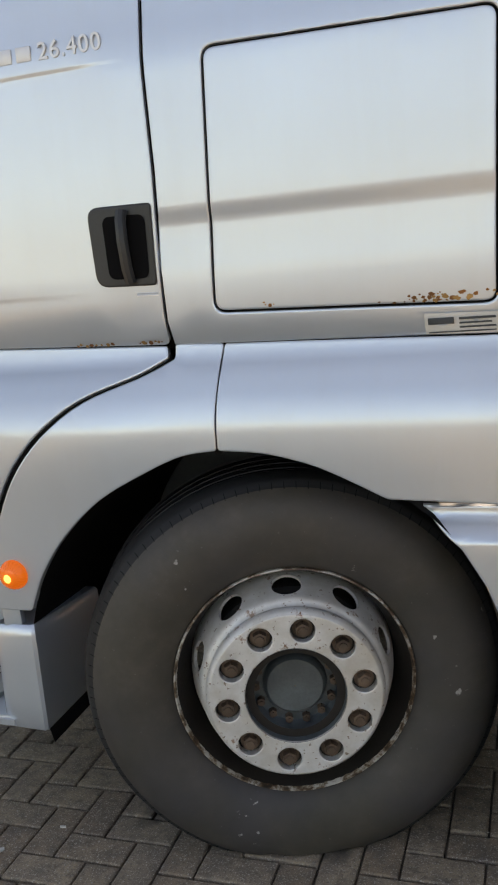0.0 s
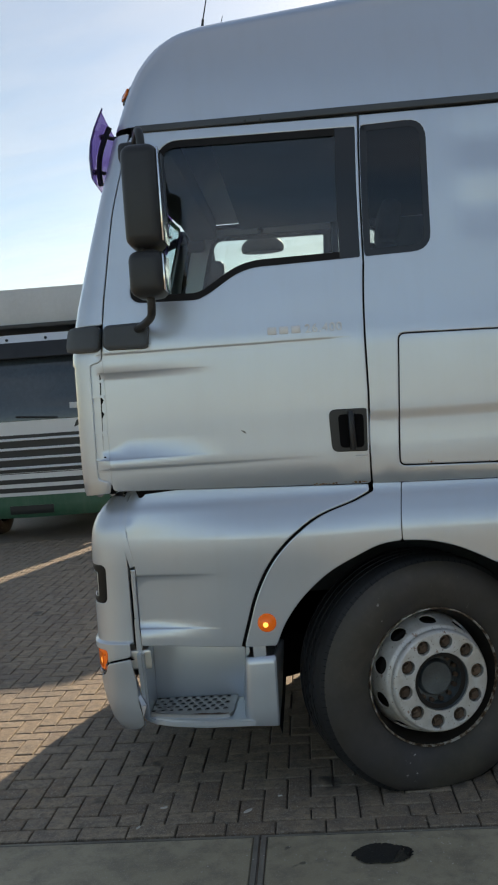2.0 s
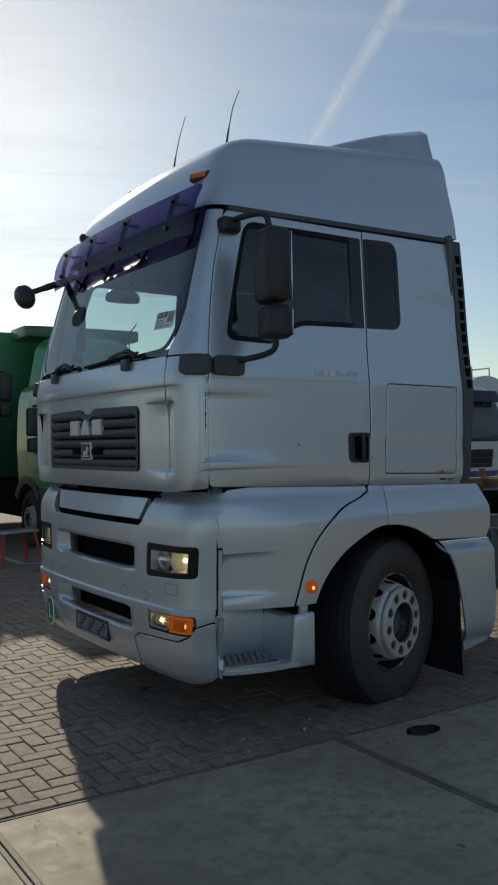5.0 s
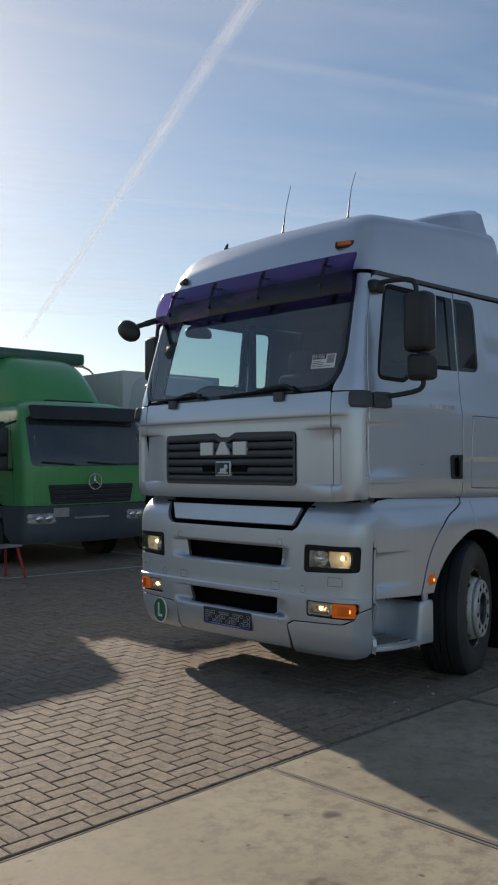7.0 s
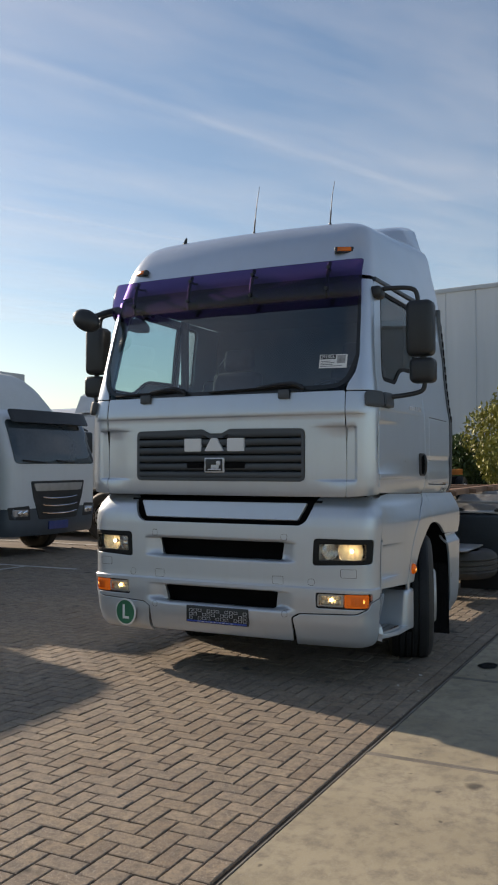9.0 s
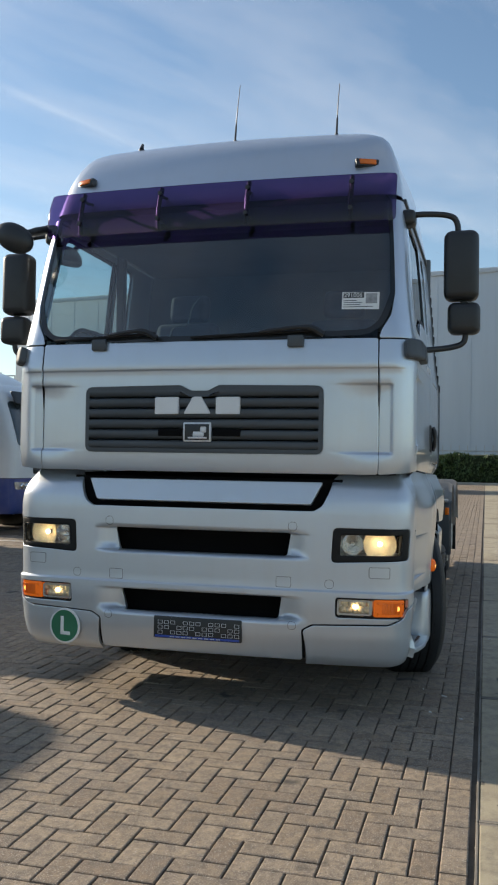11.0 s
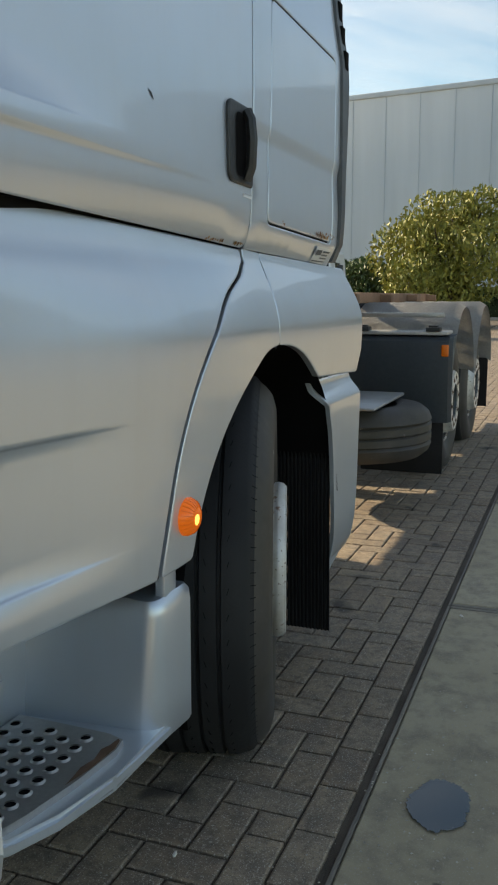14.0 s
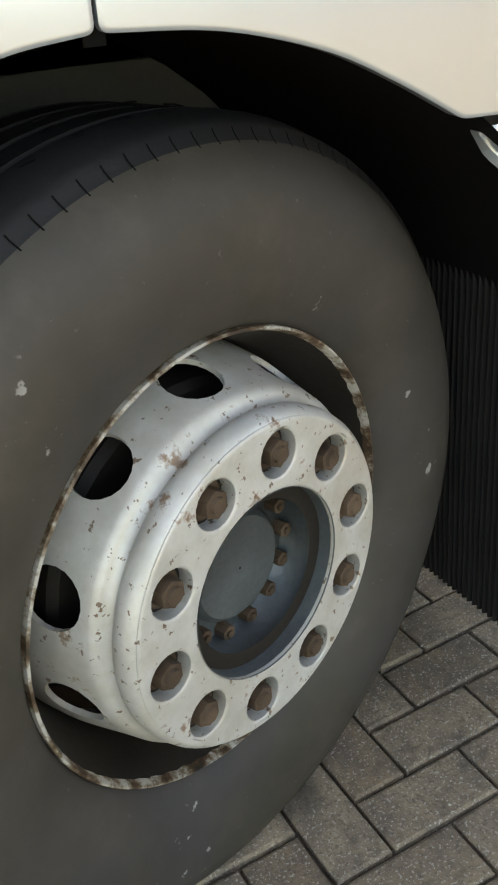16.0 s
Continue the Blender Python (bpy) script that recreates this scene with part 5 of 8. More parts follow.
for x, y, h, lean in ((0.742, 0.0, 0.40, 0.03), (0.768, -0.646, 0.36, 0.03)):
    bm = bm_new()
    cyl(bm, (x, y, 3.36), (x, y, 3.425), 0.020, 0.010, 14)
    tube(bm, [(x, y, 3.42), (x + 0.02, y, 3.53)], [0.007, 0.006], 8)
    tube(bm, [(x + 0.02, y, 3.53), (x + 0.05, y, 3.66), (x + 0.10, y, 3.42 + h)], [0.0035, 0.003, 0.002], 6)
    part("aerial", bm, BLACK, truck, "thin black whip aerial")
bm = bm_new()
cyl(bm, (0.70, 0.62, 3.36), (0.70, 0.62, 3.40), 0.026, 0.018, 14)
cyl(bm, (0.70, 0.62, 3.40), (0.72, 0.62, 3.44), 0.016, 0.008, 12)
part("stub_aerial", bm, BLACK, truck, "short black roof aerial")

# roof air deflector
bm = bm_new()
rows = []
for i in range(19):
    t = i / 18
    x = 1.40 + 0.85 * t
    w = 0.84 + 0.12 * soft(t * 1.5)
    base = 3.42 + 0.11 * min(1, max(0, (x - 0.7) / 1.3))
    h = 3.475 + 0.265 * t ** 0.80 - base
    ring = []
    for k in range(33):
        u = -1 + 2 * k / 32
        zz = base - 0.06 + (h + 0.06) * (1 - abs(u) ** 11.0) ** 0.5
        ring.append(bm.verts.new((x - 0.10 * t * u * u * 0.4, u * w, zz)))
    rows.append(ring)
for a, b in zip(rows, rows[1:]):
    for k in range(32):
        bm.faces.new((a[k], a[k + 1], b[k + 1], b[k]))
bm.faces.new(rows[-1])
fix(bm)
part("roof_deflector", bm, SILVER, truck, "silver roof air deflector")

# rear cab wall and side air deflectors
bm = bm_new()
box(bm, (2.165, -1.14, 1.25), (2.195, 1.14, 2.93), 0.01)
part("cab_rear_wall", bm, CHASSIS, truck, "plain grey rear cab wall")
bm = bm_new()
box(bm, (0.44, -1.04, 1.22), (2.18, 1.04, 1.30), 0.01)
part("cab_floor", bm, VOID, truck, "dark cab floor")
for s in (1, -1):
    bm = bm_new()
    rows = []
    for i in range(29):
        z = 1.315 + (2.90 - 1.315) * i / 28
        y = cab_plain(AC + AS, z).y * s * -1
        wv = 0.06 + 0.035 * soft((z - 1.5) / 0.4)
        rows.append([bm.verts.new((x, s * -abs(y) - s * o, z)) for x, o in ((2.197, 0.0), (2.20, 0.008), (2.20 + wv, 0.004), (2.20 + wv + 0.006, -0.012), (2.197, -0.015))])
    for a, b in zip(rows, rows[1:]):
        for k in range(5):
            bm.faces.new((a[k], b[k], b[(k + 1) % 5], a[(k + 1) % 5]))
    bm.faces.new(rows[0])
    bm.faces.new(rows[-1])
    fix(bm)
    fl = part("side_deflector", bm, DARKGREY, truck, "dark side air deflector strip with openings")
    # near-black blocks on the uncut strip stand in for the shade in its openings
    for k in range(12):
        bm = bm_new()
        z = 1.95 + k * 0.075
        y = abs(cab_plain(AC + AS, z).y) + 0.005
        box(bm, (2.235, -s * y - 0.006, z - 0.028), (2.275, -s * y + 0.006, z + 0.028), 0.004)
        part("opening", bm, VOID, fl)

# mirrors on bowed arms
def mirror_set(s):
    S = lambda x, y, z: Vector((x, -s * y, z))
    m = new("door_mirror")
    m.parent = truck
    m["label"] = "tall black door mirror with a wide-angle mirror below on bowed arms"
    def head(name, lo, hi, bev):
        bm = bm_new()
        a, b = S(*lo), S(*hi)
        box(bm, [min(a[i], b[i]) for i in range(3)], [max(a[i], b[i]) for i in range(3)], bev, 4)
        h = part(name, bm, BLACK, m)
        bm = bm_new()
        a, b = S(hi[0] - 0.004, lo[1] + 0.02, lo[2] + 0.02), S(hi[0] + 0.003, hi[1] - 0.02, hi[2] - 0.02)
        box(bm, [min(a[i], b[i]) for i in range(3)], [max(a[i], b[i]) for i in range(3)], 0.002)
        part("mirror_glass", bm, CHROME, h, "mirror glass")
    head("main_mirror", (0.495, 1.315, 2.322), (0.645, 1.510, 2.722), 0.045)
    head("wide_mirror", (0.500, 1.338, 2.130), (0.640, 1.520, 2.310), 0.040)
    bm = bm_new()
    tube(bm, bend([S(0.50, 1.10, 2.81), S(0.515, 1.20, 2.82), S(0.55, 1.335, 2.815), S(0.565, 1.385, 2.775), S(0.57, 1.395, 2.66)]), 0.017, 10)
    part("upper_arm", bm, BLACK, m)
    bm = bm_new()
    tube(bm, [S(0.57, 1.425, 2.36), S(0.57, 1.43, 2.27)], 0.02, 10)
    part("middle_link", bm, BLACK, m)
    bm = bm_new()
    tube(bm, bend([S(0.57, 1.44, 2.17), S(0.57, 1.43, 2.09), S(0.55, 1.37, 2.058), S(0.48, 1.24, 2.035), S(0.43, 1.17, 2.03)]), 0.017, 10)
    part("lower_arm", bm, BLACK, m)
    bm = bm_new()
    c = S(0.50, 1.115, 2.79)
    box(bm, (c.x - 0.075, c.y - 0.045, c.z - 0.045), (c.x + 0.05, c.y + 0.045, c.z + 0.045), 0.025, 3)
    part("upper_mount", bm, BLACK, m)
    # lower mount hugs the corner
    for a0, a1 in ((AF + 0.14, AC - 0.015), (AC - 0.004, AC + 0.185)):
        bm = bm_new()
        q = rounded([(a0, 1.955), (a1, 1.95), (a1, 2.058), (a0, 2.055)], 0.025)
        sheet(bm, cab_plain, q if s > 0 else mirrored(q), res=0.03, edge=0.012, depth=0.05, lift=0.045)
        part("lower_mount", bm, DARKGREY, m)


mirror_set(1)
mirror_set(-1)
# front mirror on an arm at the right pillar, and the kerb mirror over the right door
bm = bm_new()
tube(bm, bend([(0.43, 1.06, 2.83), (0.34, 1.09, 2.81), (0.24, 1.12, 2.775), (0.14, 1.16, 2.735)]), [0.030] * 7 + [0.026] * 6 + [0.022] * 6, 10)
fm = part("front_mirror", bm, BLACK, truck, "black front mirror on a bowed arm")
bm = bm_new()
ball(bm, (0.10, 1.18, 2.705), (0.060, 0.125, 0.085), pose(0, 0, 0, 28, 0, 12), u=20, v=14)
part("mirror_shell", bm, BLACK, fm)
bm = bm_new()
tube(bm, [(0.93, 1.08, 2.86), (0.93, 1.17, 2.85), (0.93, 1.22, 2.81)], 0.018, 8)
km = part("kerb_mirror", bm, BLACK, truck, "black kerb mirror hanging over the right door")
bm = bm_new()
vs = ball(bm, (0.93, 1.245, 2.765), (0.150, 0.075, 0.085), u=20, v=14)
for v in vs:
    v.co.z = max(v.co.z, 2.735)
part("mirror_shell", bm, BLACK, km)

# door handle, badge, vents and small marks on both doors
for s in (1, -1):
    pick = (lambda q: q) if s > 0 else mirrored
    H = rounded(on_side(CAB, [(1.250, 1.462), (1.398, 1.458), (1.403, 1.638), (1.244, 1.640)]), [0.03, 0.01, 0.01, 0.03])
    bm = bm_new()
    sheet(bm, cab_plain, pick(H), res=0.03, edge=0.004, depth=0.03, lift=0.006)
    hd_ = part("door_handle", bm, BLACK, truck, "black recessed door handle")
    # flat near-black patch paints the shade of the handle's hollow
    bm = bm_new()
    Hi = rounded(on_side(CAB, [(1.285, 1.478), (1.385, 1.475), (1.388, 1.615), (1.282, 1.617)]), 0.02)
    sheet(bm, cab_plain, pick(Hi), res=0.03, edge=0.0, depth=0.0, lift=0.0075)
    part("handle_hollow", bm, VOID, hd_)
    bm = bm_new()
    grip = [cab_plain(*p) + Vector((0, -s * o, 0)) for p, o in zip(pick(on_side(CAB, [(1.338, 1.470), (1.338, 1.50), (1.336, 1.56), (1.335, 1.605), (1.335, 1.625)])) if s > 0 else list(reversed(pick(on_side(CAB, [(1.338, 1.470), (1.338, 1.50), (1.336, 1.56), (1.335, 1.605), (1.335, 1.625)])))), (0.010, 0.022, 0.026, 0.022, 0.012))]
    tube(bm, grip, 0.013, 8)
    part("grip", bm, BLACK, hd_)
    bm = bm_new()
    p = cab_plain(*pick(on_side(CAB, [(1.338, 1.620)]))[0])
    cyl(bm, p + Vector((0, s * 0.0, 0)), p + Vector((0, -s * 0.020, 0)), 0.008, seg=14)
    part("key_lock", bm, CHROME, hd_)
    bm = bm_new()
    q = on_side(CAB, [(1.345, 1.436), (1.398, 1.434), (1.398, 1.441), (1.345, 1.443)])
    sheet(bm, cab_plain, pick(q), res=0.03, edge=0, depth=0.002, lift=0.002)
    part("small_plate", bm, WHITE, truck)
    for x, z, r in ((0.975, 2.888, 0.007), (1.04, 2.887, 0.007)):
        bm = bm_new()
        p = cab_plain(*pick(on_side(CAB, [(x, z)]))[0])
        cyl(bm, p + Vector((0, s * 0.004, 0)), p + Vector((0, -s * 0.0125, 0)), r, seg=12)
        part("screw", bm, BLACK, truck)

# raised lettering on the left door: three plain shapes, then the number
zb = 1.985
for k in range(3):
    bm = bm_new()
    x = 1.012 + k * 0.050
    p = cab_skin(*on_side(CAB, [(x, zb)])[0])
    box(bm, (x - 0.0, p.y - 0.004, zb - 0.016), (x + 0.038, p.y + 0.002, zb + 0.016), 0.002)
    part("badge_block", bm, LETTER, truck)
cu = bpy.data.curves.new("badge_number", "FONT")
cu.body, cu.size, cu.extrude, cu.bevel_depth, cu.space_character = "26.400", 0.052, 0.002, 0.0006, 1.12
tmp = new("badge_number", cu)
dg = bpy.context.evaluated_depsgraph_get()
me = bpy.data.meshes.new_from_object(tmp.evaluated_get(dg))
bpy.data.objects.remove(tmp)
p = cab_skin(*on_side(CAB, [(1.25, zb)])[0])
bn = new("badge_number", me)
me.materials.clear()
me.materials.append(LETTER)
bn.matrix_basis = Matrix.Translation((1.168, p.y - 0.002, zb - 0.017)) @ pose(0, 0, 0, 90, 0, 0)
bn.parent = truck

# paper label inside the windscreen, and the workshop label on the rear panel
bm = bm_new()
q = on_front(CAB, [(0.785, 2.232), (0.985, 2.228), (0.985, 2.326), (0.785, 2.330)])
sheet(bm, cab_plain, q, res=0.06, edge=0, depth=0, lift=-0.002)
pl = part("paper_label", bm, WHITE, screen, "white paper label with a stock number")
def label_bar(x0, x1, z0, z1, mat, lift=-0.0008):
    bm = bm_new()
    sheet(bm, cab_plain, on_front(CAB, [(x0, z0), (x1, z0), (x1, z1), (x0, z1)]), res=0.06, edge=0, depth=0, lift=lift)
    part("label_bar", bm, mat, pl)
label_bar(0.792, 0.905, 2.295, 2.326, BLACK)
for k, w in enumerate((0.07, 0.10, 0.09, 0.16)):
    label_bar(0.795, 0.795 + w, 2.278 - k * 0.012, 2.282 - k * 0.012, DARKGREY)
label_bar(0.915, 0.975, 2.262, 2.320, simple("label_grey", (0.30, 0.30, 0.30), 0.6, var=0.3, scale=200, bumps=0))
cu = bpy.data.curves.new("stock_number", "FONT")
cu.body, cu.size, cu.extrude = "291006", 0.034, 0.0003
tmp = new("stock_number", cu)
dg = bpy.context.evaluated_depsgraph_get()
me = bpy.data.meshes.new_from_object(tmp.evaluated_get(dg))
bpy.data.objects.remove(tmp)
me.materials.clear()
me.materials.append(WHITE)
sn = new("stock_number", me)
p0, p1, p2 = cab_plain(*on_front(CAB, [(0.795, 2.30)])[0]), cab_plain(*on_front(CAB, [(0.90, 2.30)])[0]), cab_plain(*on_front(CAB, [(0.795, 2.32)])[0])
ex, ez = (p1 - p0).normalized(), (p2 - p0).normalized()
en = ex.cross(ez)
sn.matrix_basis = Matrix.Translation(p0 + en * 0.002) @ Matrix((ex, ez, en)).transposed().to_4x4()
sn.parent = pl
STICK = simple("sticker_white", (0.62, 0.62, 0.60), 0.5, var=0.12, bumps=0)
bm = bm_new()
sheet(bm, cab_plain, on_side(CAB, [(1.985, 1.310), (2.135, 1.306), (2.135, 1.352), (1.985, 1.356)]), res=0.06, edge=0, depth=0, lift=0.0015)
stk = part("workshop_label", bm, STICK, truck, "worn white workshop label with dark bars")
for x0, x1, z0, z1 in ((1.992, 2.045, 1.332, 1.346), (2.055, 2.128, 1.340, 1.345), (2.055, 2.120, 1.331, 1.335), (2.055, 2.128, 1.322, 1.326), (1.992, 2.128, 1.313, 1.316)):
    bm = bm_new()
    sheet(bm, cab_plain, on_side(CAB, [(x0, z0), (x1, z0), (x1, z1), (x0, z1)]), res=0.06, edge=0, depth=0, lift=0.003)
    part("label_bar", bm, DARKGREY, stk)

# rust blotches along the locker's and the door's lower edges, and one chip
RUST = simple("rust", (0.20, 0.085, 0.025), 0.85, var=0.5, scale=60, bumps=0.6)
RUSTL = simple("light_rust", (0.34, 0.19, 0.06), 0.8, var=0.4, scale=60, bumps=0.5)
rr = random.Random(3)
bm, bm2 = bm_new(), bm_new()
for k in range(70):
    if k < 46:
        x, z = rr.gauss(2.02, 0.055), 1.380 + abs(rr.gauss(0, 0.010))
    elif k < 52:
        x, z = 1.655 + rr.gauss(0, 0.008), 1.392 + abs(rr.gauss(0, 0.008))
    else:
        x, z = rr.uniform(1.15, 1.39), 1.327 + abs(rr.gauss(0, 0.003))
    r = rr.uniform(0.0015, 0.006)
    q = [(x + r * rr.uniform(0.6, 1.5) * math.cos(t), z + r * rr.uniform(0.5, 1.1) * math.sin(t)) for t in [2 * math.pi * i / 7 for i in range(7)]]
    sheet(bm if rr.random() < 0.5 else bm2, cab_skin, on_side(CAB, q), res=0.05, edge=0, depth=0, lift=0.0008 + 0.0004 * rr.random())
part("rust_speckle", bm, RUST, truck, "dark rust spots")["kind"] = "stuff"
part("rust_speckle", bm2, RUSTL, truck, "orange rust spots")["kind"] = "stuff"
bm = bm_new()
sheet(bm, cab_skin, on_side(CAB, [(0.872, 1.580), (0.888, 1.574), (0.896, 1.562), (0.882, 1.570)]), res=0.05, edge=0, depth=0, lift=0.001)
part("chip", bm, BLACK, truck)

# ---- cab interior ----
bm = bm_new()
rows = []
for i in range(21):
    y = -1.02 + 2.04 * i / 20
    hump = 0.05 * math.exp(-((y + 0.55) / 0.25) ** 2)
    rows.append([bm.verts.new((x, y, z)) for x, z in ((0.25, 2.02), (0.34, 2.07), (0.50, 2.06 + hump), (0.66, 2.03 + hump), (0.74, 1.95), (0.74, 1.6), (0.40, 1.40))])
for a, b in zip(rows, rows[1:]):
    for k in range(6):
        bm.faces.new((a[k], b[k], b[k + 1], a[k + 1]))
part("dashboard", bm, DASH, truck, "dark grey dashboard")
bm = bm_new()
sw = pose(0.86, -0.58, 2.05, 0, -52, 0)
rings = []
for k in range(32):
    a = 2 * math.pi * k / 32
    rings.append([bm.verts.new(sw @ Vector(((0.225 + 0.016 * math.cos(t)) * math.cos(a), (0.225 + 0.016 * math.cos(t)) * math.sin(a), 0.016 * math.sin(t)))) for t in [2 * math.pi * j / 8 for j in range(8)]])
for k in range(32):
    a, b = rings[k], rings[(k + 1) % 32]
    for j in range(8):
        bm.faces.new((a[j], b[j], b[(j + 1) % 8], a[(j + 1) % 8]))
box(bm, (-0.22, -0.02, -0.012), (0.22, 0.02, 0.012), 0.005, m=sw)
box(bm, (-0.07, -0.08, -0.03), (0.07, 0.08, 0.02), 0.02, m=sw)
tube(bm, [sw @ Vector((0, 0, -0.02)), (0.66, -0.58, 1.85)], 0.04, 10)
part("steering_wheel", bm, DASH, truck, "black steering wheel")


def cab_seat(y):
    st = new("cab_seat")
    st.parent = truck
    st["label"] = "dark blue-grey cab seat with an integrated headrest"
    def cushion(name, lo, hi, bev, m=None):
        bm = bm_new()
        box(bm, lo, hi, bev, 3, m=m)
        part(name, bm, FABRIC, st)
    cushion("seat", (0.98, y - 0.25, 1.66), (1.46, y + 0.25, 1.80), 0.05)
    cushion("backrest", (-0.06, y - 0.24, 0.0), (0.07, y + 0.24, 0.62), 0.05, pose(1.47, 0, 1.78, 0, 10, 0))
    cushion("headrest", (-0.05, y - 0.15, 0.0), (0.05, y + 0.15, 0.20), 0.045, pose(1.585, 0, 2.41, 0, 10, 0))
    bm = bm_new()
    box(bm, (1.02, y - 0.20, 1.30), (1.40, y + 0.20, 1.66), 0.03)
    part("seat_base", bm, DASH, st)


cab_seat(-0.58)
cab_seat(0.58)
bm = bm_new()
box(bm, (1.72, -1.05, 1.62), (2.15, 1.05, 1.80), 0.04)
part("bunk", bm, FABRIC, truck, "dark bunk mattress")
bm = bm_new()
box(bm, (0.80, -1.05, 2.862), (2.16, 1.05, 2.935), 0.01)
part("headliner", bm, CABIN, truck, "grey cab headliner")
bm = bm_new()
box(bm, (0.46, -1.0, 2.80), (0.64, 1.0, 2.95), 0.02)
part("overhead_shelf", bm, CABIN, truck, "dark overhead shelf")
for s in (1, -1):
    bm = bm_new()
    box(bm, (1.40, s * 1.06 - 0.03, 2.20), (1.46, s * 1.06 + 0.03, 2.92), 0.01)
    part("inner_pillar", bm, CABIN, truck)
    bm = bm_new()
    box(bm, (0.42, s * 1.10 - 0.025, 1.32), (1.40, s * 1.10 + 0.025, 2.12), 0.02)
    part("door_lining", bm, CABIN, truck, "dark door lining")
# coiled microphone lead hanging inside
bm = bm_new()
tube(bm, bend([(0.50, 0.34, 2.12), (0.48, 0.30, 2.20), (0.50, 0.22, 2.22), (0.48, 0.18, 2.32), (0.52, 0.14, 2.40)]), 0.004, 6)
part("coiled_lead", bm, CABIN, truck)

# ---- the truck's frame behind the cab ----
FENDER = simple("fender_grey", (0.36, 0.355, 0.34), 0.6, var=0.25, scale=8, bumps=0.25)
GUARD = simple("guard_grey", (0.075, 0.090, 0.105), 0.5, var=0.2, scale=8, bumps=0.2)
for s in (1, -1):
    bm = bm_new()
    box(bm, (0.9, s * 0.42 - 0.04, 0.72), (8.5, s * 0.42 + 0.04, 0.99), 0.006)
    part("frame_rail", bm, CHASSIS, truck, "grey steel frame rail")
for x in (2.5, 3.6, 4.9, 6.3, 8.4):
    bm = bm_new()
    box(bm, (x - 0.05, -0.38, 0.76), (x + 0.05, 0.38, 0.95), 0.006)
    part("cross_member", bm, CHASSIS, truck)
bm = bm_new()
box(bm, (0.75, -0.45, 0.45), (2.3, 0.45, 1.10), 0.06)
part("engine", bm, VOID, truck, "dark engine and gearbox below the cab")
bm = bm_new()
cyl(bm, (1.55, -0.9, 0.50), (1.55, 0.9, 0.50), 0.09, seg=16)
part("front_axle", bm, VOID, truck, "dark front axle")
# gear behind the cab on the left: air unit, bracket, spare wheel
bm = bm_new()
box(bm, (2.42, -1.02, 0.52), (2.82, -0.50, 0.95), 0.08, 4)
for k in range(4):
    box(bm, (2.46 + k * 0.09, -1.035, 0.54), (2.48 + k * 0.09, -0.50, 0.965), 0.008)
part("battery_box", bm, CHASSIS, truck, "ribbed grey battery box")
bm = bm_new()
tube(bm, [(2.72, -0.6, 0.62), (2.72, -1.10, 0.62), (2.72, -1.12, 0.60), (2.72, -1.12, 0.40)], 0.018, 8)
part("lamp_bracket", bm, GALV, truck, "grey bent lamp bracket")
bm = bm_new()
box(bm, (2.665, -1.135, 0.50), (2.69, -1.08, 0.57), 0.008)
part("side_marker", bm, AMBER, truck, "amber side marker lamp")
for k in range(5):
    bm = bm_new()
    y = -0.55 + k * 0.12
    tube(bm, bend([(2.35, y, 1.45), (2.55, y - 0.03, 1.20), (2.75, y + 0.02, 1.05), (3.05, y * 0.6, 1.12)]), 0.012, 6)
    part("air_hose", bm, RUBBER, truck)
bm = bm_new()
for x, y, z, a, b, c in ((3.05, -0.25, 1.08, 0.14, 0.10, 0.10), (3.30, 0.10, 1.10, 0.10, 0.22, 0.09), (3.6, -0.30, 1.06, 0.16, 0.08, 0.12)):
    box(bm, (x - a, y - b, z - c), (x + a, y + b, z + c), 0.02)
part("valve_block", bm, VOID, truck, "dark valve gear on the frame")
bm = bm_new()
lathe(bm, [(0.20, -0.10), (0.28, -0.12), (0.30, -0.145), (0.36, -0.155), (0.44, -0.145), (0.485, -0.11), (0.50, -0.07), (0.488, -0.055), (0.50, -0.045), (0.50, -0.01), (0.488, 0.0), (0.50, 0.01), (0.50, 0.045), (0.488, 0.055), (0.50, 0.07), (0.485, 0.11), (0.44, 0.145), (0.36, 0.155), (0.30, 0.145), (0.28, 0.12), (0.20, 0.10)], 56, axis="z", close=True)
fix(bm)
sp = part("spare_wheel", bm, TYRE, truck, "spare wheel lying flat on its carrier", loc=pose(4.42, -0.68, 0.435))
bm = bm_new()
box(bm, (-0.5, -0.28, 0.165), (0.35, 0.28, 0.185), 0.01)
part("carrier_plate", bm, GALV, sp)
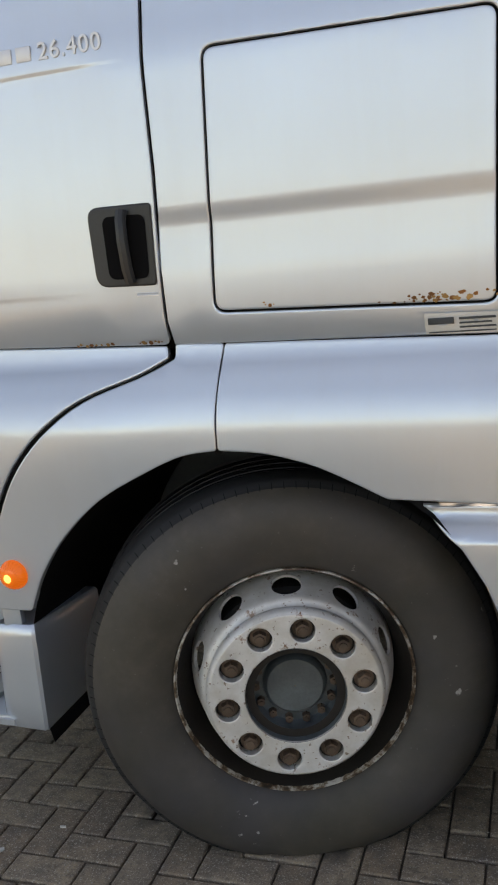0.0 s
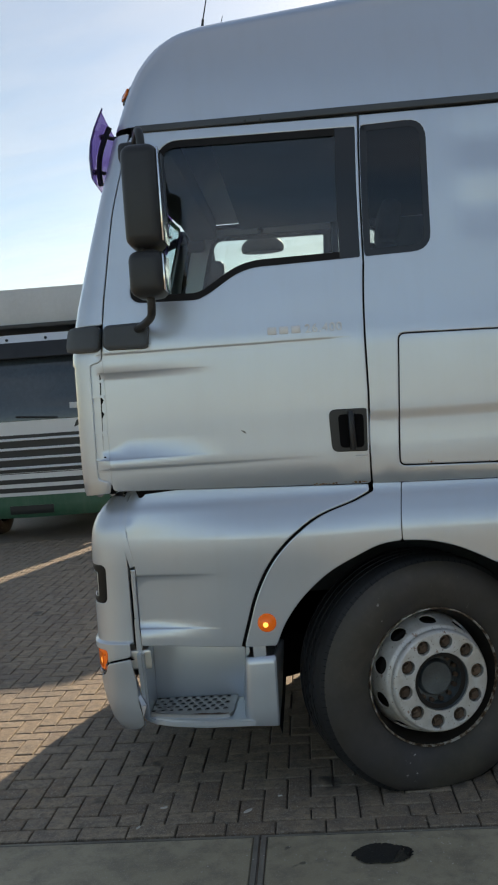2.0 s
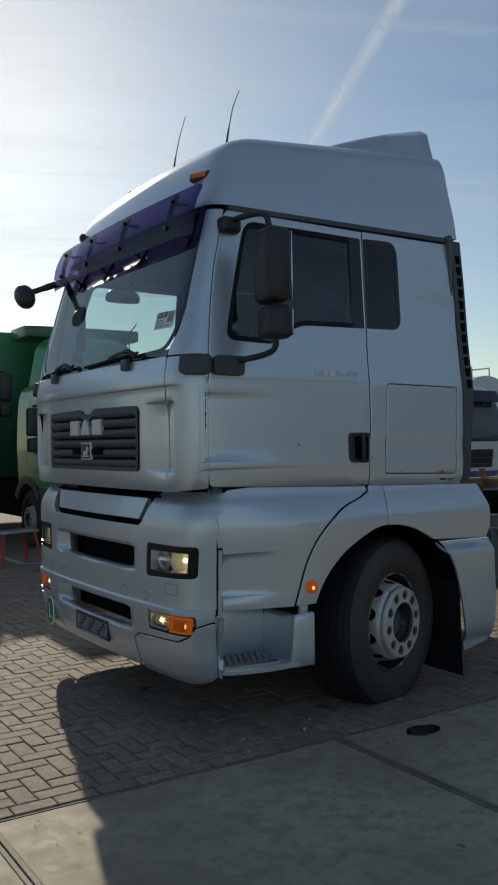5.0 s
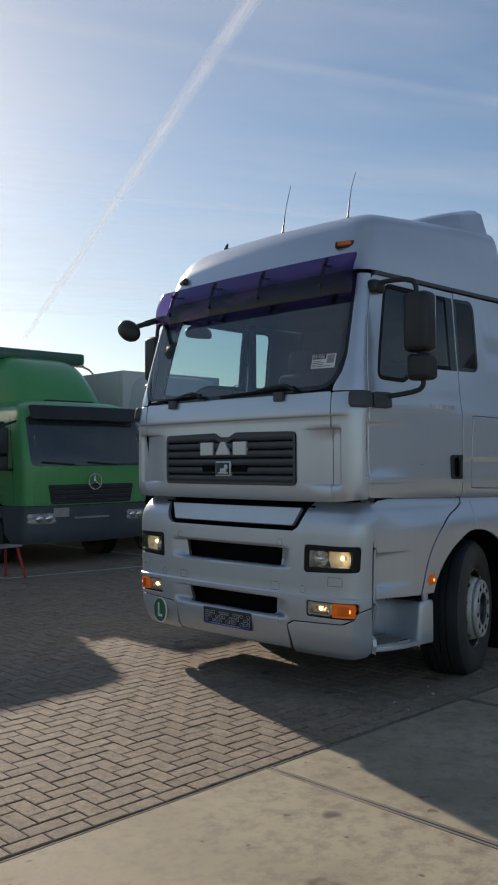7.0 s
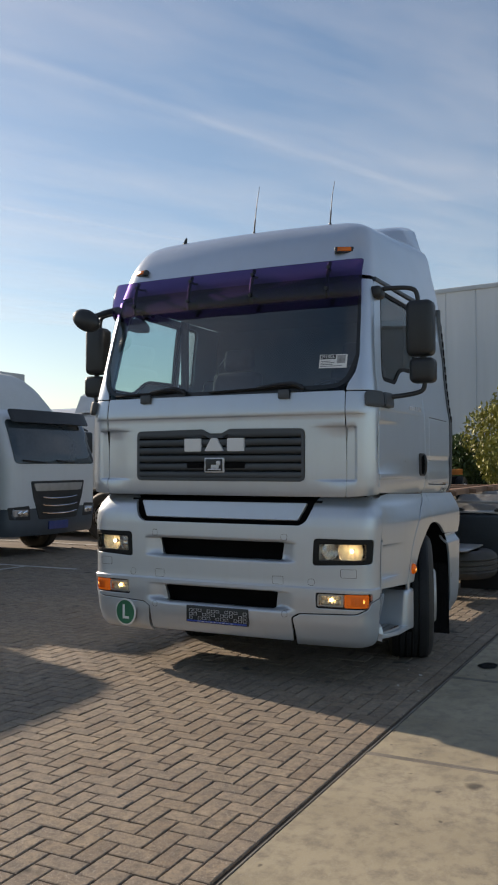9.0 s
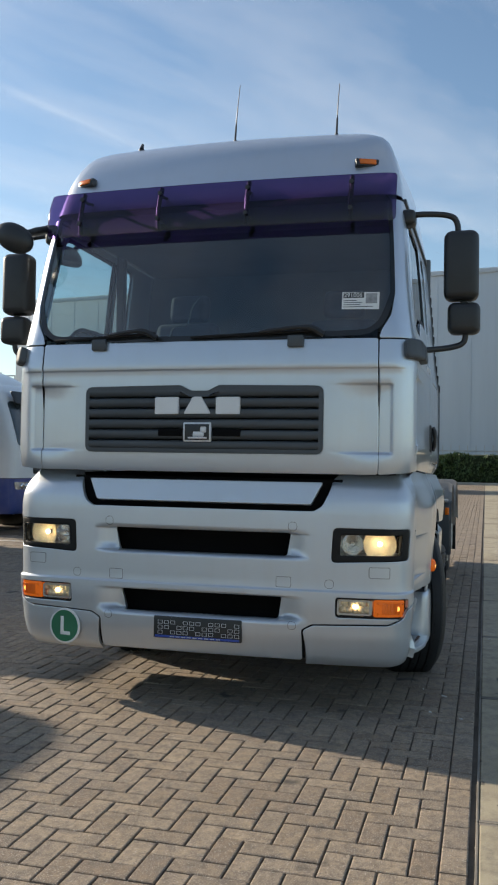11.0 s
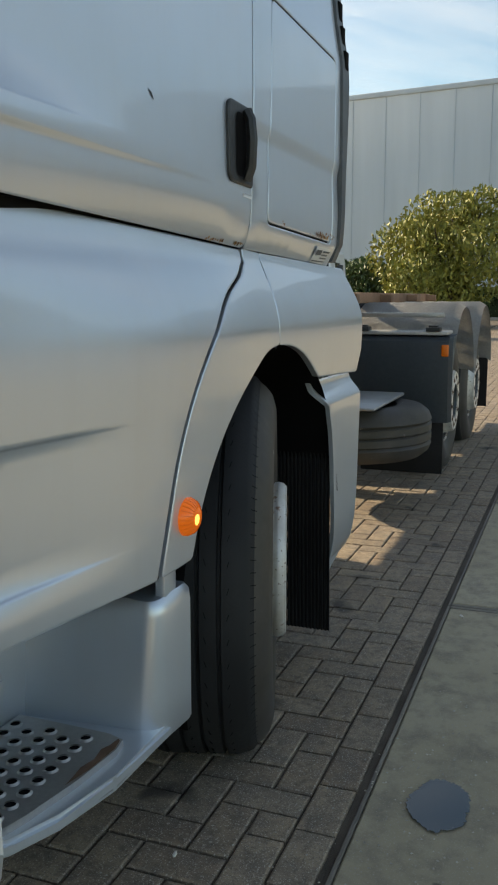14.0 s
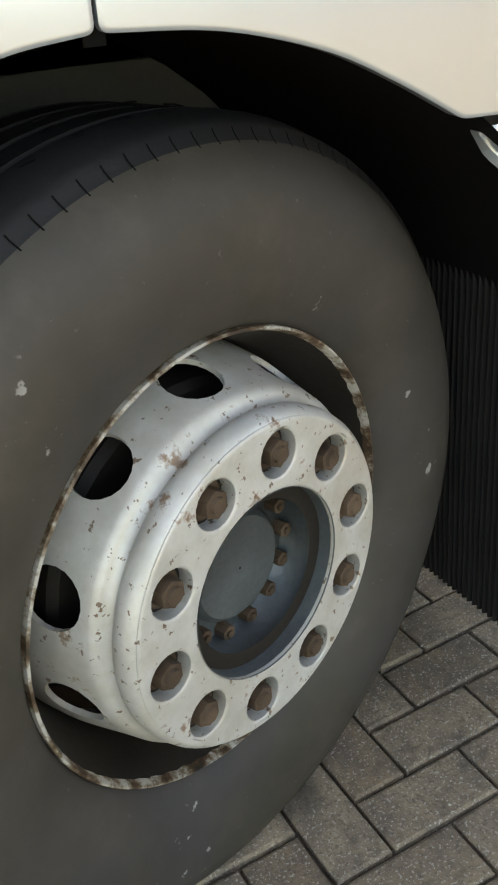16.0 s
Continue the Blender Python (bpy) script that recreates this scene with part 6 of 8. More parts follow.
# rear wheels, guards and fenders
for s in (1, -1):
    bm = bm_new()
    y0, y1 = 0.50, 1.165
    pts = [(5.03, 0.40), (5.00, 0.62), (4.99, 0.86), (5.005, 0.925), (5.04, 0.950), (5.12, 0.958), (5.24, 0.962)]
    rows = [[bm.verts.new((x, -s * y, z)) for y in (y0, 0.75, 1.0, 1.13, 1.185, 1.205)] for x, z in pts]
    for r in rows:
        r[4].co.x += 0.022
        r[5].co.x += 0.075
    for a, b in zip(rows, rows[1:]):
        for k in range(5):
            bm.faces.new((a[k], b[k], b[k + 1], a[k + 1]))
    bmesh.ops.solidify(bm, geom=bm.faces[:], thickness=0.02)
    fix(bm)
    guard = part("wheel_guard", bm, GUARD, truck, "dark blue-grey guard in front of the rear wheels")
    bm = bm_new()
    box(bm, (5.03, min(-s * 0.56, -s * 1.17), 0.962), (5.30, max(-s * 0.56, -s * 1.17), 0.985), 0.008)
    part("guard_ledge", bm, FENDER, guard, "pale grey ledge")
    for yy in (0.62, 1.08):
        bm = bm_new()
        box(bm, (5.02, -s * yy - 0.045, 0.984), (5.12, -s * yy + 0.045, 1.012), 0.006)
        box(bm, (5.035, -s * yy - 0.03, 1.01), (5.10, -s * yy + 0.03, 1.024), 0.005)
        part("latch", bm, BLACK, guard, "black rubber latch")
    bm = bm_new()
    box(bm, (5.06, min(-s * 0.62, -s * 1.16), 0.06), (5.075, max(-s * 0.62, -s * 1.16), 0.42), 0.004)
    part("guard_flap", bm, RUBBER, guard, "black rubber flap")
    for cx in (5.72, 7.08):
        bm = bm_new()
        rows = []
        for k in range(17):
            a = radians(10 + 160 * k / 16)
            r = 0.62
            rows.append([bm.verts.new((cx + r * math.cos(a), -s * y, 0.545 + r * math.sin(a) - (0.03 if y > 1.15 else 0))) for y in (0.50, 0.8, 1.15, 1.20)])
        for a, b in zip(rows, rows[1:]):
            for k in range(3):
                bm.faces.new((a[k], b[k], b[k + 1], a[k + 1]))
        bmesh.ops.solidify(bm, geom=bm.faces[:], thickness=0.012)
        fix(bm)
        part("rear_fender", bm, FENDER, truck, "light grey plastic rear fender")
        w = wheel(Matrix.Translation((cx, -s * 1.075, 0.470)) @ pose(0, 0, 0, 0, 0, 0 if s > 0 else 180), truck, detail=False, name="rear_wheel", label="dark dusty rear wheel")
    bm = bm_new()
    box(bm, (7.72, -s * 1.17 if s > 0 else 0.55, 0.20), (7.74, -0.55 if s > 0 else 1.17, 0.95), 0.004)
    part("rear_flap", bm, RUBBER, truck, "black rear mud flap")
    bm = bm_new()
    box(bm, (4.985, -s * 1.165 - 0.022, 0.83), (5.03, -s * 1.165 + 0.022, 0.905), 0.008)
    part("side_marker", bm, AMBER, truck)
for x in (5.25, 6.5):
    bm = bm_new()
    box(bm, (x - 0.03, -1.12, 1.07), (x + 0.03, -0.45, 1.10), 0.004)
    part("fender_strap", bm, GALV, truck)
DECK = simple("rusty_deck", (0.26, 0.15, 0.09), 0.8, var=0.4, scale=10, bumps=0.4)
for s in (1, -1):
    bm = bm_new()
    box(bm, (3.9, s * 0.46 - 0.05, 1.16), (8.4, s * 0.46 + 0.05, 1.235), 0.006)
    part("deck_rail", bm, DECK, truck, "rusty brown deck rail")
for x in (4.2, 5.0, 6.1, 7.2, 8.2):
    bm = bm_new()
    box(bm, (x - 0.04, -0.60, 1.165), (x + 0.04, 0.60, 1.225), 0.006)
    part("deck_beam", bm, DECK, truck)
    if x < 5.5:
        bm = bm_new()
        box(bm, (x - 0.025, 0.44, 1.10), (x + 0.025, 0.48, 1.32), 0.004)
        part("deck_stake", bm, DECK, truck)

# unseen tank on the far side, added to keep sun off the ground
bm = bm_new()
box(bm, (2.46, 0.56, 0.36), (3.66, 1.17, 1.00), 0.10, 4)
tank = part("fuel_tank", bm, GALV, truck, "unseen dull metal tank added on the far side for its shadow")
for x in (2.75, 3.35):
    bm = bm_new()
    box(bm, (x - 0.03, 0.552, 0.352), (x + 0.03, 1.178, 1.008), 0.10, 4)
    part("strap", bm, CHASSIS, tank)

# ---- the row of parked trucks, warehouse, hedge ----
WHITEP = paint("white_paint", (0.68, 0.70, 0.71), metal=0.0, rough=0.35, coat=0.3)
GREENP = paint("green_paint", (0.065, 0.34, 0.090), metal=0.0, rough=0.35, coat=0.4)
DGREENP = paint("dark_green_paint", (0.015, 0.10, 0.055), metal=0.0, rough=0.35, coat=0.4)
BLUEP = paint("blue_paint", (0.02, 0.045, 0.22), metal=0.0, rough=0.35, coat=0.4)
BOXW = simple("box_white", (0.60, 0.61, 0.60), 0.55, var=0.12, scale=3, bumps=0.1)
TARP = simple("green_tarpaulin", (0.05, 0.22, 0.09), 0.6, var=0.3, scale=4, bumps=0.3, bdist=0.01)
REDP = simple("red_band", (0.45, 0.04, 0.03), 0.5, var=0.1, bumps=0)
ORANGEP = simple("orange_steel", (0.55, 0.17, 0.03), 0.55, var=0.25, scale=8)
LAMPG = simple("lamp_grey", (0.50, 0.52, 0.54), 0.2, metal=0.6, var=0.3, scale=40, bumps=0.3)


def parked_truck(m, label, H, ws0, ws1, cab_mat, low_mat, W=1.22, L=2.0, rake=0.30, box_mat=None, box_top=3.6, box_len=6.5, box_gap=0.10, box_over=0.0,
                 deflect=None, grille=None, grille_mat=None, lamp=(0.62, 1.0, 0.72, 0.92), side_glass=True, visor=True, low_z=1.0, slat_mat=None, mirror=True, extra=None, wr=1.0, square=0.0):
    """A parked truck, front towards local -x, standing at the origin of m."""
    t = empty("parked_truck", m, label, "truck", group="row of parked trucks")
    tab = curve_table([
        (0.32, 0.10, 0.05, W - 0.22, 0.36, W - 0.02, W - 0.02, L), (0.45, 0.03, 0.05, W - 0.20, 0.30, W, W, L), (ws0 - 0.05, 0.0, 0.05, W - 0.20, 0.28, W, W, L),
        (ws0 + (ws1 - ws0) * 0.5, rake * 0.4, 0.05, W - 0.21, 0.28 + rake * 0.4, W - 0.02, W - 0.02, L), (ws1, rake, 0.05, W - 0.23, 0.28 + rake, W - 0.07, W - 0.06, L),
        (H - 0.10, rake + 0.18 - 0.08 * square, 0.05, W - 0.30, 0.55 + rake, W - 0.14 + 0.06 * square, W - 0.12 + 0.05 * square, L - 0.02), (H, rake + 0.40 - 0.22 * square, 0.05, W - 0.55 + 0.18 * square, 0.75 + rake, W - 0.40 + 0.26 * square, W - 0.35 + 0.22 * square, L - 0.1)])
    sk = skin(tab)
    A = AC + AS
    def add(name, poly, mat, lift=0.0, parent=t, res=0.12, depth=0.03, edge=0.004, lab=""):
        bm = bm_new()
        sheet(bm, sk, [tuple(p) for p in poly], res=res, lift=lift, depth=depth, edge=edge)
        return part(name, bm, mat, parent, lab)
    def on_s(pts):
        return [(AC + (x - tab(z)[3]) * AS / (tab(z)[6] - tab(z)[3]), z) for x, z in pts]
    # cab: sides with a wheel arch cut out of them
    wx = 1.32
    arch = [(wx + 0.60 * math.cos(radians(a)), max(0.50, 0.50 + 0.60 * math.sin(radians(a)))) for a in range(180, -1, -15)]
    def wrap(pts):
        return pts + [(-a, z) for a, z in reversed(pts)]
    lowp = wrap([(0, 0.34)] + on_s([(0.55, 0.36)]) + on_s([(x, z) for x, z in arch if z < low_z and x < wx]) + on_s([(wx - 0.55, low_z)]) + [(0, low_z)])
    up = on_s([(x, max(z, low_z)) for x, z in arch]) + on_s([(L, low_z)])
    add("bumper", [p for p in lowp], low_mat, lab="truck bumper and front step")
    body = [(0, low_z + 0.01)] + on_s([(wx - 0.56, low_z + 0.01)]) + on_s([(wx + 0.6 * math.cos(radians(a)), 0.5 + 0.6 * math.sin(radians(a))) for a in range(120, 40, -15)] ) + on_s([(wx + 0.56, low_z + 0.01), (L, low_z + 0.01), (L, H - 0.02)]) + [(AC, H - 0.02), (0, H - 0.02)]
    add("cab", wrap(body), cab_mat, lab="truck cab")
    bm = bm_new()
    pts = [sk(-A + 2 * A * k / 60, H - 0.03) for k in range(61)]
    bm.faces.new([bm.verts.new(p) for p in pts])
    part("cab_roof", bm, cab_mat, t)
    wsp = rounded([(-(AF + 0.07), ws0), (AF + 0.07, ws0), (AF + 0.10, ws1), (-(AF + 0.10), ws1)], 0.09)
    scr = add("windscreen", wsp, PARKGLASS, 0.006, depth=0.01, edge=0.002, lab="dark windscreen with sky reflection in its colour")
    bm = bm_new()
    for y in (-0.35, 0.45):
        p, q = sk(y, ws0 + 0.02), sk(y - 0.55, ws0 + 0.06)
        tube(bm, [p + Vector((-0.03, 0, 0)), q + Vector((-0.03, 0, 0))], 0.014, 6)
    part("wiper", bm, BLACK, scr)
    if side_glass:
        sw_ = on_s([(0.52 + rake * 0.3, ws0 + 0.02), (0.9, ws0 - 0.10), (1.28, ws0 - 0.02), (1.28, ws1 - 0.06), (0.58 + rake, ws1 - 0.06)])
        for q in (rounded(sw_, 0.06), mirrored(rounded(sw_, 0.06))):
            add("side_window", q, TINT, 0.005, depth=0.01, edge=0.002, lab="dark side window")
    for s in (1, -1):
        ln = on_s([(0.42, low_z + 0.04), (0.44, ws0), (0.46 + rake, ws1 + 0.04)])
        ln2 = on_s([(1.33, low_z + 0.35), (1.33, ws1 + 0.04)])
        for l_ in (ln, ln2):
            bm = bm_new()
            ribbon(bm, sk, l_ if s > 0 else mirrored(l_), 0.014, 0.004)
            part("door_joint", bm, GAP, t)
    if visor:
        bm = bm_new()
        vz = lambda a, z: sk(a, ws1) + Vector((-0.16 + 0.10 * (z - ws1) / 0.2, 0, z - ws1 - 0.02))
        sheet(bm, vz, rounded([(-(AF + 0.08), ws1 - 0.02), (AF + 0.08, ws1 - 0.02), (AF + 0.08, ws1 + 0.20), (-(AF + 0.08), ws1 + 0.20)], 0.05), res=0.15, depth=0.02)
        part("sun_visor", bm, BLACK, t, "black sun visor")
    if grille:
        w, z0, z1, n = grille
        gp = rounded([(-w, z0), (w, z0), (w * 1.08, z1), (-w * 1.08, z1)], 0.04)
        g_ = add("grille", gp, grille_mat or BLACK, 0.006, depth=0.02, lab="truck grille")
        for k in range(n):
            z = z0 + (k + 0.5) * (z1 - z0) / n
            bm = bm_new()
            rows = []
            for i in range(17):
                y = -w * 0.96 + 2 * w * 0.96 * i / 16
                p = sk(y, z)
                rows.append([bm.verts.new(p + Vector(o)) for o in ((-0.008, 0, -0.018), (-0.035, 0, -0.01), (-0.03, 0, 0.012), (-0.006, 0, 0.02))])
            for a, b in zip(rows, rows[1:]):
                for j in range(4):
                    bm.faces.new((a[j], b[j], b[(j + 1) % 4], a[(j + 1) % 4]))
            fix(bm)
            part("grille_slat", bm, slat_mat or grille_mat or BLACK, g_)
    y0, y1, z0, z1 = lamp
    for s in (1, -1):
        q = rounded([(y0, z0), (y1 + 0.05, z0 + 0.01), (y1 + 0.08, z1), (y0, z1)], 0.03)
        l_ = add("headlight", q if s > 0 else mirrored(q), LAMPG, 0.008, depth=0.02, lab="clear headlight")
        q = inset(q, 0.025)
        for k in range(2):
            c = sk(s * (y0 + (y1 - y0) * (0.3 + 0.45 * k)), (z0 + z1) / 2) + Vector((-0.016, 0, 0))
            bm = bm_new()
            ball(bm, c, (0.015, 0.065, 0.05), u=12, v=8)
            part("reflector", bm, CHROME, l_)
        if mirror:
            bm = bm_new()
            yy = s * (W + 0.20)
            xx = 0.30 + rake * 0.3
            box(bm, (xx, yy - 0.10, ws0 + 0.18), (xx + 0.12, yy + 0.10, ws0 + 0.60), 0.035, 3)
            box(bm, (xx, yy - 0.09, ws0 - 0.06), (xx + 0.12, yy + 0.09, ws0 + 0.155), 0.03, 3)
            tube(bm, [(xx + 0.06, yy, ws0 + 0.62), (xx + 0.08, s * (W - 0.06), ws0 + 0.70)], 0.018, 8)
            tube(bm, [(xx + 0.06, yy, ws0 - 0.04), (xx + 0.08, s * (W - 0.04), ws0 - 0.06)], 0.018, 8)
            part("door_mirror", bm, BLACK, t, "black door mirror")
        wheel(Matrix.Translation((wx, -s * (W - 0.06), 0.470 * wr)) @ pose(0, 0, 0, 0, 0, 0 if s > 0 else 180) @ Matrix.Diagonal((wr, wr, wr, 1)), t, detail=False, name="front_wheel", label="dark front wheel with grey rim")
        wheel(Matrix.Translation((wx + 4.2, -s * (W - 0.02), 0.470 * wr)) @ pose(0, 0, 0, 0, 0, 0 if s > 0 else 180) @ Matrix.Diagonal((wr, wr, wr, 1)), t, detail=False, name="rear_wheel", label="dark rear wheel")
    bm = bm_new()
    box(bm, (0.5, -W + 0.35, 0.35), (L + 5.0, W - 0.35, 1.0), 0.03)
    part("frame", bm, VOID, t, "dark truck frame")
    if box_mat:
        bm = bm_new()
        x0 = L + box_gap - box_over
        box(bm, (L + box_gap, -W - 0.06, 1.05), (L + box_len, W + 0.06, box_top), 0.02)
        if box_over:
            box(bm, (x0, -W - 0.06, H + 0.15), (L + box_gap + 0.02, W + 0.06, box_top), 0.02)
        cb = part("cargo_box", bm, box_mat, t, "tall cargo box body")
        for s in (1, -1):
            for k in range(8):
                bm = bm_new()
                x = L + box_gap + 0.1 + k * (box_len - box_gap - 0.2) / 8
                box(bm, (x, s * (W + 0.062) - 0.006, 1.10), (x + 0.025, s * (W + 0.062) + 0.006, box_top - 0.05), 0.003)
                part("box_rib", bm, box_mat, cb)
    if deflect:
        z1, mat, slim = (*deflect, 0.0)[:3]
        bm = bm_new()
        rows = []
        for i in range(11):
            u = i / 10
            x = rake + 0.45 + (L - rake - 0.40) * u
            z = H - 0.06 + (z1 - H + 0.06) * math.sin(u * math.pi / 2) ** 0.8
            w = W - 0.22 - slim + 0.20 * u
            rows.append([bm.verts.new((x + (0.12 * abs(v) ** 3), v * w, H - 0.08 + (z - H + 0.08) * (1 - abs(v) ** 6) ** 0.5)) for v in [-1 + 2 * k / 16 for k in range(17)]])
        for a, b in zip(rows, rows[1:]):
            for k in range(16):
                bm.faces.new((a[k], a[k + 1], b[k + 1], b[k]))
        bm.faces.new(rows[-1])
        fix(bm)
        part("wind_deflector", bm, mat, t, "curved roof wind deflector")
    if extra:
        extra(t, sk, on_s)
    return t


def row(x, y):
    return pose(x, y, 0, 0, 0, 90)


def trim_sheet(t, sk, name, pts, mat, lift, label="", sides=(1, -1), r=0.02):
    """A flat piece of trim on a truck's front, mirrored where it stands on both sides."""
    q = rounded(pts, r)
    for s in sides:
        bm = bm_new()
        sheet(bm, sk, [tuple(p) for p in (q if s > 0 else mirrored(q))], res=0.10, lift=lift, depth=0.02, edge=0.003)
        part(name, bm, mat, t, label)


def arc_bars(t, sk, w, zs, sag, mat, r=0.014):
    """Bowed bright bars across a grille."""
    for z in zs:
        bm = bm_new()
        tube(bm, [sk(-w + 2 * w * k / 16, z - sag + sag * abs(-1 + k / 8) ** 3) + Vector((-0.035, 0, 0)) for k in range(17)], r, 6)
        part("grille_bar", bm, mat, t)


def spots(t, sk, places, r, mat, name="fog_lamp"):
    for y, z in places:
        for s in (1, -1):
            bm = bm_new()
            ball(bm, sk(s * y, z) + Vector((-0.008, 0, 0)), (0.022, r, r), u=14, v=8)
            part(name, bm, mat, t)


def cooler_cab(t, sk, on_s):
    """White and green cab: dark corner intakes, fog lamps, amber lamps, roof gap and the body's front posts."""
    trim_sheet(t, sk, "corner_intake", [(0.66, 1.56), (0.74, 1.60), (1.00, 1.62), (0.97, 1.66), (0.70, 1.66)], BLACK, 0.008, "black corner air intake")
    trim_sheet(t, sk, "side_slot", [(0.95, 1.20), (1.02, 1.20), (1.03, 1.46), (0.96, 1.46)], BLACK, 0.008, "black upright slot")
    trim_sheet(t, sk, "indicator", [(1.08, 0.775), (1.24, 0.775), (1.25, 0.925), (1.08, 0.925)], AMBER, 0.012, "amber indicator")
    trim_sheet(t, sk, "grille_border", [(-0.86, 0.655), (0.86, 0.655), (0.92, 0.96), (-0.92, 0.96)], WHITEP, 0.003, "white lower grille panel", sides=(1,), r=0.05)
    for z in (0.74, 0.86):
        trim_sheet(t, sk, "grille_slot", [(-0.74, z - 0.035), (0.74, z - 0.035), (0.76, z + 0.03), (-0.76, z + 0.03)], BLACK, 0.007, sides=(1,), r=0.015)
    spots(t, sk, ((0.93, 0.62), (1.08, 0.62)), 0.055, LAMPG)
    trim_sheet(t, sk, "plate", [(-0.30, 0.40), (0.30, 0.40), (0.30, 0.52), (-0.30, 0.52)], BLACK, 0.006, "dark number plate holder", sides=(1,), r=0.01)
    trim_sheet(t, sk, "paper_label", [(0.62, 1.82), (0.82, 1.82), (0.82, 1.90), (0.62, 1.90)], BOXW, 0.016, "white paper label", sides=(1,), r=0.005)
    spots(t, sk, ((0.30, 2.84), (0.72, 2.83)), 0.022, BLACK, "roof_bolt")
    for s in (1, -1):
        bm = bm_new()
        box(bm, (2.02, s * 1.30 - 0.03, 1.0), (2.08, s * 1.30 + 0.03, 3.72), 0.01)
        part("front_post", bm, GALV, t)
    # solid black bar paints the shaded gap between cab roof and cooling unit
    bm = bm_new()
    box(bm, (0.95, -1.22, 3.06), (2.05, 1.22, 3.12), 0.01)
    part("roof_gap", bm, BLACK, t, "black bar standing in for the shaded gap under the cooling unit")
    for s in (1, -1):
        bm = bm_new()
        box(bm, (2.75, s * 1.20 - 0.03, 0.42), (5.0, s * 1.20 + 0.03, 1.02), 0.02)
        part("side_skirt", bm, DGREENP, t, "dark green side skirt")


def tall_cab(t, sk, on_s):
    """Tall white cab: black lower grille with bright bars, silver top bar, swept lamps."""
    trim_sheet(t, sk, "grille_panel", [(-0.52, 0.50), (0.52, 0.50), (0.66, 0.72), (0.74, 1.10), (0.86, 1.70), (-0.86, 1.70), (-0.74, 1.10), (-0.66, 0.72)], BLACK, 0.006, "black lower grille", sides=(1,), r=0.05)
    arc_bars(t, sk, 0.60, (0.62, 0.76, 0.90, 1.04, 1.18), 0.03, CHROME)
    trim_sheet(t, sk, "top_bar", [(-0.76, 1.40), (0.76, 1.40), (0.79, 1.60), (-0.79, 1.60)], WHITEP, 0.020, "pale badge bar with a grey square", sides=(1,), r=0.02)
    trim_sheet(t, sk, "badge_square", [(-0.02, 1.26), (-0.26, 1.26), (-0.26, 1.52), (-0.02, 1.52)][::-1], GALV, 0.030, sides=(1,), r=0.01)
    trim_sheet(t, sk, "cowl", [(-1.02, 1.98), (1.02, 1.98), (1.04, 2.09), (-1.04, 2.09)], BLACK, 0.008, "black cowl under the windscreen", sides=(1,), r=0.02)
    trim_sheet(t, sk, "lamp_trim", [(0.60, 0.52), (1.10, 0.56), (1.20, 0.88), (0.98, 0.86), (0.72, 0.68)], BLACK, 0.006, "black headlight trim", r=0.03)
    trim_sheet(t, sk, "fog_light", [(0.66, 0.36), (1.00, 0.38), (1.06, 0.46), (0.70, 0.46)], BLACK, 0.007, "dark fog lamp opening")
    trim_sheet(t, sk, "corner_crease", [(0.88, 1.06), (0.96, 1.06), (1.14, 1.66), (1.06, 1.68)], WHITEP, 0.020)
    bm = bm_new()
    ribbon(bm, sk, [(-1.24, 0.98), (-0.74, 0.94)], 0.03, 0.006)
    ribbon(bm, sk, [(0.74, 0.94), (1.24, 0.98)], 0.03, 0.006)
    part("panel_joint", bm, GAP, t)
    trim_sheet(t, sk, "roof_marker", [(0.70, 3.18), (0.84, 3.18), (0.84, 3.23), (0.70, 3.23)], DARKGREY, 0.010)


def lf_front(t, sk, on_s):
    """Small white cab: black grille with a bright top bar, bowed bars, lamps in the dark bumper."""
    low_glass(t, sk, on_s)
    trim_sheet(t, sk, "grille_panel", [(-0.50, 0.62), (0.50, 0.62), (0.66, 1.00), (0.72, 1.27), (-0.72, 1.27), (-0.66, 1.00)], BLACK, 0.010, "black tapered grille", sides=(1,), r=0.04)
    trim_sheet(t, sk, "badge_bar", [(-0.60, 1.10), (0.60, 1.10), (0.66, 1.23), (-0.66, 1.23)], GALV, 0.022, "silver badge bar", sides=(1,), r=0.03)
    arc_bars(t, sk, 0.46, (0.74, 0.87, 1.00), 0.03, CHROME, 0.012)
    trim_sheet(t, sk, "lamp_trim", [(0.70, 0.62), (1.12, 0.64), (1.16, 0.84), (0.74, 0.86)], BLACK, 0.004, "black lamp surround", r=0.03)
    trim_sheet(t, sk, "plate", [(-0.26, 0.44), (0.26, 0.44), (0.26, 0.58), (-0.26, 0.58)], BLUEP, 0.020, "blue and green plate", sides=(1,), r=0.01)


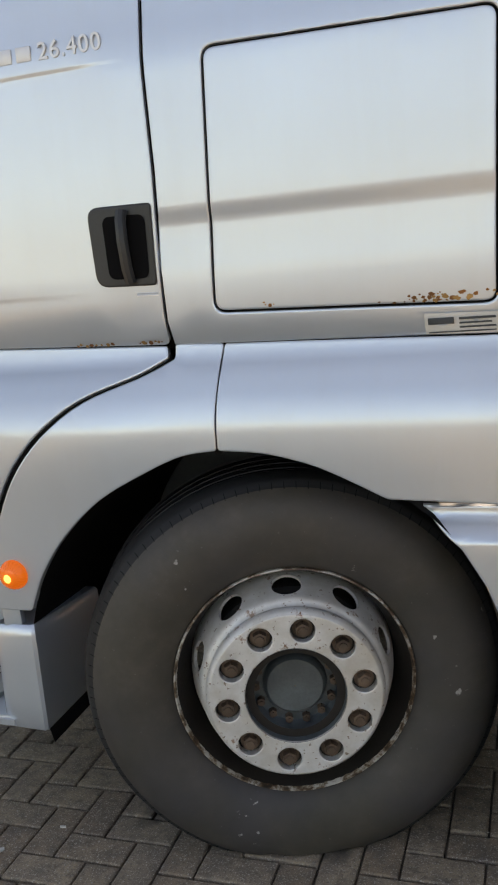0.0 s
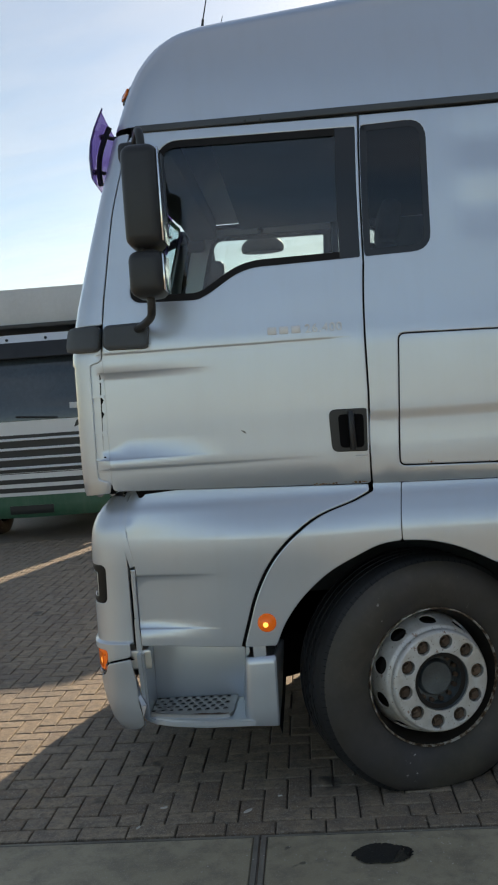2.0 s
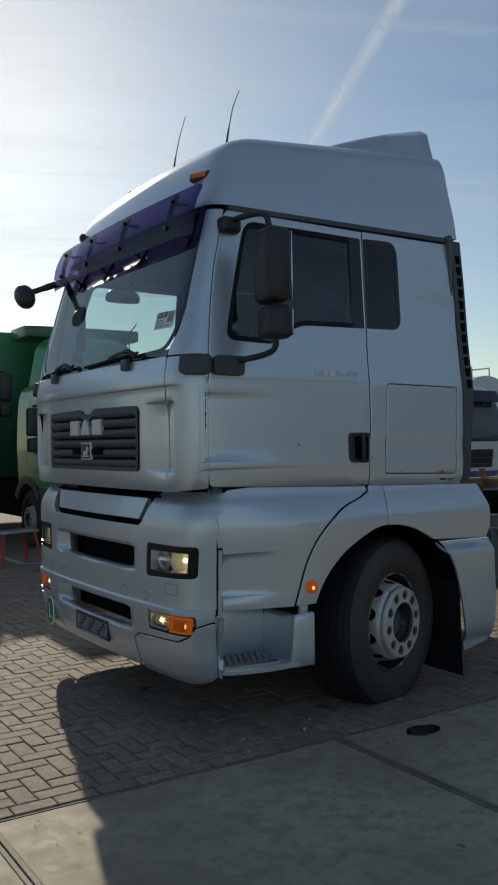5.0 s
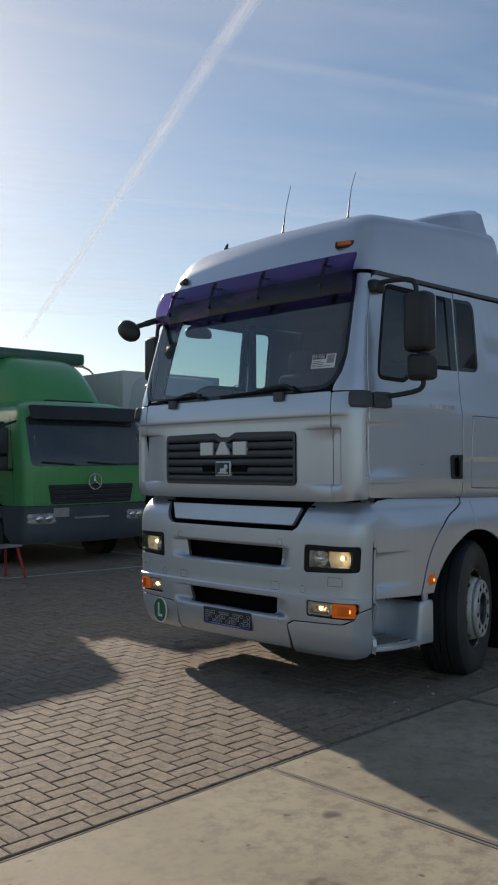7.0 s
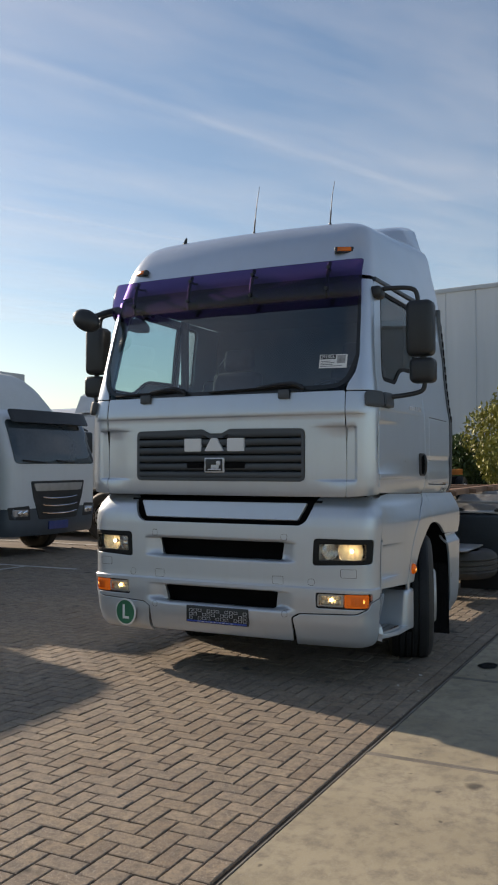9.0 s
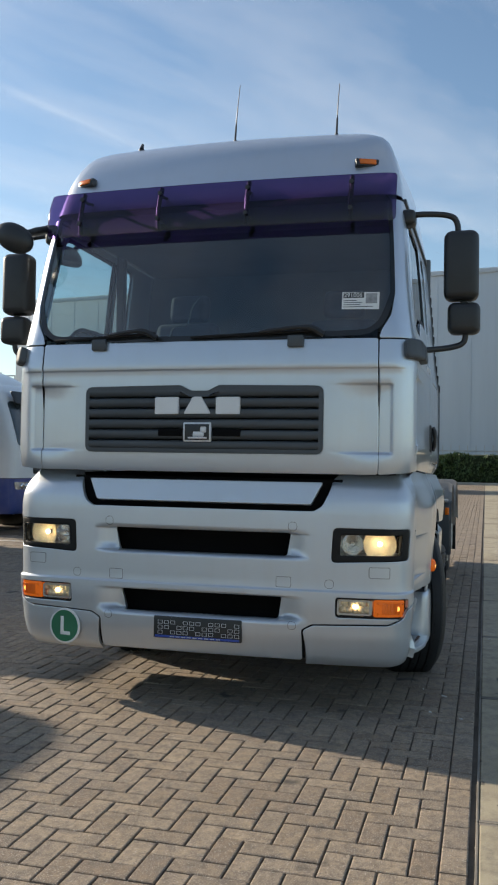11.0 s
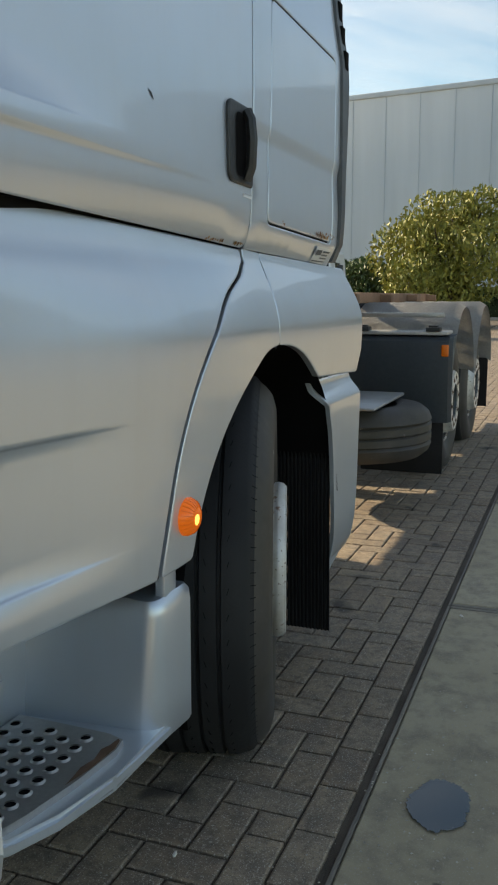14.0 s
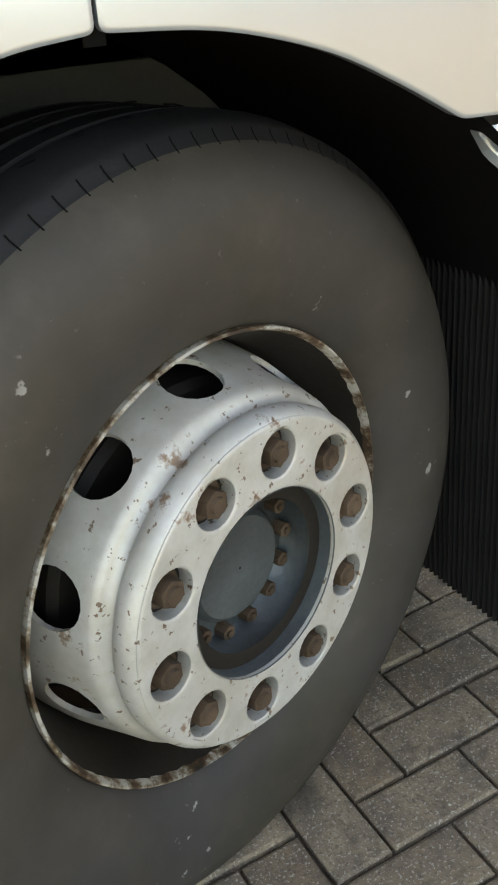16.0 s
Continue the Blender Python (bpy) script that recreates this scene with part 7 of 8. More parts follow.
def green_front(t, sk, on_s):
    """Green cab: ribbed black grille with its badge ring, pale lamp marks, bar across the body's top."""
    star_ring(t, sk, on_s)
    trim_sheet(t, sk, "grille_wing", [(0.80, 0.94), (1.00, 0.98), (1.02, 1.26), (0.84, 1.24)], GREENP, 0.008)
    for z in (0.70, 0.78):
        trim_sheet(t, sk, "lamp_mark", [(0.66, z - 0.022), (1.10, z - 0.022), (1.10, z + 0.022), (0.66, z + 0.022)], LAMPG, 0.016, r=0.015)
    trim_sheet(t, sk, "bumper_bar", [(-0.34, 0.72), (0.30, 0.72), (0.30, 0.75), (-0.34, 0.75)], GALV, 0.020, sides=(1,), r=0.008)
    trim_sheet(t, sk, "plate", [(0.44, 0.76), (0.70, 0.76), (0.70, 0.90), (0.44, 0.90)][::1], GALV, 0.018, sides=(-1,), r=0.01)
    bm = bm_new()
    box(bm, (1.77, -1.02, 3.38), (2.60, 1.02, 3.58), 0.04)
    part("body_top_bar", bm, DGREENP, t, "dark green bar over the wind deflector")
    bm = bm_new()
    box(bm, (0.66, -0.46, 2.555), (0.80, 0.46, 2.63), 0.02)
    part("lamp_bar", bm, BLACK, t, "black roof lamp bar")
    for s in (1, -1):
        q = on_s([(0.62, 1.22), (1.12, 1.26), (1.12, 1.30), (0.62, 1.26)])
        q2 = on_s([(0.62, 1.10), (1.12, 1.14), (1.12, 1.17), (0.62, 1.13)])
        for w in (q, q2):
            bm = bm_new()
            sheet(bm, sk, [tuple(v) for v in (w if s > 0 else mirrored(w))], res=0.1, lift=0.010, depth=0.02, edge=0.002)
            part("door_crease", bm, GREENP, t)
        arc = [(1.32 + 0.68 * math.cos(radians(a)), 0.45 + 0.66 * math.sin(radians(a))) for a in range(150, 29, -10)]
        arc += [(1.32 + 0.54 * math.cos(radians(a)), 0.45 + 0.54 * math.sin(radians(a))) for a in range(30, 151, 10)]
        bm = bm_new()
        w = [tuple(v) for v in on_s(arc)]
        sheet(bm, sk, w if s > 0 else mirrored(w), res=0.1, lift=0.02, depth=0.02, edge=0.002)
        part("fender", bm, GUARD, t, "dark grey fender")


def star_ring(t, sk, on_s):
    c = sk(0, 1.30) + Vector((-0.045, 0, 0))
    bm = bm_new()
    lathe(bm, [(0.115, -0.008), (0.130, -0.008), (0.132, 0.008), (0.113, 0.008)], 32, axis="x", close=True)
    r = part("badge_ring", bm, CHROME, t, "round chromed badge ring", loc=Matrix.Translation(c))
    bm = bm_new()
    for k in range(3):
        cyl(bm, (0, 0, 0), (0, 0.115 * math.sin(2 * math.pi * k / 3), 0.115 * math.cos(2 * math.pi * k / 3)), 0.018, 0.004, 6)
    part("badge_spokes", bm, CHROME, r)


def low_glass(t, sk, on_s):
    q = rounded(on_s([(0.50, 1.00), (0.78, 1.00), (1.02, 1.22), (1.02, 1.34), (0.50, 1.34)]), 0.03)
    q2 = rounded(on_s([(1.10, 1.20), (1.26, 1.20), (1.26, 1.36), (1.10, 1.36)]), 0.02)
    arc = [(1.32 + 0.66 * math.cos(radians(a)), 0.45 + 0.66 * math.sin(radians(a))) for a in range(150, 29, -10)]
    arc += [(1.32 + 0.54 * math.cos(radians(a)), 0.45 + 0.54 * math.sin(radians(a))) for a in range(30, 151, 10)]
    for s in (1, -1):
        for nm, p, mt in (("lower_window", q, TINT), ("side_vent", q2, BLACK), ("fender", [tuple(v) for v in on_s(arc)], GUARD)):
            bm = bm_new()
            sheet(bm, sk, [tuple(v) for v in (p if s > 0 else mirrored(p))], res=0.1, lift=0.006 if nm != "fender" else 0.02, depth=0.02, edge=0.002)
            part(nm, bm, mt, t)


parked_truck(row(-2.70, 6.95), "white truck with green lower body and tall box", 2.95, 1.69, 2.60, WHITEP, DGREENP, W=1.20, L=1.95, rake=0.20, box_mat=BOXW, box_top=3.66, box_over=0.95,
             grille=(0.80, 0.98, 1.50, 4), slat_mat=WHITEP, lamp=(0.78, 1.06, 0.78, 0.92), low_z=0.96, extra=cooler_cab)
parked_truck(row(0.64, 7.55), "white tall-cab truck with black grille and bright bars", 3.42, 2.09, 2.90, WHITEP, WHITEP, W=1.22, L=2.2, rake=0.26, lamp=(0.76, 1.06, 0.58, 0.80), low_z=0.9,
             deflect=(3.86, WHITEP), extra=tall_cab, square=1.0)
parked_truck(row(3.68, 7.00), "bright green box truck with dark bumper", 2.62, 1.55, 2.32, GREENP, GUARD, W=1.18, L=1.75, rake=0.22, grille=(0.74, 0.96, 1.26, 4), lamp=(0.68, 1.02, 0.66, 0.82), low_z=0.93,
             deflect=(3.42, GREENP, 0.22), box_mat=TARP, box_top=3.56, box_gap=1.0, extra=green_front, wr=0.9)
parked_truck(row(6.60, 6.70), "white distribution truck with green-tinted box", 2.52, 1.56, 2.30, WHITEP, GUARD, W=1.16, L=1.75, rake=0.26, lamp=(0.76, 1.0, 0.68, 0.80), low_z=0.80,
             deflect=(3.26, BOXW), box_mat=BOXW, box_top=3.32, extra=lf_front, wr=0.84)
parked_truck(row(10.3, 6.3), "white truck with deep blue lower front", 2.7, 1.55, 2.35, WHITEP, BLUEP, W=1.17, L=1.9, rake=0.25, grille=(0.60, 1.06, 1.40, 3), lamp=(0.70, 1.02, 0.78, 0.92), low_z=0.98,
             deflect=(3.1, WHITEP), box_mat=None)


def tank_body(t, sk, on_s):
    bm = bm_new()
    cyl(bm, (2.4, 0, 2.05), (8.5, 0, 2.05), 1.05, seg=32)
    tk = part("tank", bm, WHITEP, t, "white tank with a red band")
    for s in (1, -1):
        b2 = bm_new()
        tube(b2, [(2.6, s * 0.3, 3.05), (2.6, s * 0.3, 3.3), (3.2, s * 0.3, 3.3), (3.2, s * 0.3, 3.05)], 0.02, 6)
        part("tank_rail", b2, GALV, tk)
    bm = bm_new()
    for s in (1, -1):
        box(bm, (2.4, s * 0.98 - 0.03, 2.40), (8.5, s * 0.98 + 0.03, 2.62), 0.01)
    box(bm, (2.36, -0.95, 2.40), (2.40, 0.95, 2.62), 0.01)
    part("red_band", bm, REDP, tk)


parked_truck(row(14.0, 6.8), "white tanker truck with a red band", 2.6, 1.52, 2.3, WHITEP, WHITEP, W=1.15, L=1.8, rake=0.25, grille=(0.60, 0.9, 1.36, 3), low_z=0.9, extra=tank_body)


def hook_frame(t, sk, on_s):
    for y in (-0.55, 0.55):
        bm = bm_new()
        box(bm, (2.3, y - 0.09, 1.05), (7.5, y + 0.09, 1.30), 0.01)
        part("loader_beam", bm, ORANGEP, t, "orange loader beam")
    bm = bm_new()
    tube(bm, [(2.6, 0, 1.3), (2.6, 0, 2.2), (2.9, 0, 2.35)], 0.09, 8)
    part("hook_arm", bm, ORANGEP, t)


parked_truck(pose(26, 6.6, 0, 0, 0, 0), "white loader truck with orange beams", 2.75, 1.6, 2.35, WHITEP, GUARD, W=1.2, L=1.9, rake=0.22, grille=(0.7, 0.95, 1.45, 4), low_z=0.95, extra=hook_frame)

# red folding stool by the green truck
bm = bm_new()
box(bm, (-0.28, -0.16, 0.44), (0.28, 0.16, 0.47), 0.01)
st = part("folding_step", bm, GALV, None, loc=pose(1.62, 6.25, 0, 0, 0, 12))
tagged(st, "small folding step with orange-red legs beside a truck", "step stool")
for sx in (-1, 1):
    for sy in (-1, 1):
        bm = bm_new()
        tube(bm, [(sx * 0.22, sy * 0.12, 0.45), (sx * 0.30, sy * 0.20, 0.012)], 0.02, 8)
        part("leg", bm, REDP, st)

# parking lines
lines = empty("parking_lines", pose(0, 0, 0), "faded white painted parking lines", "road marking", kind="structure")
for x0, y0, x1, y1 in ((1.75, 6.3, 1.75, 12.0), (1.75, 6.3, 4.9, 5.95), (4.9, 5.0, 4.9, 12.0), (8.2, 5.0, 8.2, 12.0)):
    bm = bm_new()
    d = Vector((x1 - x0, y1 - y0, 0))
    n = Vector((-d.y, d.x, 0)).normalized() * 0.045
    a, b = Vector((x0, y0, 0.004)), Vector((x1, y1, 0.004))
    bm.faces.new([bm.verts.new(p) for p in (a - n, b - n, b + n, a + n)])
    part("line", bm, PAINT_W, lines, smooth=False)

# warehouse
def wall_mat():
    m, nt, b = material("warehouse_cladding")
    v = texco(nt)
    n = noise_tex(nt, texco(nt, (0.6, 0.6, 0.05)), 1.0, 4, 0.6)
    nt.links.new(ramp(nt, n, (0.3, (0.43, 0.495, 0.55)), (0.7, (0.50, 0.565, 0.62))), b.inputs["Base Color"])
    b.inputs["Roughness"].default_value = 0.5
    bump(nt, b, noise_tex(nt, texco(nt, (0.3, 0.3, 0.3)), 2.0, 3), 0.1, 0.02)
    return m


WALL = wall_mat()
hall = empty("warehouse", pose(62.0, 0, 0, 0, 0, -8.5), "long pale grey-blue clad warehouse behind a hedge", "building")
bm = bm_new()
box(bm, (0, -90, 0), (40, 41.0, 15.3), 0.05)
part("wall", bm, WALL, hall, "pale ribbed cladding")
bm = bm_new()
box(bm, (-0.12, -90.1, 15.2), (40.1, 41.1, 15.55), 0.03)
part("roof_edge", bm, WALL, hall, "grey roof edge trim")
for k in range(52):
    y = -88 + k * 2.5
    bm = bm_new()
    box(bm, (-0.035, y, 0.1), (0.02, y + 0.05, 15.2), 0.01)
    part("panel_joint", bm, WALL, hall)

# hedge, bushes and the fence behind them
def leaf_mat(name, c0, c1):
    m, nt, b = material(name)
    ge = nt.nodes.new("ShaderNodeNewGeometry")
    nt.links.new(ramp(nt, ge.outputs["Random Per Island"], (0.0, c0), (1.0, c1)), b.inputs["Base Color"])
    b.inputs["Roughness"].default_value = 0.55
    b.inputs["Transmission Weight"].default_value = 0.0
    return m


LEAF = leaf_mat("hedge_leaf", (0.025, 0.055, 0.012), (0.075, 0.12, 0.03))
LEAFY = leaf_mat("bush_leaf", (0.12, 0.14, 0.020), (0.33, 0.31, 0.055))
BARK = simple("bark", (0.06, 0.045, 0.03), 0.9, var=0.3, scale=20, bumps=0.6)


def leaves(n, place, size, seed):
    r = random.Random(seed)
    V, F = [], []
    for k in range(n):
        c = Vector(place(r))
        e = Euler((r.uniform(0, 6.3), r.uniform(0, 6.3), r.uniform(0, 6.3))).to_matrix()
        s = size * r.uniform(0.6, 1.4)
        o = len(V)
        V += [tuple(c + e @ Vector(p)) for p in ((-s, 0, 0), (0, -s * 0.45, s * 0.1), (s, 0, 0), (0, s * 0.45, s * 0.1))]
        F.append((o, o + 1, o + 2, o + 3))
    return V, F


def hedge_place(r):
    y = r.uniform(-40, 24)
    top = 1.75 + 0.25 * noise.noise(Vector((y * 0.25, 3.1, 0))) + 0.30 * noise.noise(Vector((y * 0.9, 1.7, 0)))
    u = r.random()
    x = r.uniform(0, 1.6)
    z = top * math.sqrt(u)
    if r.random() < 0.6:
        x = r.uniform(-0.1, 0.25) + 0.5 * noise.noise(Vector((y * 0.6, z, 2)))
    return (48.5 + x, y, z)


hedge = new("hedge", mesh_from("hedge", leaves(26000, hedge_place, 0.11, 4), [LEAF]))
tagged(hedge, "low dark green hedge along the yard's far edge", "hedge", kind="stuff")
# added dark box; its colour stands in for the shade deep among the leaves
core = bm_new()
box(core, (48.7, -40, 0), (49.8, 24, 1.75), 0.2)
hc = part("hedge_core", core, simple("hedge_shade", (0.018, 0.03, 0.010), 0.95, var=0.4, scale=3), hedge)


def bush(x, y, h, w, seed, mat, label):
    b = empty("bush", pose(x, y, 0), label, "bush")
    r = random.Random(seed)
    lobes = []
    for k in range(16):
        a, rr_ = r.uniform(0, 6.3), w * math.sqrt(r.random()) * 0.62
        z = r.uniform(0.25, 0.9) * h * (1 - 0.25 * (rr_ / w))
        lobes.append((Vector((rr_ * math.cos(a), rr_ * math.sin(a), z)), r.uniform(0.22, 0.40) * w))
        bm = bm_new()
        tube(bm, bend([(0, 0, 0), (rr_ * 0.3 * math.cos(a), rr_ * 0.3 * math.sin(a), z * 0.5), lobes[-1][0]], 4), [0.07 * (1 - i / 10) + 0.01 for i in range(9)], 6)
        part("limb", bm, BARK, b)
    def place(q):
        c, s = lobes[q.randrange(len(lobes))]
        d = Vector((q.gauss(0, 1), q.gauss(0, 1), q.gauss(0, 1))).normalized()
        p = c + d * s * (0.55 + 0.5 * q.random() ** 0.5)
        return (p.x, p.y, max(0.1, p.z))
    o = new("crown", mesh_from("crown", leaves(17000 if h > 5 else 7000, place, 0.11, seed), [mat]))
    o.parent = b
    return b


bush(37.0, 3.4, 5.7, 4.0, 7, LEAFY, "tall yellow-green bush in front of the hedge")
bush(39.5, 7.6, 3.4, 2.2, 9, LEAF, "dark green bush beside the hedge")
bush(46.5, 10.5, 3.2, 2.4, 11, LEAF, "dark green bush at the hedge")
bush(49.5, -9.5, 2.9, 1.8, 12, LEAF, "dark green bush growing out of the hedge")
fence = empty("fence", pose(50.6, 0, 0), "thin grey bar fence behind the hedge", "fence")
for k in range(70):
    bm = bm_new()
    y = -30 + k * 0.5
    box(bm, (-0.02, y - 0.02, 0), (0.02, y + 0.02, 2.35), 0.004)
    part("post", bm, GALV, fence)
bm = bm_new()
box(bm, (-0.03, -30, 1.95), (0.03, 5, 2.02), 0.004)
part("rail", bm, GALV, fence)
bm = bm_new()
box(bm, (47.6, -60, -0.05), (47.8, 40, 0.14), 0.02)
kb = part("kerb", bm, simple("kerb_concrete", (0.36, 0.34, 0.30), 0.85, var=0.15, scale=4), None)
tagged(kb, "pale concrete kerb in front of the hedge", "kerb", kind="structure")

# street lamp far behind the row
sl = empty("street_lamp", pose(21.8, 33.6, 0), "tall grey street lamp with a curved arm", "street lamp")
bm = bm_new()
tube(bm, bend([(0, 0, 0), (0, 0, 3.4), (0, 0, 5.7), (-0.4, -0.2, 6.3), (-1.3, -0.6, 6.5)]), [0.09] * 8 + [0.07] * 8 + [0.05] * 9, 8)
part("pole", bm, GALV, sl)
bm = bm_new()
box(bm, (-1.75, -0.85, 6.42), (-1.2, -0.45, 6.52), 0.03)
part("lamp_head", bm, GALV, sl)

# ---- thin high cloud and condensation trails ----
def cloud_mat(name, sx, sy, lo, hi, top, edge):
    """Thin ice cloud, lit through by the sun; edge: fades to both sides across local y."""
    m, nt, b = material(name)
    nt.nodes.remove(b)
    t = nt.nodes.new("ShaderNodeTexCoord")
    mp = nt.nodes.new("ShaderNodeMapping")
    mp.inputs["Scale"].default_value = (sx, sy, 1)
    nt.links.new(t.outputs["Object"], mp.inputs["Vector"])
    n = noise_tex(nt, mp.outputs[0], 1.0, 7, 0.62)
    fac = ramp(nt, n, (lo, grey(0)), (hi, grey(top)))
    if edge:
        sep = nt.nodes.new("ShaderNodeSeparateXYZ")
        nt.links.new(t.outputs["Object"], sep.inputs[0])
        ab = nt.nodes.new("ShaderNodeMath")
        ab.operation = "ABSOLUTE"
        nt.links.new(sep.outputs[1], ab.inputs[0])
        mu = nt.nodes.new("ShaderNodeMath")
        mu.operation = "MULTIPLY"
        nt.links.new(fac, mu.inputs[0])
        nt.links.new(ramp(nt, ab.outputs[0], (0.0, grey(1)), (0.35, grey(0.7)), (1.0, grey(0))), mu.inputs[1])
        fac = mu.outputs[0]
    tr = nt.nodes.new("ShaderNodeBsdfTransparent")
    tl = nt.nodes.new("ShaderNodeBsdfTranslucent")
    tl.inputs[0].default_value = (0.95, 0.95, 0.95, 1)
    mx = nt.nodes.new("ShaderNodeMixShader")
    nt.links.new(fac, mx.inputs[0])
    nt.links.new(tr.outputs[0], mx.inputs[1])
    nt.links.new(tl.outputs[0], mx.inputs[2])
    nt.links.new(mx.outputs[0], nt.nodes["Material Output"].inputs[0])
    return m


bm = bm_new()
bmesh.ops.create_grid(bm, x_segments=2, y_segments=2, size=4300)
cl = part("cirrus_cloud", bm, cloud_mat("cirrus", 0.0008, 0.0022, 0.40, 0.86, 0.40, False), None, smooth=False, loc=pose(0, 0, 720, 0, 0, -27))
tagged(cl, "thin streaky cirrus veil high in the sky", "cloud", kind="structure")
TRAIL = cloud_mat("trail", 0.004, 0.8, 0.15, 0.8, 0.80, True)
TRAIL_OLD = cloud_mat("old_trail", 0.004, 0.8, 0.25, 0.85, 0.24, True)
for (x0, y0), (x1, y1), w in (((780, 640), (2500, 4360), 20), ((-400, 2740), (2500, 1330), 26), ((100, 1460), (2300, 560), 30)):
    d = Vector((x1 - x0, y1 - y0))
    bm = bm_new()
    n = 40
    rows = [[bm.verts.new((d.length * (i / n - 0.5), v, 0)) for v in (-1, 0, 1)] for i in range(n + 1)]
    for a, b in zip(rows, rows[1:]):
        for k in (0, 1):
            bm.faces.new((a[k], b[k], b[k + 1], a[k + 1]))
    o = part("contrail", bm, TRAIL if w == 20 else TRAIL_OLD, None, smooth=False)
    o.matrix_basis = Matrix.Translation(((x0 + x1) / 2, (y0 + y1) / 2, 700)) @ Matrix.Rotation(math.atan2(d.y, d.x), 4, "Z") @ Matrix.Diagonal((1, w, 1, 1))
    tagged(o, "white condensation trail across the sky", "contrail", group="condensation trails", kind="structure")

# ---- ground ----
def paver_mat():
    m, nt, b = material("brick_paving")
    v = texco(nt)
    oi = nt.nodes.new("ShaderNodeObjectInfo")
    ge = nt.nodes.new("ShaderNodeNewGeometry")
    pos = ge.outputs["Position"]
    add = nt.nodes.new("ShaderNodeMath")
    nt.links.new(oi.outputs["Random"], add.inputs[0])
    nt.links.new(ge.outputs["Random Per Island"], add.inputs[1])
    fr = nt.nodes.new("ShaderNodeMath")
    fr.operation = "FRACT"
    nt.links.new(add.outputs[0], fr.inputs[0])
    c = ramp(nt, fr.outputs[0], (0.0, (0.262, 0.192, 0.124)), (0.4, (0.334, 0.256, 0.168)), (0.75, (0.390, 0.304, 0.206)), (1.0, (0.298, 0.234, 0.160)))
    fine = noise_tex(nt, pos, 210, 2, 0.6)
    mid = noise_tex(nt, pos, 14, 5, 0.65)
    big = noise_tex(nt, pos, 1.1, 4, 0.6)
    c = mix(nt, ramp(nt, mid, (0.35, grey(0.75)), (0.62, grey(0))), c, (0.130, 0.108, 0.090))
    c = mix(nt, ramp(nt, big, (0.40, grey(0)), (0.72, grey(0.5))), c, (0.185, 0.160, 0.138))
    c = mix(nt, ramp(nt, fine, (0.575, grey(0)), (0.655, grey(0.75))), c, (0.56, 0.51, 0.44))
    edge_wear = noise_tex(nt, pos, 42, 4, 0.7)
    c = mix(nt, ramp(nt, edge_wear, (0.36, grey(0.55)), (0.50, grey(0))), c, (0.115, 0.090, 0.068))
    dark = noise_tex(nt, pos, 170, 2, 0.6)
    c = mix(nt, ramp(nt, dark, (0.34, grey(0.6)), (0.42, grey(0))), c, (0.10, 0.085, 0.07))
    spot = noise_tex(nt, pos, 3.3, 3, 0.5)
    c = mix(nt, ramp(nt, spot, (0.66, grey(0)), (0.72, grey(0.8))), c, (0.035, 0.032, 0.030))
    nt.links.new(c, b.inputs["Base Color"])
    nt.links.new(ramp(nt, fine, (0.3, grey(0.72)), (0.7, grey(0.92))), b.inputs["Roughness"])
    bump(nt, b, mix(nt, 0.45, fine, edge_wear), 0.8, 0.005)
    return m


def concrete_mat():
    m, nt, b = material("concrete_slab")
    ge = nt.nodes.new("ShaderNodeNewGeometry")
    pos = ge.outputs["Position"]
    fine = noise_tex(nt, pos, 180, 4, 0.75)
    mid = noise_tex(nt, pos, 9, 6, 0.7)
    big = noise_tex(nt, pos, 0.9, 4, 0.55)
    c = ramp(nt, big, (0.28, (0.275, 0.234, 0.158)), (0.50, (0.400, 0.345, 0.236)), (0.62, (0.415, 0.362, 0.256)), (0.78, (0.270, 0.236, 0.172)))
    c = mix(nt, ramp(nt, mid, (0.36, grey(0.65)), (0.54, grey(0))), c, (0.180, 0.156, 0.120))
    patch = noise_tex(nt, pos, 5.2, 5, 0.7)
    c = mix(nt, ramp(nt, patch, (0.56, grey(0)), (0.70, grey(0.5))), c, (0.130, 0.112, 0.086))
    c = mix(nt, ramp(nt, fine, (0.56, grey(0)), (0.66, grey(0.7))), c, (0.46, 0.43, 0.37))
    oil = noise_tex(nt, pos, 2.6, 3, 0.45)
    c = mix(nt, ramp(nt, oil, (0.70, grey(0)), (0.74, grey(0.7))), c, (0.045, 0.04, 0.034))
    oil2 = noise_tex(nt, pos, 9.5, 2, 0.4)
    c = mix(nt, ramp(nt, oil2, (0.70, grey(0)), (0.73, grey(0.7))), c, (0.05, 0.045, 0.038))
    nt.links.new(c, b.inputs["Base Color"])
    nt.links.new(ramp(nt, mid, (0.3, grey(0.62)), (0.7, grey(0.88))), b.inputs["Roughness"])
    bump(nt, b, fine, 0.5, 0.002)
    return m


PAVER, CONCRETE = paver_mat(), concrete_mat()
SAND = simple("joint_sand", (0.098, 0.082, 0.064), 0.95, var=0.35, scale=30, bumps=0.6, bdist=0.004)
STEEL = simple("slab_steel_edge", (0.20, 0.18, 0.15), 0.75, metal=0.1, var=0.35, scale=14, bumps=0.4)
FARPAVE = simple("far_paving", (0.25, 0.21, 0.17), 0.9, var=0.25, scale=2.0, bumps=0.3, bdist=0.006)

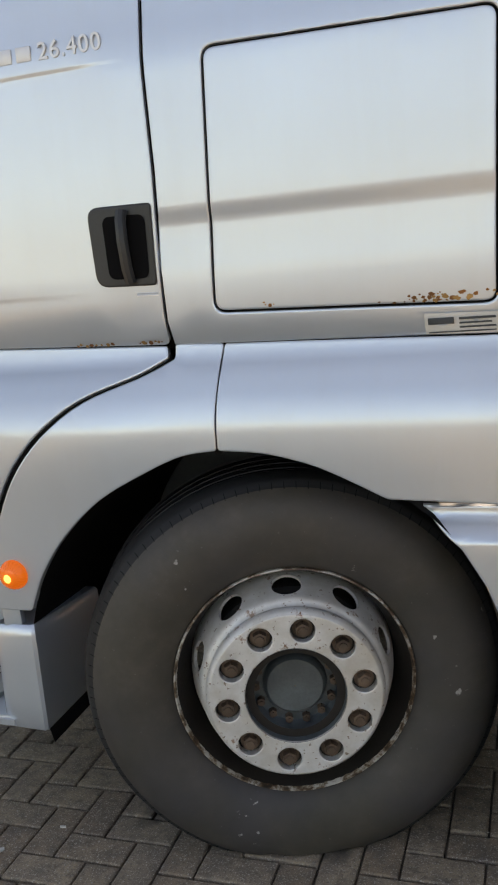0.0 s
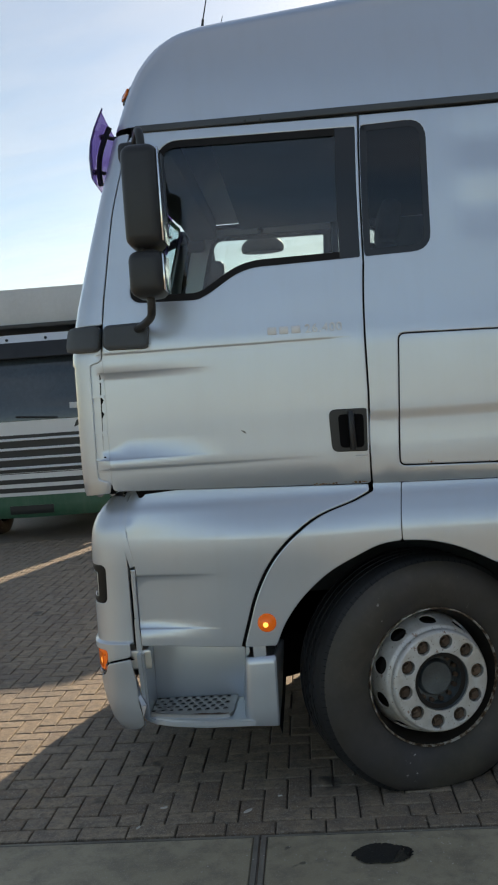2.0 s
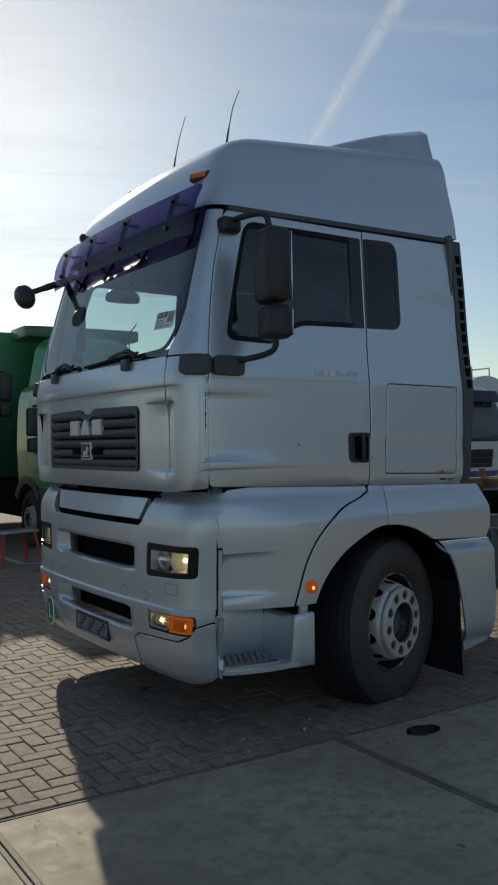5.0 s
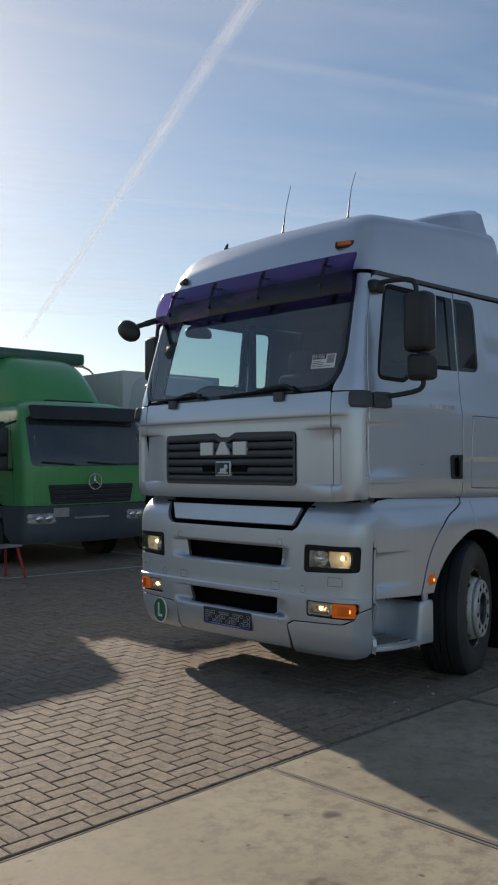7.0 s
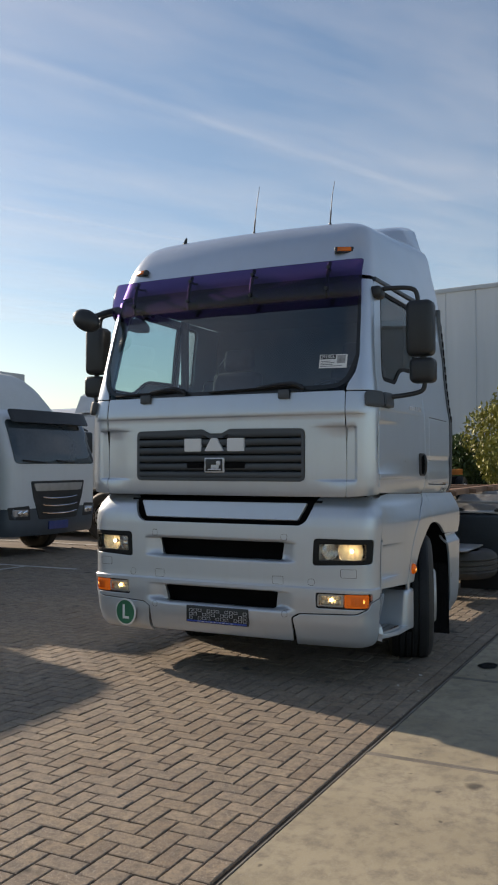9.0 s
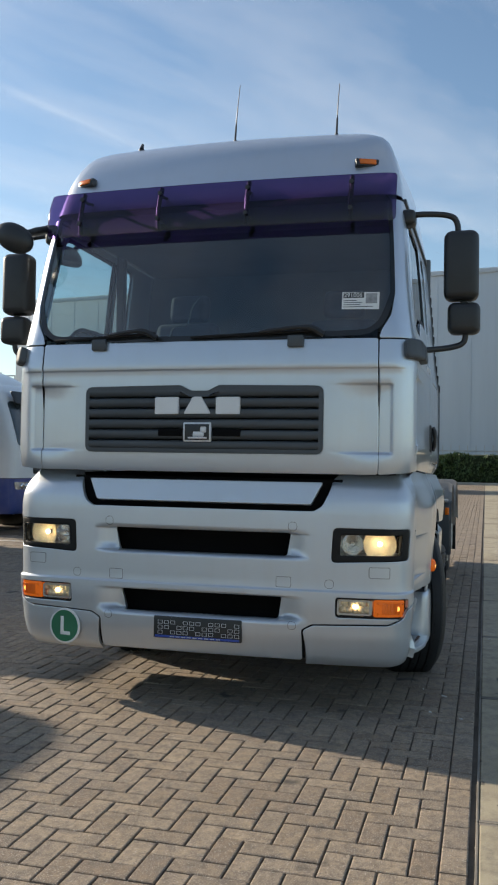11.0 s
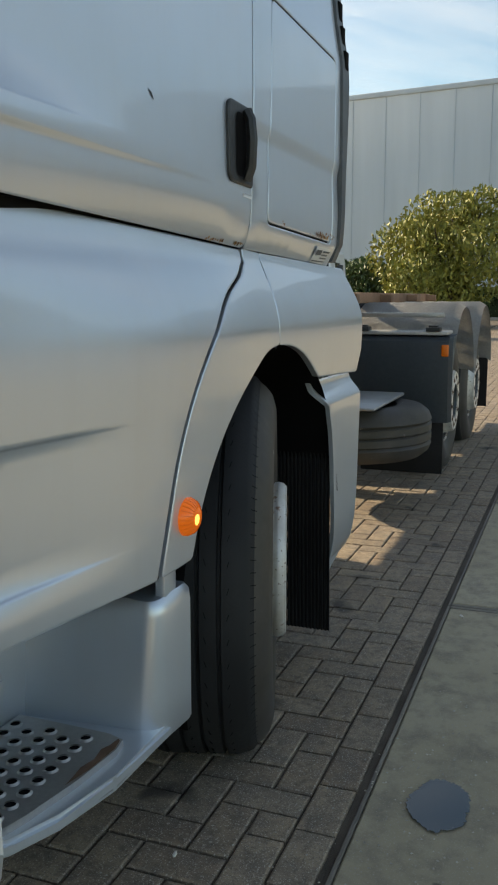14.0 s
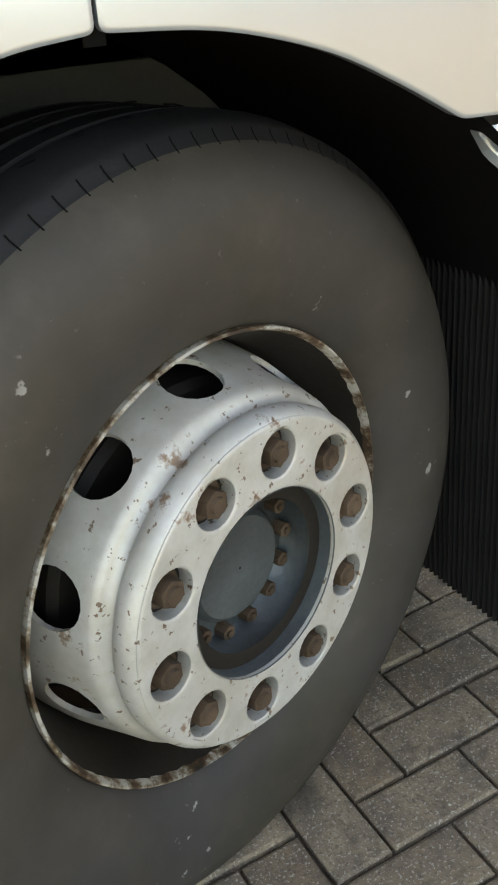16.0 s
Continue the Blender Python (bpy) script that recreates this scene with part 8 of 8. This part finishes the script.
# one sheet out to the horizon, a joint's depth below the bricks where they lie
bm = bm_new()
xs = [-1500, -7.0, 50.0, 1500]
ys = [-1500, -1.545, 7.2, 1500]
grid = [[bm.verts.new((x, y, -0.012)) for y in ys] for x in xs]
for i in range(3):
    for j in range(3):
        f = bm.faces.new((grid[i][j], grid[i + 1][j], grid[i + 1][j + 1], grid[i][j + 1]))
        f.material_index = 0 if (i, j) == (1, 1) else 1
ground = part("ground", bm, [SAND, FARPAVE], None, smooth=False)
tagged(ground, "sand bed and weathered paving of a large yard", "ground", kind="structure")

U = 0.100
EDGE = -1.412
X0 = 0.062


def brick_bm(bm, x0, y0, x1, y1, dz, g=0.0034, bev=0.0050, mi=0):
    """One brick: top, chamfer and sides, no underside."""
    lo = [(x0 + g, y0 + g), (x1 - g, y0 + g), (x1 - g, y1 - g), (x0 + g, y1 - g)]
    hi = [(x0 + g + bev, y0 + g + bev), (x1 - g - bev, y0 + g + bev), (x1 - g - bev, y1 - g - bev), (x0 + g + bev, y1 - g - bev)]
    a = [(x, y, -0.014) for x, y in lo]
    b = [(x, y, dz - bev * 0.6) for x, y in lo]
    c = [(x, y, dz) for x, y in hi]
    o = len(bm[0])
    bm[0].extend(a + b + c)
    for k in range(4):
        n = (k + 1) % 4
        bm[1].append((o + k, o + n, o + 4 + n, o + 4 + k))
        bm[1].append((o + 4 + k, o + 4 + n, o + 8 + n, o + 8 + k))
    bm[1].append((o + 8, o + 9, o + 10, o + 11))


paving = empty("pavement", pose(0, 0, 0), "worn brown herringbone brick paving with sandy joints", "pavement", kind="structure")
rng = random.Random(5)
near_h, near_v = [], []
rest = ([], [])
nx0, nx1, ny1 = int(-7.0 / U), int(50.0 / U), int((7.2 - EDGE) / U)
for i in range(nx0, nx1):
    for j in range(0, ny1):
        d = (i - j) % 4
        x, y = X0 + i * U, EDGE + j * U
        if x > 9.0 and y > 1.3:
            continue
        if d == 0:
            b = (x, y, x + 2 * U, y + U)
        elif d == 3:
            b = (x, y, x + U, y + 2 * U)
        elif j == 0 and d == 2:
            b = (x, y, x + U, y + U)
        else:
            continue
        dz = rng.gauss(0, 0.0012)
        cx, cy = (b[0] + b[2]) / 2, (b[1] + b[3]) / 2
        if not (j == 0 and d == 2) and (1.45 < cx < 2.75 and -1.45 < cy < -0.55 or -0.2 < cx < 1.45 and -1.45 < cy < -1.0):
            (near_h if d == 0 else near_v).append((cx, cy, dz))
        else:
            brick_bm(rest, *b, dz)
# the straight course along the slabs
course = []
for i in range(int(-7.0 / (2 * U)), int(50.0 / (2 * U))):
    x = i * 2 * U + 0.12
    if -0.2 < x < 2.75:
        course.append((x + U, EDGE - 0.050, rng.gauss(0, 0.001)))
    else:
        brick_bm(rest, x, EDGE - 0.100, x + 2 * U, EDGE, rng.gauss(0, 0.001))
far_bricks = new("bricks", mesh_from("bricks", rest, [PAVER]))
far_bricks.parent = paving
tagged(far_bricks, "brown herringbone bricks", kind="stuff")
hd, vd = ([], []), ([], [])
brick_bm(hd, -U, -U / 2, U, U / 2, 0.0)
brick_bm(vd, -U / 2, -U, U / 2, U, 0.0)
cd = ([], [])
brick_bm(cd, -U, -0.050, U, 0.050, 0.0)
mh, mv, mc = (mesh_from("brick", q, [PAVER]) for q in (hd, vd, cd))
for me, lst in ((mh, near_h), (mv, near_v), (mc, course)):
    for cx, cy, dz in lst:
        o = new("brick", me)
        o.matrix_basis = pose(cx, cy, dz, rng.gauss(0, 0.25), rng.gauss(0, 0.25), rng.gauss(0, 0.3))
        o.parent = paving

# concrete slabs with steel edges
slabs = empty("slab_strip", pose(0, 0, 0), "strip of square concrete slabs with steel edges and oil stains", "pavement", kind="structure")
P = 1.875
for i in range(-6, 27):
    for j in range(0, 4):
        x0, y1 = -1.012 + i * P, -1.528 - j * P
        bm = bm_new()
        box(bm, (x0 + 0.026, y1 - P + 0.028, -0.10), (x0 + P - 0.026, y1 - 0.016, 0.0 + rng.gauss(0, 0.0015)), 0.006, 1)
        part("slab", bm, CONCRETE, slabs)
        if j == 0 or -3 < i < 2 and j < 2:
            bm = bm_new()
            box(bm, (x0 + 0.004, y1 - 0.0145, -0.08), (x0 + P - 0.004, y1 - 0.004, 0.001), 0.002, 1)
            box(bm, (x0 + 0.004, y1 - P + 0.012, -0.08), (x0 + 0.0245, y1 - 0.016, 0.001), 0.002, 1)
            box(bm, (x0 + P - 0.0245, y1 - P + 0.012, -0.08), (x0 + P - 0.004, y1 - 0.016, 0.001), 0.002, 1)
            part("steel_edge", bm, STEEL, slabs)

# rain puddle on a slab, gravel crumbs and small litter
def blob(n, rx, ry, seed, amp=0.22):
    r = random.Random(seed)
    ph = [(k, r.uniform(0, 6.28), r.uniform(0.3, 1) / k) for k in (2, 3, 4, 5, 7)]
    out = []
    for i in range(n):
        a = 2 * math.pi * i / n
        w = 1 + amp * sum(m * math.sin(k * a + p) for k, p, m in ph)
        out.append((rx * w * math.cos(a), ry * w * math.sin(a)))
    return out


def ragged(P, amount):
    r = random.Random(8)
    return [(x + r.gauss(0, amount) * x / 0.1, y + r.gauss(0, amount) * y / 0.07) for x, y in P]


WATER, wnt, wb = material("puddle_water")
wb.inputs["Base Color"].default_value = (0.03, 0.03, 0.028, 1)
wb.inputs["Roughness"].default_value = 0.03
wb.inputs["Specular IOR Level"].default_value = 1.0
bump(wnt, wb, noise_tex(wnt, texco(wnt), 18, 2, 0.5), 0.03, 0.002)
bm = bm_new()
bm.faces.new([bm.verts.new((1.322 + x, -1.712 + y, 0.0052)) for x, y in ragged(blob(150, 0.108, 0.074, 4, 0.14), 0.0030)])
pud = part("puddle", bm, WATER, None, smooth=False)
tagged(pud, "small rain puddle reflecting the sky on concrete", "puddle")
PEBBLE = simple("pebble", (0.42, 0.39, 0.34), 0.8, var=0.4, scale=40, bumps=0.3)
bm = bm_new()
r2 = random.Random(12)
for k in range(420):
    if k < 260:
        x, y = r2.gauss(1.3, 0.35), r2.gauss(-1.66, 0.12)
    else:
        x, y = r2.uniform(-1.5, 3.0), r2.uniform(-1.9, -0.7)
    s = r2.uniform(0.0012, 0.0038)
    c = (x, y, 0.002 + s * 0.4)
    vs = [bm.verts.new((c[0] + s * dx, c[1] + s * dy, c[2] + s * dz)) for dx, dy, dz in ((1, 0, 0), (0, 1, 0), (-1, 0.2, 0), (0, -1, 0), (0.1, 0, 0.8))]
    for a, b in ((0, 1), (1, 2), (2, 3), (3, 0)):
        bm.faces.new((vs[a], vs[b], vs[4]))
gr = part("grit", bm, PEBBLE, None, smooth=False)
tagged(gr, "scattered pale grit on the paving", "grit", kind="stuff")
CHIP = simple("litter_white", (0.62, 0.60, 0.55), 0.7, var=0.2, scale=30, bumps=0.2)
for x, y, a, l in ((0.44, -1.27, 20, 0.030), (0.36, -1.44, 60, 0.022), (0.80, -1.33, 50, 0.045), (0.93, -1.20, 10, 0.020), (2.62, -1.60, 35, 0.030)):
    bm = bm_new()
    pts = blob(10, l / 2, l / 5, int(a), 0.35)
    top = [bm.verts.new((px, py, 0.003 + 0.004 * abs(px) / l)) for px, py in pts]
    low = [bm.verts.new((px, py, 0.0)) for px, py in pts]
    bm.faces.new(top)
    for k in range(10):
        bm.faces.new((low[k], low[(k + 1) % 10], top[(k + 1) % 10], top[k]))
    o = part("litter_scrap", bm, CHIP, None, smooth=False, loc=pose(x, y, 0.002, 0, 0, a))
    tagged(o, "small pale scrap of litter on the bricks", "litter", group="litter on the paving")
